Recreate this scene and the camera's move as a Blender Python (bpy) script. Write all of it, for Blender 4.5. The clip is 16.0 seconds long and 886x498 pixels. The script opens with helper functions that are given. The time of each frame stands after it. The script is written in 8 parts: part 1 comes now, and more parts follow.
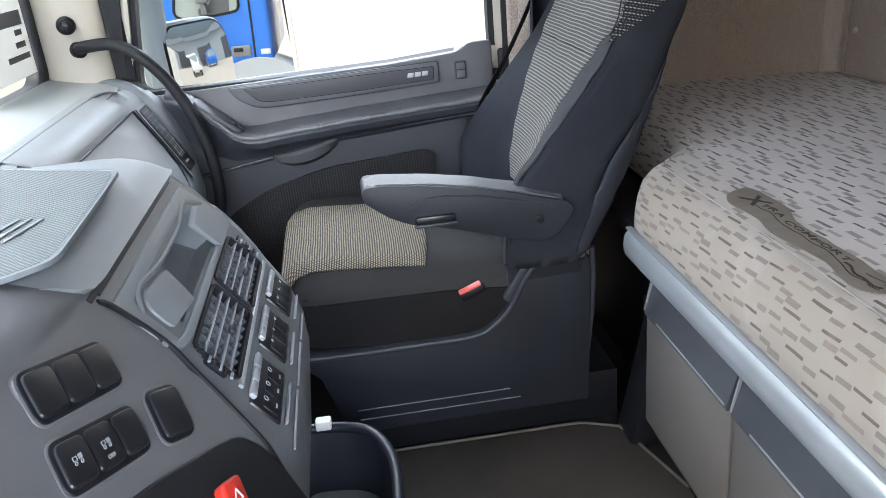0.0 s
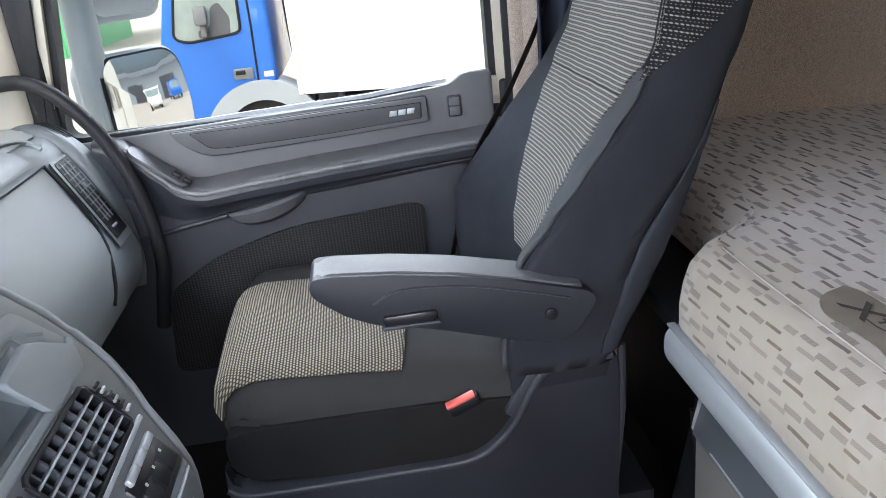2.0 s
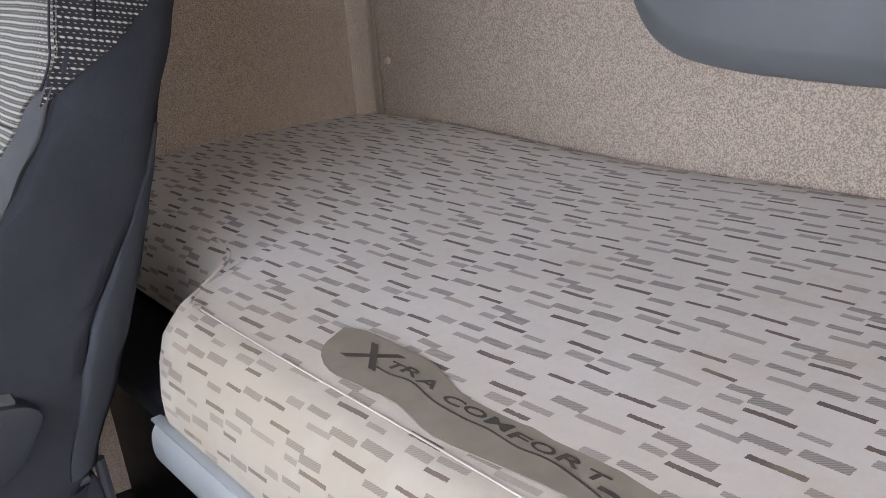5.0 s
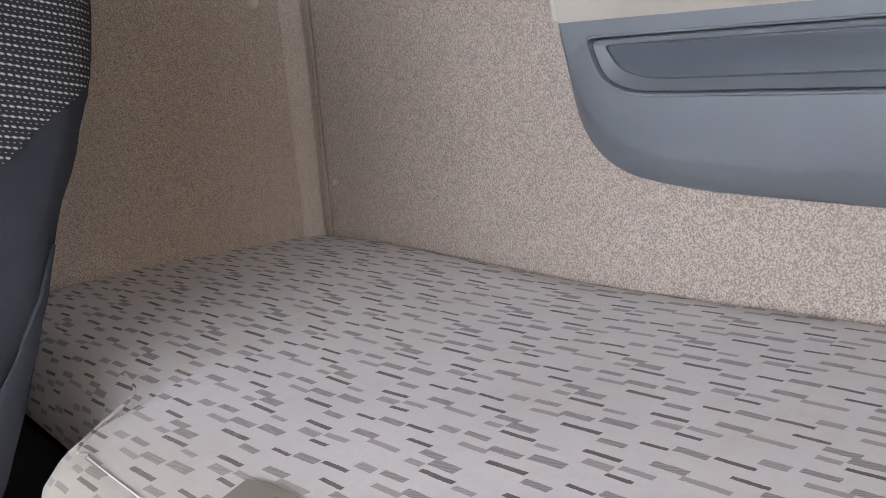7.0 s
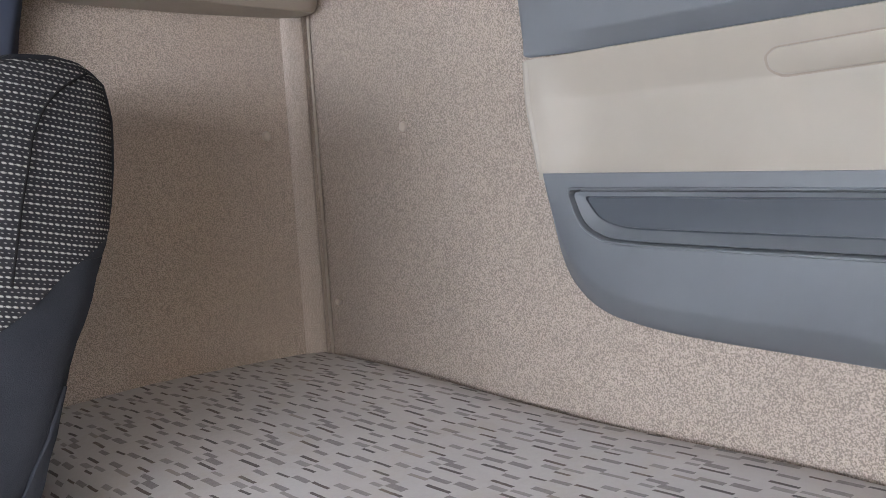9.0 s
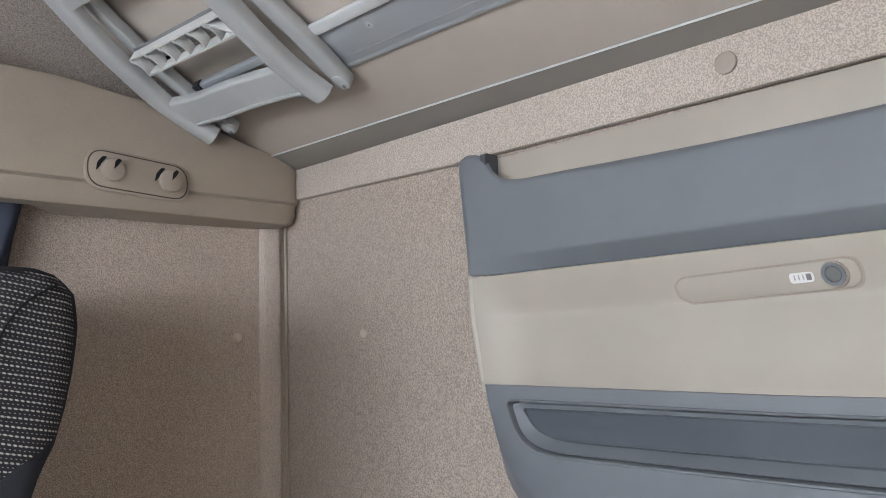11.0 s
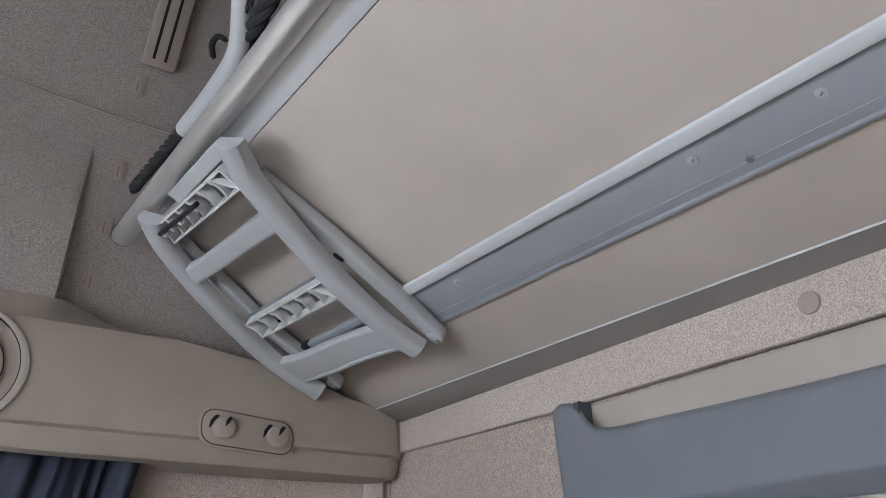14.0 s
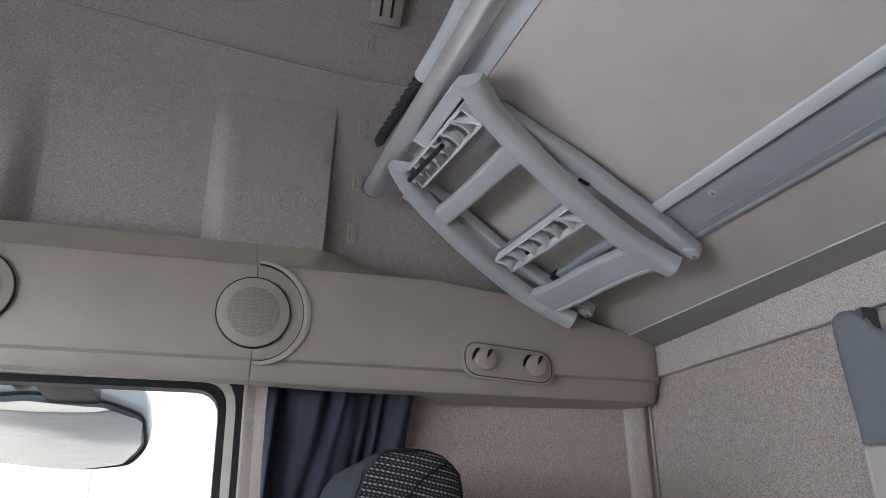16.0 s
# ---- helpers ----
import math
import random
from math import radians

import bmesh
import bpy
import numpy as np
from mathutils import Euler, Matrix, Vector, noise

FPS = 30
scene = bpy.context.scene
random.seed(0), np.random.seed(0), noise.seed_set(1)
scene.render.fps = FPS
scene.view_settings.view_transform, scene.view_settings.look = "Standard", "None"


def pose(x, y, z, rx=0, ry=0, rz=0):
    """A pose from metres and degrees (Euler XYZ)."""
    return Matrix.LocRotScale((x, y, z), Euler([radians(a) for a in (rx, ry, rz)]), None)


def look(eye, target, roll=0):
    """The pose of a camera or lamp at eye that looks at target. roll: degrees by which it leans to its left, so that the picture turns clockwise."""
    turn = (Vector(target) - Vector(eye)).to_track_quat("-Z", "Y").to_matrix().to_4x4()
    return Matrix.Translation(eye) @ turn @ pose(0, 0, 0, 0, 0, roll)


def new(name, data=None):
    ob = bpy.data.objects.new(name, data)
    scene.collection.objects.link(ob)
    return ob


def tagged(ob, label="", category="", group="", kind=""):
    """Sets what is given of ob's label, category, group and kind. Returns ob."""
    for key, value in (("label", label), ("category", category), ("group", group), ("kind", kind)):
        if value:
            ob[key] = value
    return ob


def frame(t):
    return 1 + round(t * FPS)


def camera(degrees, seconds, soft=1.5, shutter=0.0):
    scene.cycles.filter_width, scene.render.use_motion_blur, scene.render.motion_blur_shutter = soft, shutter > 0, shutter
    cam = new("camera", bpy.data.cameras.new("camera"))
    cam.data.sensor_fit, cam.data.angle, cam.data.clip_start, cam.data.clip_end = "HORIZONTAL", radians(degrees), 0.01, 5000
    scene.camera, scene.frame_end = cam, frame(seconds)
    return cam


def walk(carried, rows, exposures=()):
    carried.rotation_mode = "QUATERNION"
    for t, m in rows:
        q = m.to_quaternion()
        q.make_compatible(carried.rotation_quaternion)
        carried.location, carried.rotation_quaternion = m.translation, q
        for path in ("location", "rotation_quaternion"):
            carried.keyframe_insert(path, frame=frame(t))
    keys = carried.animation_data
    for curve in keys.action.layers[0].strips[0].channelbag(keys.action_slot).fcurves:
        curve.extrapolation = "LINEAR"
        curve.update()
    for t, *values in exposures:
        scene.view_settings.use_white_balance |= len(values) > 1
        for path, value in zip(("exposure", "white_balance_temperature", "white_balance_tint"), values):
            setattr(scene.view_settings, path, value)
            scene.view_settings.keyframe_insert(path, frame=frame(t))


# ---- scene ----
# ---- camera and walk ----
cam = camera(58.2, 16.0, 0.85)
PATH = [
    (0, (-0.245, 0.07, 1.033), (-0.054, 1.91, 0.273), -5.2),
    (0.5, (-0.274, 0.183, 1.065), (0.103, 1.992, 0.301), -4.7),
    (1, (-0.232, 0.359, 1.033), (0.132, 2.182, 0.294), -5.5),
    (1.5, (-0.133, 0.447, 0.942), (-0.035, 2.314, 0.232), -6.9),
    (2, (-0.145, 0.429, 1.005), (0.008, 2.288, 0.285), -6.2),
    (2.5, (-0.142, 0.463, 1.015), (0.308, 2.26, 0.26), -5.7),
    (3, (-0.091, 0.566, 1.02), (0.685, 2.228, 0.223), -5.3),
    (3.5, (-0.066, 0.549, 0.978), (0.991, 2.029, 0.146), -4.8),
    (4, (-0.051, 0.583, 0.965), (1.122, 1.967, 0.122), -4.5),
    (4.2, (-0.056, 0.586, 0.972), (1.123, 1.962, 0.126), -4.5),
    (6.3, (0.087, 0.676, 0.868), (1.413, 2.098, 0.399), -4.3),
    (6.5, (0.082, 0.673, 0.871), (1.418, 2.089, 0.414), -4.2),
    (7, (0.071, 0.643, 0.915), (1.418, 2.051, 0.463), -4.3),
    (7.5, (0.038, 0.634, 0.933), (1.395, 2.039, 0.504), -4.2),
    (8, (0.034, 0.614, 0.956), (1.399, 2.034, 0.611), -4.1),
    (8.2, (0.037, 0.612, 0.963), (1.401, 2.04, 0.644), -4.1),
    (10.3, (0.09, 0.512, 1.005), (1.452, 1.972, 1.12), -2.0),
    (10.5, (0.09, 0.505, 1.004), (1.451, 1.957, 1.204), -2.0),
    (11, (0.076, 0.482, 1.009), (1.442, 1.924, 1.248), -1.9),
    (11.5, (0.07, 0.471, 1.01), (1.431, 1.911, 1.283), -1.8),
    (12, (0.065, 0.459, 1.015), (1.42, 1.896, 1.33), -1.7),
    (12.5, (0.056, 0.432, 1.015), (1.354, 1.824, 1.629), -2.0),
    (13, (0.068, 0.428, 1.01), (1.163, 1.88, 1.842), -1.2),
    (13.5, (0.08, 0.432, 1.008), (1.145, 1.887, 1.874), -1.7),
    (14, (0.098, 0.434, 1.008), (1.136, 1.926, 1.844), -1.6),
    (14.5, (0.103, 0.44, 1.0), (1.093, 1.973, 1.818), -1.5),
    (15, (0.09, 0.456, 0.992), (1.003, 2.066, 1.751), -1.1),
    (15.5, (0.075, 0.461, 0.988), (0.902, 2.13, 1.717), -0.9),
    (16, (0.06, 0.46, 0.983), (0.635, 2.235, 1.702), -0.9),
]
walk(cam, [(t, look(eye, target, roll)) for t, eye, target, roll in PATH], ((0, 0.4, 6050, 10.5), (0.5, 0.1, 6080, 10.5), (1.0, 0.10, 6100, 11), (1.5, 0.35, 6100, 11), (2.0, 0.48, 6100, 11), (2.5, 0.44, 6250, 11.5), (3.0, 0.60, 6340, 13.5), (3.2, 0.66, 6370, 14), (3.6, 0.76, 6400, 14), (4.0, 0.74, 6420, 14), (6.5, 0.98, 6270, 14), (8, 1.03, 6270, 14), (10.5, 0.92, 6380, 11), (12, 0.86, 6200, 11.5), (13.0, 0.60, 6160, 12.5), (13.5, 0.58, 6150, 13), (14.5, 0.52, 6040, 14), (15, 0.40, 5990, 14), (16, 0.34, 5920, 15)))

# ---- world, sun, large lights, exposure ----
world = bpy.data.worlds.new("sky")
scene.world = world
world.use_nodes = True
wn = world.node_tree.nodes
sky = wn.new("ShaderNodeTexSky")
sky.sky_type = "NISHITA"
sky.sun_disc = False
sky.sun_elevation, sky.sun_rotation = radians(38), radians(200)
sky.air_density, sky.dust_density, sky.ozone_density = 1.0, 7.0, 1.0
wn["Background"].inputs["Strength"].default_value = 0.15
world.node_tree.links.new(sky.outputs[0], wn["Background"].inputs[0])

sun_data = bpy.data.lights.new("sun", "SUN")
sun_data.energy, sun_data.angle, sun_data.color = 3.8, radians(12), (1.0, 0.95, 0.88)
sun_ob = new("sun", sun_data)
sun_ob.matrix_world = look((0, 0, 10), (2.4, 2.2, 0))


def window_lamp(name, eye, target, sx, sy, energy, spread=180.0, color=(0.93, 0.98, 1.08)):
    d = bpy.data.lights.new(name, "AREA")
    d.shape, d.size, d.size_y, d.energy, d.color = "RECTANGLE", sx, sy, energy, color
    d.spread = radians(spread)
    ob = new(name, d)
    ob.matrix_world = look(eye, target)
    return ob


window_lamp("windscreen_daylight", (-0.975, 0.82, 1.17), (0.0, 0.90, 0.45), 2.2, 0.50, 13.5)
window_lamp("door_daylight", (-0.24, -0.40, 1.17), (-0.58, 1.4, 0.34), 0.72, 0.80, 4.4, 62.0)
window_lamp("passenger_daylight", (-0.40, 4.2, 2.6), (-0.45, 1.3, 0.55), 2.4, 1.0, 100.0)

# ---- materials ----
MATS = {}


def rgb(c):
    return (c[0], c[1], c[2], 1.0)


def base_mat(name):
    m = bpy.data.materials.new(name)
    m.use_nodes = True
    MATS[name] = m
    nt = m.node_tree
    return m, nt, nt.nodes, nt.links, nt.nodes["Principled BSDF"]


def math_node(nt, op, a, b=None, c=None):
    n = nt.nodes.new("ShaderNodeMath")
    n.operation = op
    for k, v in enumerate((a, b, c)):
        if v is None:
            continue
        if isinstance(v, (int, float)):
            n.inputs[k].default_value = v
        else:
            nt.links.new(v, n.inputs[k])
    return n.outputs[0]


def mix_color(nt, fac, a, b):
    n = nt.nodes.new("ShaderNodeMix")
    n.data_type = "RGBA"
    if isinstance(fac, (int, float)):
        n.inputs[0].default_value = fac
    else:
        nt.links.new(fac, n.inputs[0])
    for sock, v in ((n.inputs[6], a), (n.inputs[7], b)):
        if isinstance(v, tuple):
            sock.default_value = rgb(v)
        else:
            nt.links.new(v, sock)
    return n.outputs[2]


def coords(nt):
    return nt.nodes.new("ShaderNodeTexCoord").outputs["Object"]


def noise_tex(nt, vec, scale, detail=3.0, rough=0.55):
    n = nt.nodes.new("ShaderNodeTexNoise")
    n.inputs["Scale"].default_value, n.inputs["Detail"].default_value, n.inputs["Roughness"].default_value = scale, detail, rough
    nt.links.new(vec, n.inputs["Vector"])
    return n.outputs["Fac"]


def bump(nt, bsdf, height, strength, dist=0.001, prev=None):
    n = nt.nodes.new("ShaderNodeBump")
    n.inputs["Strength"].default_value, n.inputs["Distance"].default_value = strength, dist
    nt.links.new(height, n.inputs["Height"])
    if prev is not None:
        nt.links.new(prev, n.inputs["Normal"])
    nt.links.new(n.outputs[0], bsdf.inputs["Normal"])
    return n.outputs[0]


def ramp(nt, fac, lo, hi):
    n = nt.nodes.new("ShaderNodeMapRange")
    nt.links.new(fac, n.inputs[0])
    n.inputs[1].default_value, n.inputs[2].default_value = lo, hi
    return n.outputs[0]


def surface(name, col, rough=0.5, metal=0.0, grain=900.0, grain_bump=0.25, patch=6.0, vary=0.12, fleck=0.0, dist=0.0006, coat=0.0, spec=0.5):
    """A plain surface with large patches of tone, fine grain and relief."""
    m, nt, nodes, links, b = base_mat(name)
    vec = coords(nt)
    big = ramp(nt, noise_tex(nt, vec, patch, 4.0, 0.6), 0.3, 0.7)
    lo = tuple(c * (1 - vary) for c in col)
    hi = tuple(min(1.0, c * (1 + vary)) for c in col)
    color = mix_color(nt, big, lo, hi)
    fine = noise_tex(nt, vec, grain, 2.0, 0.6)
    if fleck > 0:
        f = ramp(nt, fine, 0.35, 0.65)
        color = mix_color(nt, math_node(nt, "MULTIPLY", f, fleck), color, tuple(c * 0.45 for c in col))
    links.new(color, b.inputs["Base Color"])
    b.inputs["Metallic"].default_value = metal
    b.inputs["Specular IOR Level"].default_value = spec
    r = math_node(nt, "ADD", math_node(nt, "MULTIPLY", big, 0.1), rough - 0.05)
    links.new(r, b.inputs["Roughness"])
    if coat:
        b.inputs["Coat Weight"].default_value = coat
    bump(nt, b, fine, grain_bump, dist)
    return m


def voronoi_felt(name, col, scale=330.0, depth=0.5, dark=0.55):
    """Short-pile felt or grained lining: small cells with dark gaps."""
    m, nt, nodes, links, b = base_mat(name)
    vec = coords(nt)
    n1 = noise_tex(nt, vec, scale, 1.0, 0.5)
    n2 = noise_tex(nt, vec, 5.0, 4.0, 0.6)
    n3 = noise_tex(nt, vec, scale * 0.33, 2.0, 0.5)
    f = ramp(nt, math_node(nt, "ADD", math_node(nt, "MULTIPLY", n1, 0.9), math_node(nt, "MULTIPLY", n3, 0.1)), 0.40, 0.60)
    c = mix_color(nt, f, tuple(k * dark for k in col), tuple(min(1, k * 1.25) for k in col))
    c = mix_color(nt, math_node(nt, "MULTIPLY", ramp(nt, n2, 0.35, 0.7), 0.25), c, tuple(k * 0.78 for k in col))
    links.new(c, b.inputs["Base Color"])
    b.inputs["Roughness"].default_value = 0.95
    b.inputs["Specular IOR Level"].default_value = 0.15
    b.inputs["Sheen Weight"].default_value = 0.15
    bump(nt, b, f, depth, 0.0007)
    return m


def stripe_weave(name, along, across, dark=(0.035, 0.034, 0.035), light=(0.40, 0.37, 0.31), pitch=0.0046, dash=0.0038, mixin=0.8, broken=0.75, thin=1.5, second=0.0, dots=0.0):
    """Woven seat cloth: rows of light dashes on a dark ground. along: weights of x, y, z that count the rows; across: along a row."""
    m, nt, nodes, links, b = base_mat(name)
    vec = coords(nt)
    sep = nodes.new("ShaderNodeSeparateXYZ")
    links.new(vec, sep.inputs[0])
    wob = math_node(nt, "MULTIPLY", math_node(nt, "SUBTRACT", noise_tex(nt, vec, 14.0, 2.0), 0.5), 0.004)

    def lin(w):
        a = math_node(nt, "MULTIPLY", sep.outputs[0], w[0])
        a = math_node(nt, "ADD", a, math_node(nt, "MULTIPLY", sep.outputs[1], w[1]))
        return math_node(nt, "ADD", a, math_node(nt, "MULTIPLY", sep.outputs[2], w[2]))

    u = math_node(nt, "DIVIDE", math_node(nt, "ADD", lin(along), wob), pitch)
    row = math_node(nt, "FLOOR", u)
    fu = math_node(nt, "SUBTRACT", u, row)
    v = math_node(nt, "ADD", math_node(nt, "DIVIDE", lin(across), dash), math_node(nt, "MULTIPLY", row, 0.5))
    fv = math_node(nt, "FRACT", v)
    su = math_node(nt, "SINE", math_node(nt, "MULTIPLY", fu, math.pi))
    sv = math_node(nt, "SINE", math_node(nt, "MULTIPLY", fv, math.pi))
    h = math_node(nt, "MULTIPLY", math_node(nt, "POWER", su, thin), math_node(nt, "ADD", math_node(nt, "MULTIPLY", sv, broken), 1 - broken))
    if second:      # a fainter thread between the rows
        between = math_node(nt, "POWER", math_node(nt, "ABSOLUTE", math_node(nt, "COSINE", math_node(nt, "MULTIPLY", fu, 2 * math.pi))), 6.0)
        if dots:    # broken into short stitches
            stitch = math_node(nt, "POWER", math_node(nt, "ABSOLUTE", math_node(nt, "SINE", math_node(nt, "MULTIPLY", lin(across), math.pi / dots))), 2.0)
            between = math_node(nt, "MULTIPLY", math_node(nt, "MULTIPLY", between, math_node(nt, "LESS_THAN", h, 0.3)), stitch)
        h = math_node(nt, "MAXIMUM", h, math_node(nt, "MULTIPLY", between, second))
    f = ramp(nt, h, 0.25, 0.75)
    n = noise_tex(nt, vec, 1500.0, 2.0)
    f = math_node(nt, "MULTIPLY", f, math_node(nt, "ADD", math_node(nt, "MULTIPLY", n, 0.8), 0.6))
    f = math_node(nt, "MULTIPLY", f, mixin)
    links.new(mix_color(nt, f, dark, light), b.inputs["Base Color"])
    b.inputs["Roughness"].default_value = 0.9
    b.inputs["Specular IOR Level"].default_value = 0.2
    bump(nt, b, h, 0.6, 0.0012)
    return m


CLOTH_DASHES = ((0.965, 0.005, 0.035, 0.0048), (0.37, 0.092, 0.025, 0.0038), (0.70, 0.139, 0.0235, 0.0042), (0.47, 0.35, 0.032, 0.0042),
                (0.245, 0.443, 0.029, 0.0042), (0.325, 0.818, 0.040, 0.0050), (0.878, 0.682, 0.038, 0.0046))
CLOTH_BLOCKS = ((0.045, 0.650, 0.030, 0.0092), (0.085, 0.217, 0.030, 0.0076), (0.14, 0.554, 0.027, 0.0070), (0.22, 0.972, 0.026, 0.0066),
                (0.43, 0.213, 0.029, 0.0074), (0.546, 0.740, 0.033, 0.0076), (0.607, 0.895, 0.033, 0.0088), (0.66, 0.57, 0.028, 0.0062))
CLOTH_SMALL = ((0.80, 0.034, 0.026, 0.0082), (0.865, 0.160, 0.030, 0.0058), (0.82, 0.823, 0.022, 0.0050), (0.95, 0.545, 0.019, 0.0062), (0.62, 0.442, 0.022, 0.0080))
CLOTH_TAUPE = ((0.0, 0.355, 0.039, 0.0056), (0.456, 0.624, 0.032, 0.0056))


def mattress_cloth(name):
    """Pale cloth with a woven repeat of brown dashes, hatched grey blocks and taupe bars, each given in its cell:
    place across and along as fractions, length and width in metres."""
    m, nt, nodes, links, b = base_mat(name)
    vec = coords(nt)
    sep = nodes.new("ShaderNodeSeparateXYZ")
    links.new(vec, sep.inputs[0])
    wob = math_node(nt, "MULTIPLY", math_node(nt, "SUBTRACT", noise_tex(nt, vec, 9.0, 2.0), 0.5), 0.008)
    rag = math_node(nt, "MULTIPLY", math_node(nt, "SUBTRACT", noise_tex(nt, vec, 700.0, 2.0), 0.5), 0.0022)
    v0 = math_node(nt, "SUBTRACT", math_node(nt, "ADD", math_node(nt, "ADD", sep.outputs[0], sep.outputs[2]), wob), 1.048)
    y0 = math_node(nt, "SUBTRACT", 1.179, sep.outputs[1])
    v0, y0 = math_node(nt, "ADD", v0, rag), math_node(nt, "ADD", y0, rag)
    ca, cb = 0.0820, 0.2192
    across = math_node(nt, "DIVIDE", math_node(nt, "SUBTRACT", v0, math_node(nt, "MULTIPLY", y0, 0.056)), ca)
    along = math_node(nt, "DIVIDE", math_node(nt, "SUBTRACT", y0, math_node(nt, "MULTIPLY", v0, 0.086)), cb)

    def marks(rows, grow=0.55):
        total = None
        for pa, pb, length, width in rows:
            da = math_node(nt, "WRAP", math_node(nt, "SUBTRACT", across, pa), 0.5, -0.5)
            db = math_node(nt, "WRAP", math_node(nt, "SUBTRACT", along, pb), 0.5, -0.5)
            on = math_node(nt, "MULTIPLY", math_node(nt, "COMPARE", da, 0.0, width * grow / ca), math_node(nt, "COMPARE", db, 0.0, length * 0.45 / cb))
            total = on if total is None else math_node(nt, "MAXIMUM", total, on)
        return total

    big = noise_tex(nt, vec, 7.0, 4.0, 0.6)
    weave = noise_tex(nt, vec, 1400.0, 2.0, 0.5)
    tint = ramp(nt, noise_tex(nt, vec, 17.0, 1.0), 0.40, 0.62)
    base = mix_color(nt, ramp(nt, big, 0.3, 0.7), (0.49, 0.455, 0.44), (0.565, 0.53, 0.515))
    mottle = ramp(nt, noise_tex(nt, vec, 150.0, 3.0, 0.7), 0.42, 0.68)
    base = mix_color(nt, math_node(nt, "MULTIPLY", mottle, 0.40), base, (0.455, 0.43, 0.42))
    base = mix_color(nt, math_node(nt, "MULTIPLY", weave, 0.35), base, (0.45, 0.415, 0.40))
    # handled front edge, yellowed by use; dimmer light there is coloured in too
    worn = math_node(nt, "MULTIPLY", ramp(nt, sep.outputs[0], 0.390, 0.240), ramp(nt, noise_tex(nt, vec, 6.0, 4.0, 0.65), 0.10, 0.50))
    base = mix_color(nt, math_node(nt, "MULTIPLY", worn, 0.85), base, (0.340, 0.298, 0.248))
    hatch = math_node(nt, "FRACT", math_node(nt, "DIVIDE", math_node(nt, "SUBTRACT", y0, v0), 0.0030))
    hatch = math_node(nt, "ADD", math_node(nt, "MULTIPLY", math_node(nt, "GREATER_THAN", hatch, 0.5), 0.22), 0.62)
    c = mix_color(nt, math_node(nt, "MULTIPLY", marks(CLOTH_BLOCKS), hatch), base, (0.125, 0.106, 0.102))
    c = mix_color(nt, math_node(nt, "MULTIPLY", marks(CLOTH_SMALL), math_node(nt, "MULTIPLY", hatch, 0.85)), c, (0.14, 0.120, 0.114))
    c = mix_color(nt, math_node(nt, "MULTIPLY", marks(CLOTH_TAUPE), 0.72), c, mix_color(nt, tint, (0.22, 0.17, 0.135), (0.19, 0.165, 0.155)))
    c = mix_color(nt, math_node(nt, "MULTIPLY", marks(CLOTH_DASHES, 0.54), 0.93), c, mix_color(nt, tint, (0.080, 0.046, 0.036), (0.048, 0.036, 0.035)))
    stain = ramp(nt, noise_tex(nt, vec, 11.0, 5.0, 0.7), 0.52, 0.72)
    c = mix_color(nt, math_node(nt, "MULTIPLY", stain, 0.34), c, (0.40, 0.33, 0.24))
    # same front band over the marks: wear and dimmed light in one tint
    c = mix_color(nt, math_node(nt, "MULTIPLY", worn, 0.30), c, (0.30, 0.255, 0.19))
    links.new(c, b.inputs["Base Color"])
    b.inputs["Roughness"].default_value = 0.92
    b.inputs["Specular IOR Level"].default_value = 0.2
    b.inputs["Sheen Weight"].default_value = 0.2
    p = bump(nt, b, weave, 0.25, 0.0008)
    bump(nt, b, big, 0.35, 0.012, p)
    return m


def glass_mat(name, tint=(0.93, 0.97, 0.96)):
    m, nt, nodes, links, b = base_mat(name)
    b.inputs["Base Color"].default_value = rgb(tint)
    b.inputs["Roughness"].default_value = 0.02
    b.inputs["IOR"].default_value = 1.05
    b.inputs["Transmission Weight"].default_value = 1.0
    return m


def mesh_cloth(name, pitch=0.0065):
    """Black woven mesh over a loudspeaker: a fine net of raised threads."""
    m, nt, nodes, links, b = base_mat(name)
    vec = coords(nt)
    sep = nodes.new("ShaderNodeSeparateXYZ")
    links.new(vec, sep.inputs[0])
    a = math_node(nt, "SINE", math_node(nt, "MULTIPLY", sep.outputs[0], 2 * math.pi / pitch))
    c = math_node(nt, "SINE", math_node(nt, "MULTIPLY", sep.outputs[2], 2 * math.pi / (pitch * 0.8)))
    h = math_node(nt, "MULTIPLY", math_node(nt, "ADD", a, 1.0), math_node(nt, "ADD", c, 1.0))
    h = math_node(nt, "MULTIPLY", h, 0.25)
    links.new(mix_color(nt, ramp(nt, h, 0.25, 0.75), (0.008, 0.008, 0.010), (0.046, 0.043, 0.042)), b.inputs["Base Color"])
    b.inputs["Roughness"].default_value = 0.85
    bump(nt, b, h, 0.5, 0.0015)
    return m


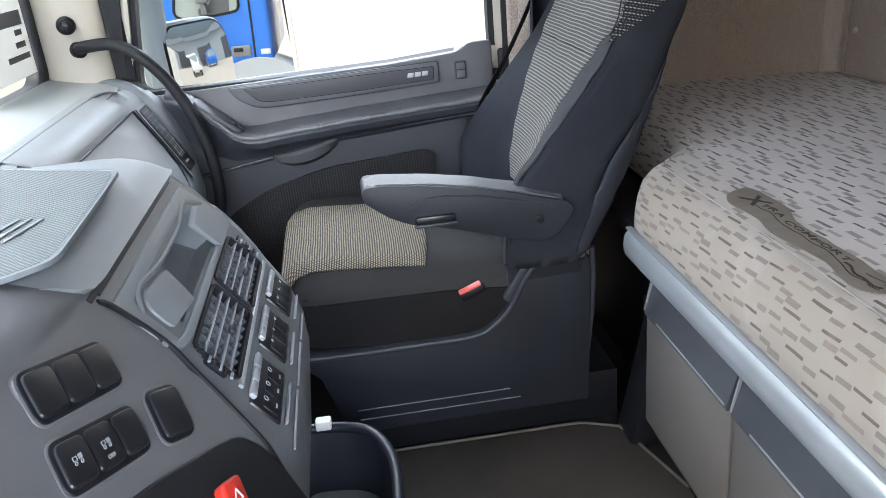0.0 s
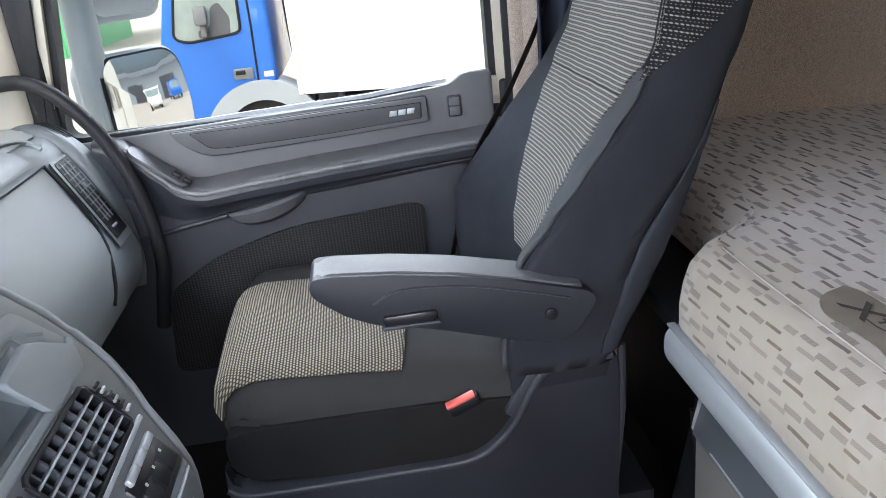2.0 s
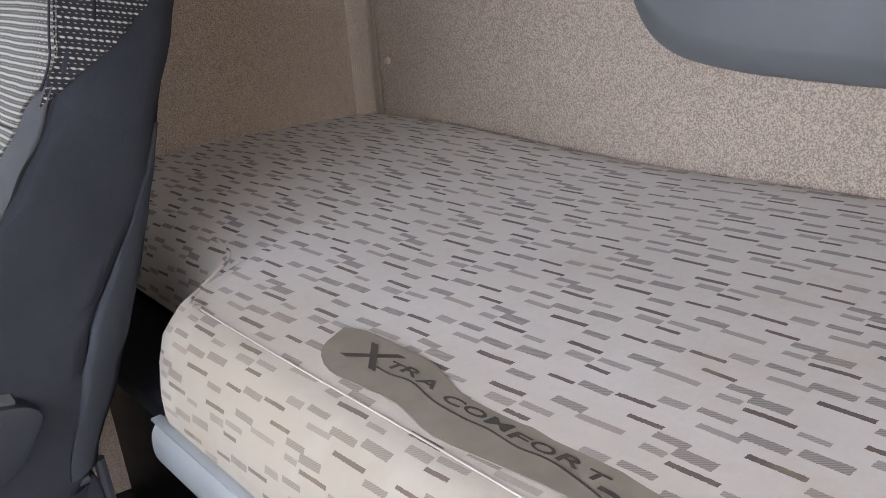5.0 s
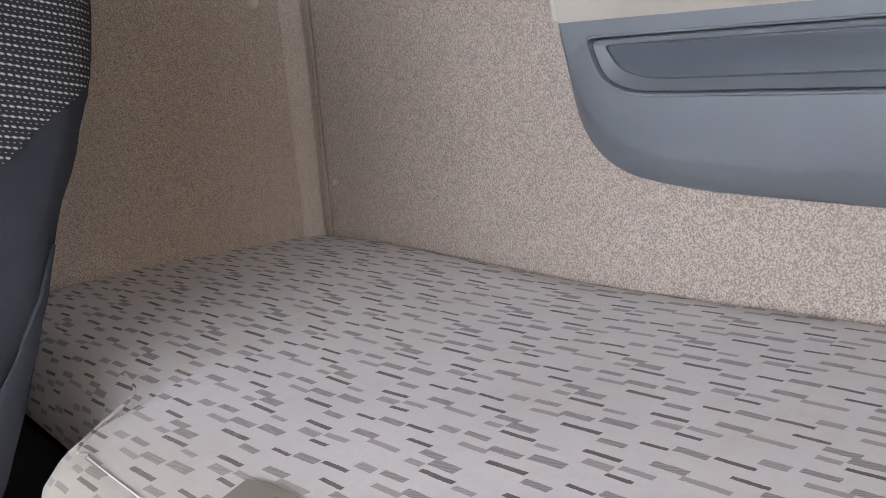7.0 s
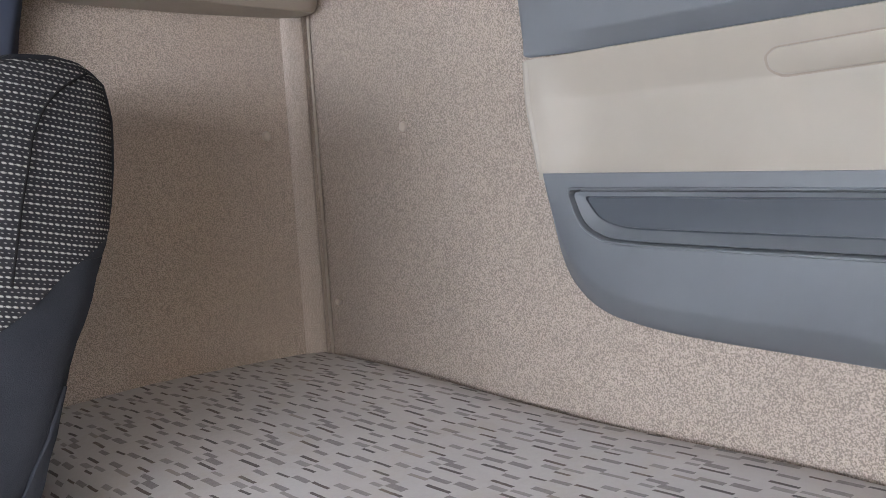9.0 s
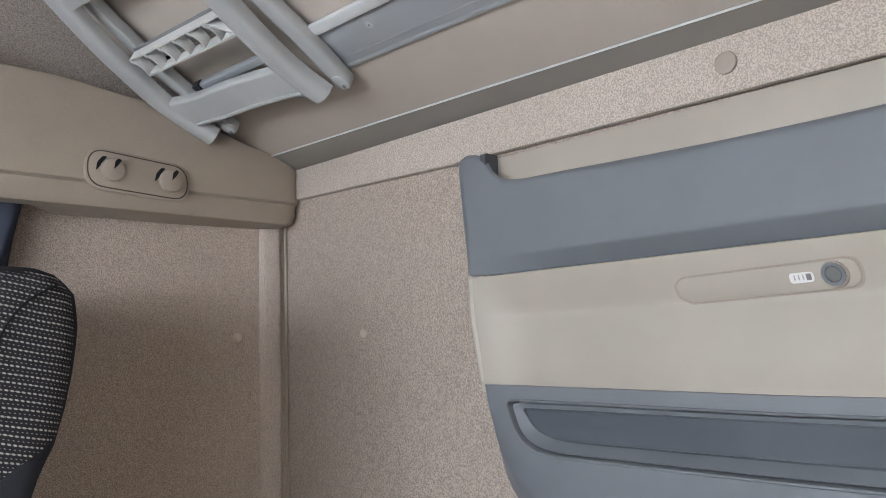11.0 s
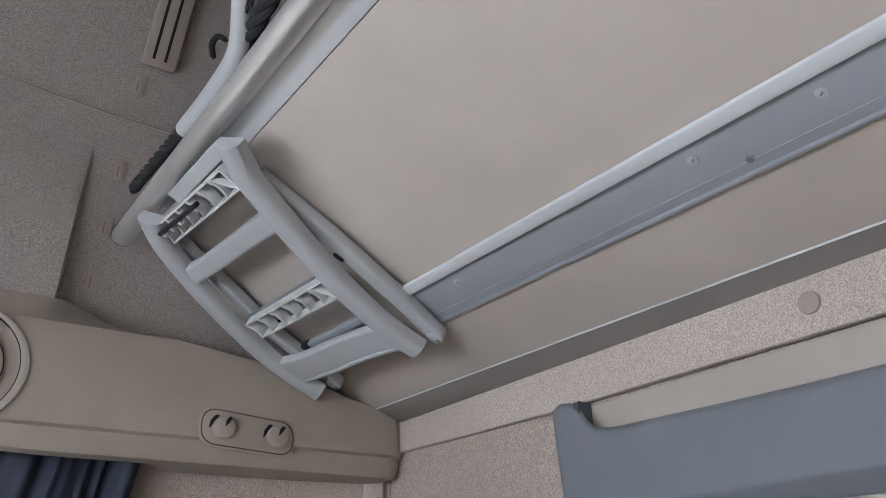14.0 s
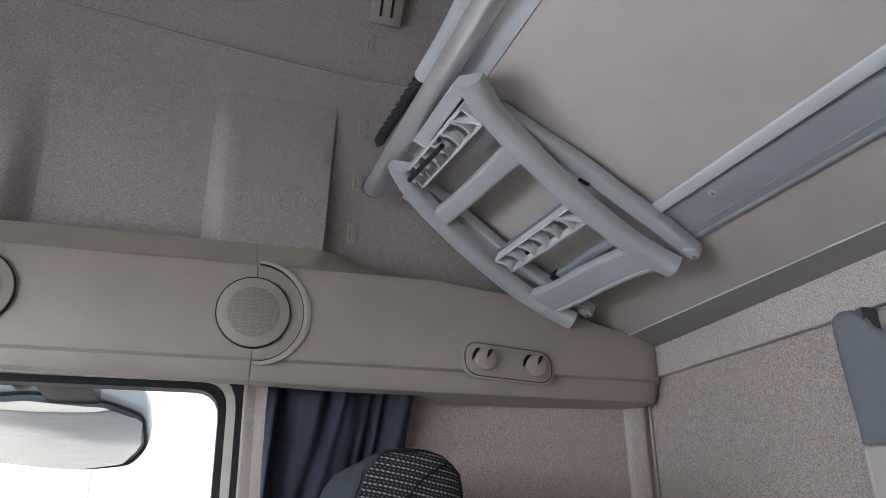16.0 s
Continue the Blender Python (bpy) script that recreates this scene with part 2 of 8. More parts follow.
def speaker_grille(name, col):
    m, nt, nodes, links, b = base_mat(name)
    vec = coords(nt)
    v = nodes.new("ShaderNodeTexVoronoi")
    v.feature = "DISTANCE_TO_EDGE"
    v.voronoi_dimensions = "2D"
    v.inputs["Scale"].default_value = 75.0
    v.inputs["Randomness"].default_value = 0.3
    sep = nodes.new("ShaderNodeSeparateXYZ")
    links.new(vec, sep.inputs[0])
    flat = nodes.new("ShaderNodeCombineXYZ")
    links.new(sep.outputs[0], flat.inputs[0])
    links.new(sep.outputs[2], flat.inputs[1])
    links.new(flat.outputs[0], v.inputs["Vector"])
    line = math_node(nt, "LESS_THAN", v.outputs["Distance"], 0.035)
    dots = nodes.new("ShaderNodeTexVoronoi")
    dots.voronoi_dimensions = "2D"
    dots.inputs["Scale"].default_value = 420.0
    dots.inputs["Randomness"].default_value = 0.0
    links.new(flat.outputs[0], dots.inputs["Vector"])
    d = ramp(nt, dots.outputs["Distance"], 0.25, 0.45)
    c = mix_color(nt, d, tuple(k * 0.72 for k in col), col)
    c = mix_color(nt, line, c, tuple(min(1, k * 1.1) for k in col))
    links.new(c, b.inputs["Base Color"])
    b.inputs["Roughness"].default_value = 0.6
    bump(nt, b, d, 0.4, 0.001)
    return m


def dot_mat(name, col, pitch=0.0052):
    """Soft mat with a regular field of small dimples."""
    m, nt, nodes, links, b = base_mat(name)
    vec = coords(nt)
    sep = nodes.new("ShaderNodeSeparateXYZ")
    links.new(vec, sep.inputs[0])
    a = math_node(nt, "SINE", math_node(nt, "MULTIPLY", math_node(nt, "ADD", sep.outputs[0], sep.outputs[1]), 2 * math.pi / pitch))
    c = math_node(nt, "SINE", math_node(nt, "MULTIPLY", math_node(nt, "SUBTRACT", sep.outputs[0], sep.outputs[1]), 2 * math.pi / pitch))
    h = ramp(nt, math_node(nt, "ADD", a, c), -0.4, 1.2)
    big = ramp(nt, noise_tex(nt, vec, 9.0, 4.0, 0.6), 0.3, 0.7)
    hi = mix_color(nt, big, tuple(k * 0.92 for k in col), tuple(k * 1.1 for k in col))
    links.new(mix_color(nt, h, tuple(k * 0.55 for k in col), hi), b.inputs["Base Color"])
    b.inputs["Roughness"].default_value = 0.7
    bump(nt, b, h, 0.6, 0.0012)
    return m


def paving(name):
    """Pale concrete block paving with sandy joints and large stains."""
    m, nt, nodes, links, b = base_mat(name)
    vec = coords(nt)
    br = nodes.new("ShaderNodeTexBrick")
    br.inputs["Scale"].default_value = 1.0
    br.inputs["Brick Width"].default_value, br.inputs["Row Height"].default_value = 0.14, 0.07
    br.inputs["Mortar Size"].default_value, br.inputs["Mortar Smooth"].default_value = 0.004, 0.3
    br.inputs["Color1"].default_value, br.inputs["Color2"].default_value = (0.40, 0.37, 0.33, 1), (0.46, 0.43, 0.38, 1)
    br.inputs["Mortar"].default_value = (0.27, 0.25, 0.22, 1)
    links.new(vec, br.inputs["Vector"])
    big = ramp(nt, noise_tex(nt, vec, 0.5, 5.0, 0.6), 0.35, 0.7)
    links.new(mix_color(nt, math_node(nt, "MULTIPLY", big, 0.45), br.outputs["Color"], (0.36, 0.31, 0.24)), b.inputs["Base Color"])
    b.inputs["Roughness"].default_value = 0.9
    bump(nt, b, br.outputs["Fac"], 0.5, 0.004)
    return m


def paper_mat(name, col):
    """Thin paper that lets some daylight through."""
    m, nt, nodes, links, b = base_mat(name)
    b.inputs["Base Color"].default_value = rgb(col)
    b.inputs["Roughness"].default_value = 0.85
    tr = nodes.new("ShaderNodeBsdfTranslucent")
    tr.inputs[0].default_value = rgb(col)
    mx = nodes.new("ShaderNodeMixShader")
    mx.inputs[0].default_value = 0.5
    links.new(b.outputs[0], mx.inputs[1])
    links.new(tr.outputs[0], mx.inputs[2])
    links.new(mx.outputs[0], nodes["Material Output"].inputs[0])
    return m


BEIGE_FELT = voronoi_felt("beige_felt", (0.435, 0.366, 0.313), 520.0, 0.3, 0.63)
BEIGE_FELT_LIGHT = voronoi_felt("beige_felt_light", (0.47, 0.41, 0.358), 540.0, 0.2, 0.75)
ROOF_CLOTH = voronoi_felt("roof_cloth", (0.345, 0.309, 0.285), 540.0, 0.3, 0.68)
BEIGE = surface("beige_plastic", (0.365, 0.315, 0.262), 0.5, grain=700, grain_bump=0.4, vary=0.07, fleck=0.18)
BEIGE_DARK = surface("dull_beige_plastic", (0.33, 0.28, 0.235), 0.55, grain=1200, grain_bump=0.2, vary=0.05)
# lighter than the felt, to put the wall clips' highlights into the colour
CLIP_HIGHLIGHT = surface("clip_highlight_beige", (0.52, 0.455, 0.385), 0.35, vary=0.04)
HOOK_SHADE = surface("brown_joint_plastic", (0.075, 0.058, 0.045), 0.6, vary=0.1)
BEIGE_LIGHT = surface("pale_beige_plastic", (0.408, 0.371, 0.316), 0.5, grain=1200, grain_bump=0.2, vary=0.05)
BUNK_CLOTH = surface("bunk_board", (0.48, 0.43, 0.38), 0.7, grain=700, grain_bump=0.3, vary=0.07, fleck=0.12)
GREY_BIN = surface("blue_grey_plastic", (0.149, 0.163, 0.179), 0.5, grain=1300, grain_bump=0.3, vary=0.08)
BIN_INSERT_SHADE = surface("shaded_insert_plastic", (0.080, 0.091, 0.106), 0.42, grain=1300, grain_bump=0.25, vary=0.08)
GREY_BIN_DARK = surface("dark_blue_grey_plastic", (0.07, 0.078, 0.092), 0.45, grain=1300, grain_bump=0.3, vary=0.08)
LADDER_GREY = surface("ladder_grey_plastic", (0.395, 0.41, 0.412), 0.45, grain=1000, grain_bump=0.15, vary=0.06)
LADDER_LIGHT = surface("ladder_step_plastic", (0.58, 0.59, 0.58), 0.45, grain=1000, grain_bump=0.15, vary=0.05)
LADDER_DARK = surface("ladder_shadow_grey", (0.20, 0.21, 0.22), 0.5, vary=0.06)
ALU = surface("brushed_aluminium", (0.74, 0.74, 0.73), 0.34, metal=0.8, grain=600, grain_bump=0.1, vary=0.06)
ALU_PAINT = surface("silver_grey_rail", (0.40, 0.43, 0.46), 0.42, metal=0.35, grain=900, grain_bump=0.1, vary=0.05)
ALU_PALE = surface("pale_aluminium", (0.72, 0.74, 0.75), 0.4, metal=0.3, grain=900, grain_bump=0.08, vary=0.04)
SILVER = surface("silver_paint", (0.52, 0.56, 0.58), 0.38, metal=0.45, grain=900, grain_bump=0.08, vary=0.04)
DASH = surface("dash_grey_plastic", (0.215, 0.238, 0.252), 0.45, grain=1500, grain_bump=0.35, vary=0.08)
DASH_BODY = surface("dash_charcoal_plastic", (0.145, 0.158, 0.168), 0.45, grain=1500, grain_bump=0.35, vary=0.08)
DASH_LIGHT = surface("dash_top_grey_plastic", (0.30, 0.328, 0.335), 0.42, grain=1500, grain_bump=0.35, vary=0.07)
GLOVE = surface("glove_box_grey", (0.24, 0.262, 0.268), 0.45, grain=1500, grain_bump=0.35, vary=0.07)
CONSOLE_BROWN = surface("console_dark_plastic", (0.142, 0.145, 0.150), 0.5, grain=1500, grain_bump=0.35, vary=0.08)
BLACK = surface("black_plastic", (0.010, 0.011, 0.014), 0.45, grain=1300, grain_bump=0.3, vary=0.15, spec=0.3)
BLACK_GLOSS = surface("black_switch", (0.012, 0.013, 0.016), 0.3, grain=1300, grain_bump=0.08, vary=0.15)
RUBBER = surface("black_rubber", (0.018, 0.019, 0.022), 0.55, grain=900, grain_bump=0.2, vary=0.2, spec=0.35)
DOOR_DARK = surface("door_dark_plastic", (0.034, 0.038, 0.047), 0.40, grain=1500, grain_bump=0.4, vary=0.1)
DOOR_HIGHLIGHT = surface("door_crest_highlight", (0.165, 0.17, 0.18), 0.30, grain=1500, grain_bump=0.15, vary=0.08)
DOOR_PLATE = surface("door_plate_plastic", (0.080, 0.083, 0.090), 0.5, grain=1500, grain_bump=0.4, vary=0.08)
DOOR_GREY = surface("door_grey_plastic", (0.118, 0.122, 0.130), 0.5, grain=1500, grain_bump=0.4, vary=0.08)
SEAT_DARK = surface("seat_charcoal_cloth", (0.031, 0.034, 0.042), 0.9, grain=1100, grain_bump=0.5, vary=0.30, fleck=0.3, spec=0.12)
THREAD = surface("pale_seam_tape", (0.42, 0.39, 0.37), 0.9, grain=1400, grain_bump=0.3, vary=0.08)
WEBBING = surface("belt_webbing", (0.035, 0.030, 0.033), 0.8, grain=1200, grain_bump=0.4, vary=0.15, spec=0.2)
SEAT_BLACK = surface("seat_black_cloth", (0.018, 0.0175, 0.018), 0.92, grain=1100, grain_bump=0.5, vary=0.18, fleck=0.3, spec=0.1)
SEAT_GREY = surface("seat_grey_cloth", (0.044, 0.043, 0.043), 0.92, grain=1000, grain_bump=0.5, vary=0.12, fleck=0.45, spec=0.1)
STRIP_CLOTH = surface("seat_edge_cloth", (0.075, 0.079, 0.086), 0.95, grain=1100, grain_bump=0.5, vary=0.12, fleck=0.3, spec=0.1)
SEAT_BLUE = surface("seat_slate_cloth", (0.044, 0.049, 0.060), 0.9, grain=1100, grain_bump=0.45, vary=0.12, fleck=0.3, spec=0.15)
CUSHION_WEAVE = stripe_weave("cushion_weave", (1, 0, -0.25), (0, 1, 0), dark=(0.055, 0.050, 0.043), light=(0.43, 0.385, 0.285), pitch=0.0046, dash=0.0042, broken=0.85)
BACK_WEAVE = stripe_weave("backrest_weave", (0.3, 0, 1), (0, 1, 0), dark=(0.085, 0.084, 0.084), light=(0.355, 0.34, 0.31), pitch=0.0066, dash=0.0040, broken=0.25, thin=3.5, second=0.70, dots=0.0050)
SIDE_WEAVE = stripe_weave("headrest_side_weave", (0.22, 0, 1), (1, 0.3, 0), dark=(0.024, 0.024, 0.028), light=(0.42, 0.405, 0.38), pitch=0.0094, dash=0.0056, mixin=0.9, broken=1.0, thin=11.0, second=0.62, dots=0.0048)
MATTRESS = mattress_cloth("mattress_cloth")
BADGE = surface("badge_brown_print", (0.195, 0.170, 0.138), 0.9, grain=1400, grain_bump=0.3, vary=0.12, patch=30)
BADGE_INK = surface("badge_ink", (0.045, 0.038, 0.032), 0.9, vary=0.1)
CURTAIN = surface("navy_curtain", (0.022, 0.028, 0.048), 0.8, grain=900, grain_bump=0.3, vary=0.25)
MAT_RUBBER = surface("floor_mat", (0.070, 0.064, 0.056), 0.85, grain=500, grain_bump=0.5, vary=0.2, fleck=0.3, spec=0.12)
MAT_EDGE = surface("mat_edge", (0.12, 0.112, 0.10), 0.85, vary=0.2)
FLOOR_DARK = surface("floor_carpet", (0.025, 0.024, 0.024), 0.95, grain=400, grain_bump=0.6, vary=0.25, spec=0.05)
GRIP_GREY = surface("drawer_grip_slate", (0.085, 0.094, 0.105), 0.4, grain=1300, grain_bump=0.2, vary=0.08)
DRAWER = surface("drawer_taupe", (0.185, 0.174, 0.162), 0.55, grain=900, grain_bump=0.2, vary=0.06)
RED = surface("red_plastic", (0.62, 0.035, 0.02), 0.35, grain=900, grain_bump=0.05, vary=0.08)
RED_PALE = surface("buckle_red", (0.65, 0.10, 0.08), 0.4, vary=0.08)
GREY_EDGE = surface("worn_blue_grey_plastic", (0.17, 0.19, 0.215), 0.42, grain=1300, grain_bump=0.2, vary=0.08)
SKIRT = surface("blue_black_plastic", (0.017, 0.0195, 0.027), 0.42, grain=1400, grain_bump=0.35, vary=0.15, spec=0.4)
ARM_PLASTIC = surface("armrest_blue_black", (0.019, 0.022, 0.029), 0.45, grain=1400, grain_bump=0.3, vary=0.12)
BUNK_EDGE = surface("bunk_edge_brown_grey", (0.225, 0.208, 0.190), 0.6, grain=900, grain_bump=0.2, vary=0.08)
MIRROR_GREY = surface("mirror_housing_grey", (0.30, 0.345, 0.385), 0.45, grain=900, grain_bump=0.1, vary=0.05)
WHITE = surface("white_plastic", (0.75, 0.75, 0.73), 0.4, vary=0.04)
WHITE_PAINT = surface("white_van_paint", (0.82, 0.82, 0.82), 0.4, vary=0.03, patch=1.0, grain_bump=0.0)
CREAM = surface("cream_paint", (0.62, 0.58, 0.48), 0.4, vary=0.05, grain_bump=0.05)
UNDERSIDE = surface("grimy_dark_steel", (0.030, 0.034, 0.046), 0.6, vary=0.4, patch=6.0, grain_bump=0.1)
BLUE = surface("blue_truck_paint", (0.016, 0.135, 0.55), 0.3, vary=0.08, patch=1.5, grain_bump=0.0, coat=0.5)
GREEN = surface("green_container", (0.10, 0.42, 0.20), 0.5, vary=0.08, patch=1.5)
TYRE = surface("tyre_rubber", (0.025, 0.025, 0.027), 0.8, grain=200, grain_bump=0.4, vary=0.2)
ASPHALT = paving("yard_paving")
NET = surface("black_net_cord", (0.02, 0.02, 0.022), 0.85, grain=800, grain_bump=0.8, vary=0.3)
GLASS = glass_mat("window_glass")
GLASS_BLUE = surface("truck_window", (0.24, 0.30, 0.30), 0.08, grain_bump=0.0, vary=0.25, patch=3.0)
SPEAKER_MESH = mesh_cloth("door_mesh")
GRILLE = speaker_grille("speaker_grille_beige", (0.30, 0.255, 0.215))
PAPER = paper_mat("paper", (0.78, 0.78, 0.75))
INK = surface("grey_ink", (0.2, 0.2, 0.2), 0.8, vary=0.05)
MIRROR, _nt, _n, _l, _b = base_mat("mirror_glass")
_b.inputs["Base Color"].default_value = (0.70, 0.72, 0.73, 1)
_b.inputs["Metallic"].default_value, _b.inputs["Roughness"].default_value = 1.0, 0.03
HAZE, _nt, _n, _l, _b = base_mat("bright_haze")
_b.inputs["Base Color"].default_value = (0.9, 0.92, 0.95, 1)
_b.inputs["Emission Color"].default_value, _b.inputs["Emission Strength"].default_value = (0.96, 0.98, 1.0, 1), 1.6
INK_PALE = surface("pale_grey_print", (0.42, 0.42, 0.42), 0.6, vary=0.05)
LENS, _nt, _n, _l, _b = base_mat("lamp_lens")
_b.inputs["Base Color"].default_value = (0.30, 0.32, 0.31, 1)
_b.inputs["Metallic"].default_value, _b.inputs["Roughness"].default_value = 0.5, 0.18

# ---- mesh helpers ----
UP = Vector((0, 0, 1))


def sharpen(bm, angle=38):
    lim = radians(angle)
    for f in bm.faces:
        f.smooth = True
    for e in bm.edges:
        e.smooth = len(e.link_faces) == 2 and e.calc_face_angle(0.0) < lim


def part(name, bm, material, parent=None, label="", angle=38):
    sharpen(bm, angle)
    me = bpy.data.meshes.new(name)
    bm.to_mesh(me)
    bm.free()
    me.materials.append(material)
    ob = new(name, me)
    if parent is not None:
        ob.parent = parent
        ob.matrix_parent_inverse = Matrix.Translation(-parent.location)
    if label:
        tagged(ob, label)
    return ob


def thing(name, base, label, category, group="", kind=""):
    ob = new(name)
    ob.location = base
    ob.empty_display_size = 0.05
    return tagged(ob, label, category, group, kind)


def solo(name, bm, material, label, category="", group="", kind="", angle=38):
    return tagged(part(name, bm, material, None, "", angle), label, category, group, kind)


def bevel(bm, off, seg=2, lim=30):
    if off > 0:
        es = [e for e in bm.edges if len(e.link_faces) == 2 and e.calc_face_angle(0) > radians(lim)]
        bmesh.ops.bevel(bm, geom=es, offset=off, segments=seg, affect="EDGES", clamp_overlap=True, profile=0.5)
    return bm


def box(x0, x1, y0, y1, z0, z1, bev=0.0, seg=2):
    bm = bmesh.new()
    bmesh.ops.create_cube(bm, size=1.0)
    for v in bm.verts:
        v.co = Vector(((x0 + x1) / 2 + v.co.x * (x1 - x0), (y0 + y1) / 2 + v.co.y * (y1 - y0), (z0 + z1) / 2 + v.co.z * (z1 - z0)))
    return bevel(bm, bev, seg)


def rounded(pts, r, n=4):
    """A polygon with its corners rounded by r (one radius, or one for each corner)."""
    out = []
    k = len(pts)
    for i in range(k):
        p, a, b = Vector(pts[i]), Vector(pts[i - 1]), Vector(pts[(i + 1) % k])
        rr = r[i] if isinstance(r, (list, tuple)) else r
        da, db = a - p, b - p
        rr = min(rr, da.length * 0.49, db.length * 0.49)
        if rr < 1e-5:
            out.append(tuple(p))
            continue
        pa, pb = p + da.normalized() * rr, p + db.normalized() * rr
        for j in range(n + 1):
            t = j / n
            out.append(tuple(pa.lerp(p, t).lerp(p.lerp(pb, t), t)))
    return out


def prism(pts, axis, a, b, bev=0.0, seg=2):
    """A polygon of two coordinates, drawn out along the third from a to b."""
    def at3(p, c):
        return {"x": (c, p[0], p[1]), "y": (p[0], c, p[1]), "z": (p[0], p[1], c)}[axis]
    bm = bmesh.new()
    lo = [bm.verts.new(at3(p, a)) for p in pts]
    hi = [bm.verts.new(at3(p, b)) for p in pts]
    bm.faces.new(lo)
    bm.faces.new(hi[::-1])
    for i in range(len(pts)):
        j = (i + 1) % len(pts)
        bm.faces.new((lo[i], hi[i], hi[j], lo[j]))
    bmesh.ops.recalc_face_normals(bm, faces=bm.faces)
    return bevel(bm, bev, seg)


def loft(rings, caps=True, closed=True):
    bm = bmesh.new()
    vs = [[bm.verts.new(p) for p in ring] for ring in rings]
    for a, b in zip(vs, vs[1:]):
        n = len(a)
        for i in range(n if closed else n - 1):
            j = (i + 1) % n
            bm.faces.new((a[i], a[j], b[j], b[i]))
    if caps and closed:
        bm.faces.new(vs[0][::-1])
        bm.faces.new(vs[-1])
    bmesh.ops.recalc_face_normals(bm, faces=bm.faces)
    return bm


def curve_pts(pts, n=6):
    """A smooth line through the points."""
    p = [Vector(q) for q in pts]
    p = [p[0] * 2 - p[1]] + p + [p[-1] * 2 - p[-2]]
    out = []
    for i in range(1, len(p) - 2):
        for j in range(n):
            t = j / n
            a, b, c, d = p[i - 1], p[i], p[i + 1], p[i + 2]
            out.append(0.5 * (2 * b + (c - a) * t + (2 * a - 5 * b + 4 * c - d) * t * t + (3 * b - a - 3 * c + d) * t ** 3))
    out.append(p[-2])
    return out


def sweep(pts, section, up=UP, caps=True, scale=None):
    """A section (pairs: sideways, up) swept along a line of points."""
    pts = [Vector(p) for p in pts]
    rings = []
    for i, p in enumerate(pts):
        d = (pts[min(i + 1, len(pts) - 1)] - pts[max(i - 1, 0)]).normalized()
        side = d.cross(Vector(up)).normalized()
        u = side.cross(d).normalized()
        k = scale[i] if scale else 1.0
        rings.append([p + side * s[0] * k + u * s[1] * k for s in section])
    return loft(rings, caps)


def circle(r, n=14, ry=None):
    return [(r * math.cos(2 * math.pi * i / n), (ry or r) * math.sin(2 * math.pi * i / n)) for i in range(n)]


def tube(pts, r, n=14, up=UP):
    return sweep(pts, circle(r, n), up)


def cyl(centre, axis, r, depth, n=28, bev=0.0, r2=None):
    bm = bmesh.new()
    bmesh.ops.create_cone(bm, cap_ends=True, segments=n, radius1=r, radius2=r if r2 is None else r2, depth=depth)
    bevel(bm, bev)
    m = Vector(axis).normalized().to_track_quat("Z", "Y").to_matrix().to_4x4()
    bmesh.ops.transform(bm, matrix=Matrix.Translation(centre) @ m, verts=bm.verts)
    return bm


def ring(centre, axis, r0, r1, depth, n=40):
    m = Matrix.Translation(centre) @ Vector(axis).normalized().to_track_quat("Z", "Y").to_matrix().to_4x4()
    rings = []
    for i in range(n):
        a = 2 * math.pi * i / n
        c, s = math.cos(a), math.sin(a)
        rings.append([m @ Vector((c * r, s * r, h)) for r, h in ((r0, -depth / 2), (r0, depth / 2), ((r0 + r1) / 2, depth * 0.62), (r1, depth / 2), (r1, -depth / 2))])
    rings.append(rings[0])
    bm = loft(rings, False)
    bmesh.ops.remove_doubles(bm, verts=bm.verts, dist=1e-6)
    bmesh.ops.recalc_face_normals(bm, faces=bm.faces)
    return bm


def join(*bms):
    out = bmesh.new()
    for b in bms:
        me = bpy.data.meshes.new("tmp")
        b.to_mesh(me)
        b.free()
        out.from_mesh(me)
        bpy.data.meshes.remove(me)
    return out


def placed(bm, m):
    bmesh.ops.transform(bm, matrix=m, verts=bm.verts)
    return bm


def frame_matrix(origin, ex, ey):
    ex, ey = Vector(ex).normalized(), Vector(ey)
    ez = ex.cross(ey).normalized()
    ey = ez.cross(ex).normalized()
    m = Matrix((ex, ey, ez)).transposed().to_4x4()
    m.translation = Vector(origin)
    return m


def ring_mark(r, w):
    """A small printed ring lying in the plane z = 0."""
    return sweep([(r * math.cos(a), r * math.sin(a), 0.0) for a in lin(0, 2 * math.pi, 13)], circle(w, 5), up=(0, 0, 1))


def grid_sheet(fn, us, vs, skip=None):
    """A sheet fn(u, v) over stations us, vs, left open where skip says so."""
    bm = bmesh.new()
    g = [[bm.verts.new(fn(u, v)) for v in vs] for u in us]
    for i in range(len(us) - 1):
        for j in range(len(vs) - 1):
            if skip and skip((us[i] + us[i + 1]) / 2, (vs[j] + vs[j + 1]) / 2):
                continue
            bm.faces.new((g[i][j], g[i + 1][j], g[i + 1][j + 1], g[i][j + 1]))
    bmesh.ops.recalc_face_normals(bm, faces=bm.faces)
    return bm


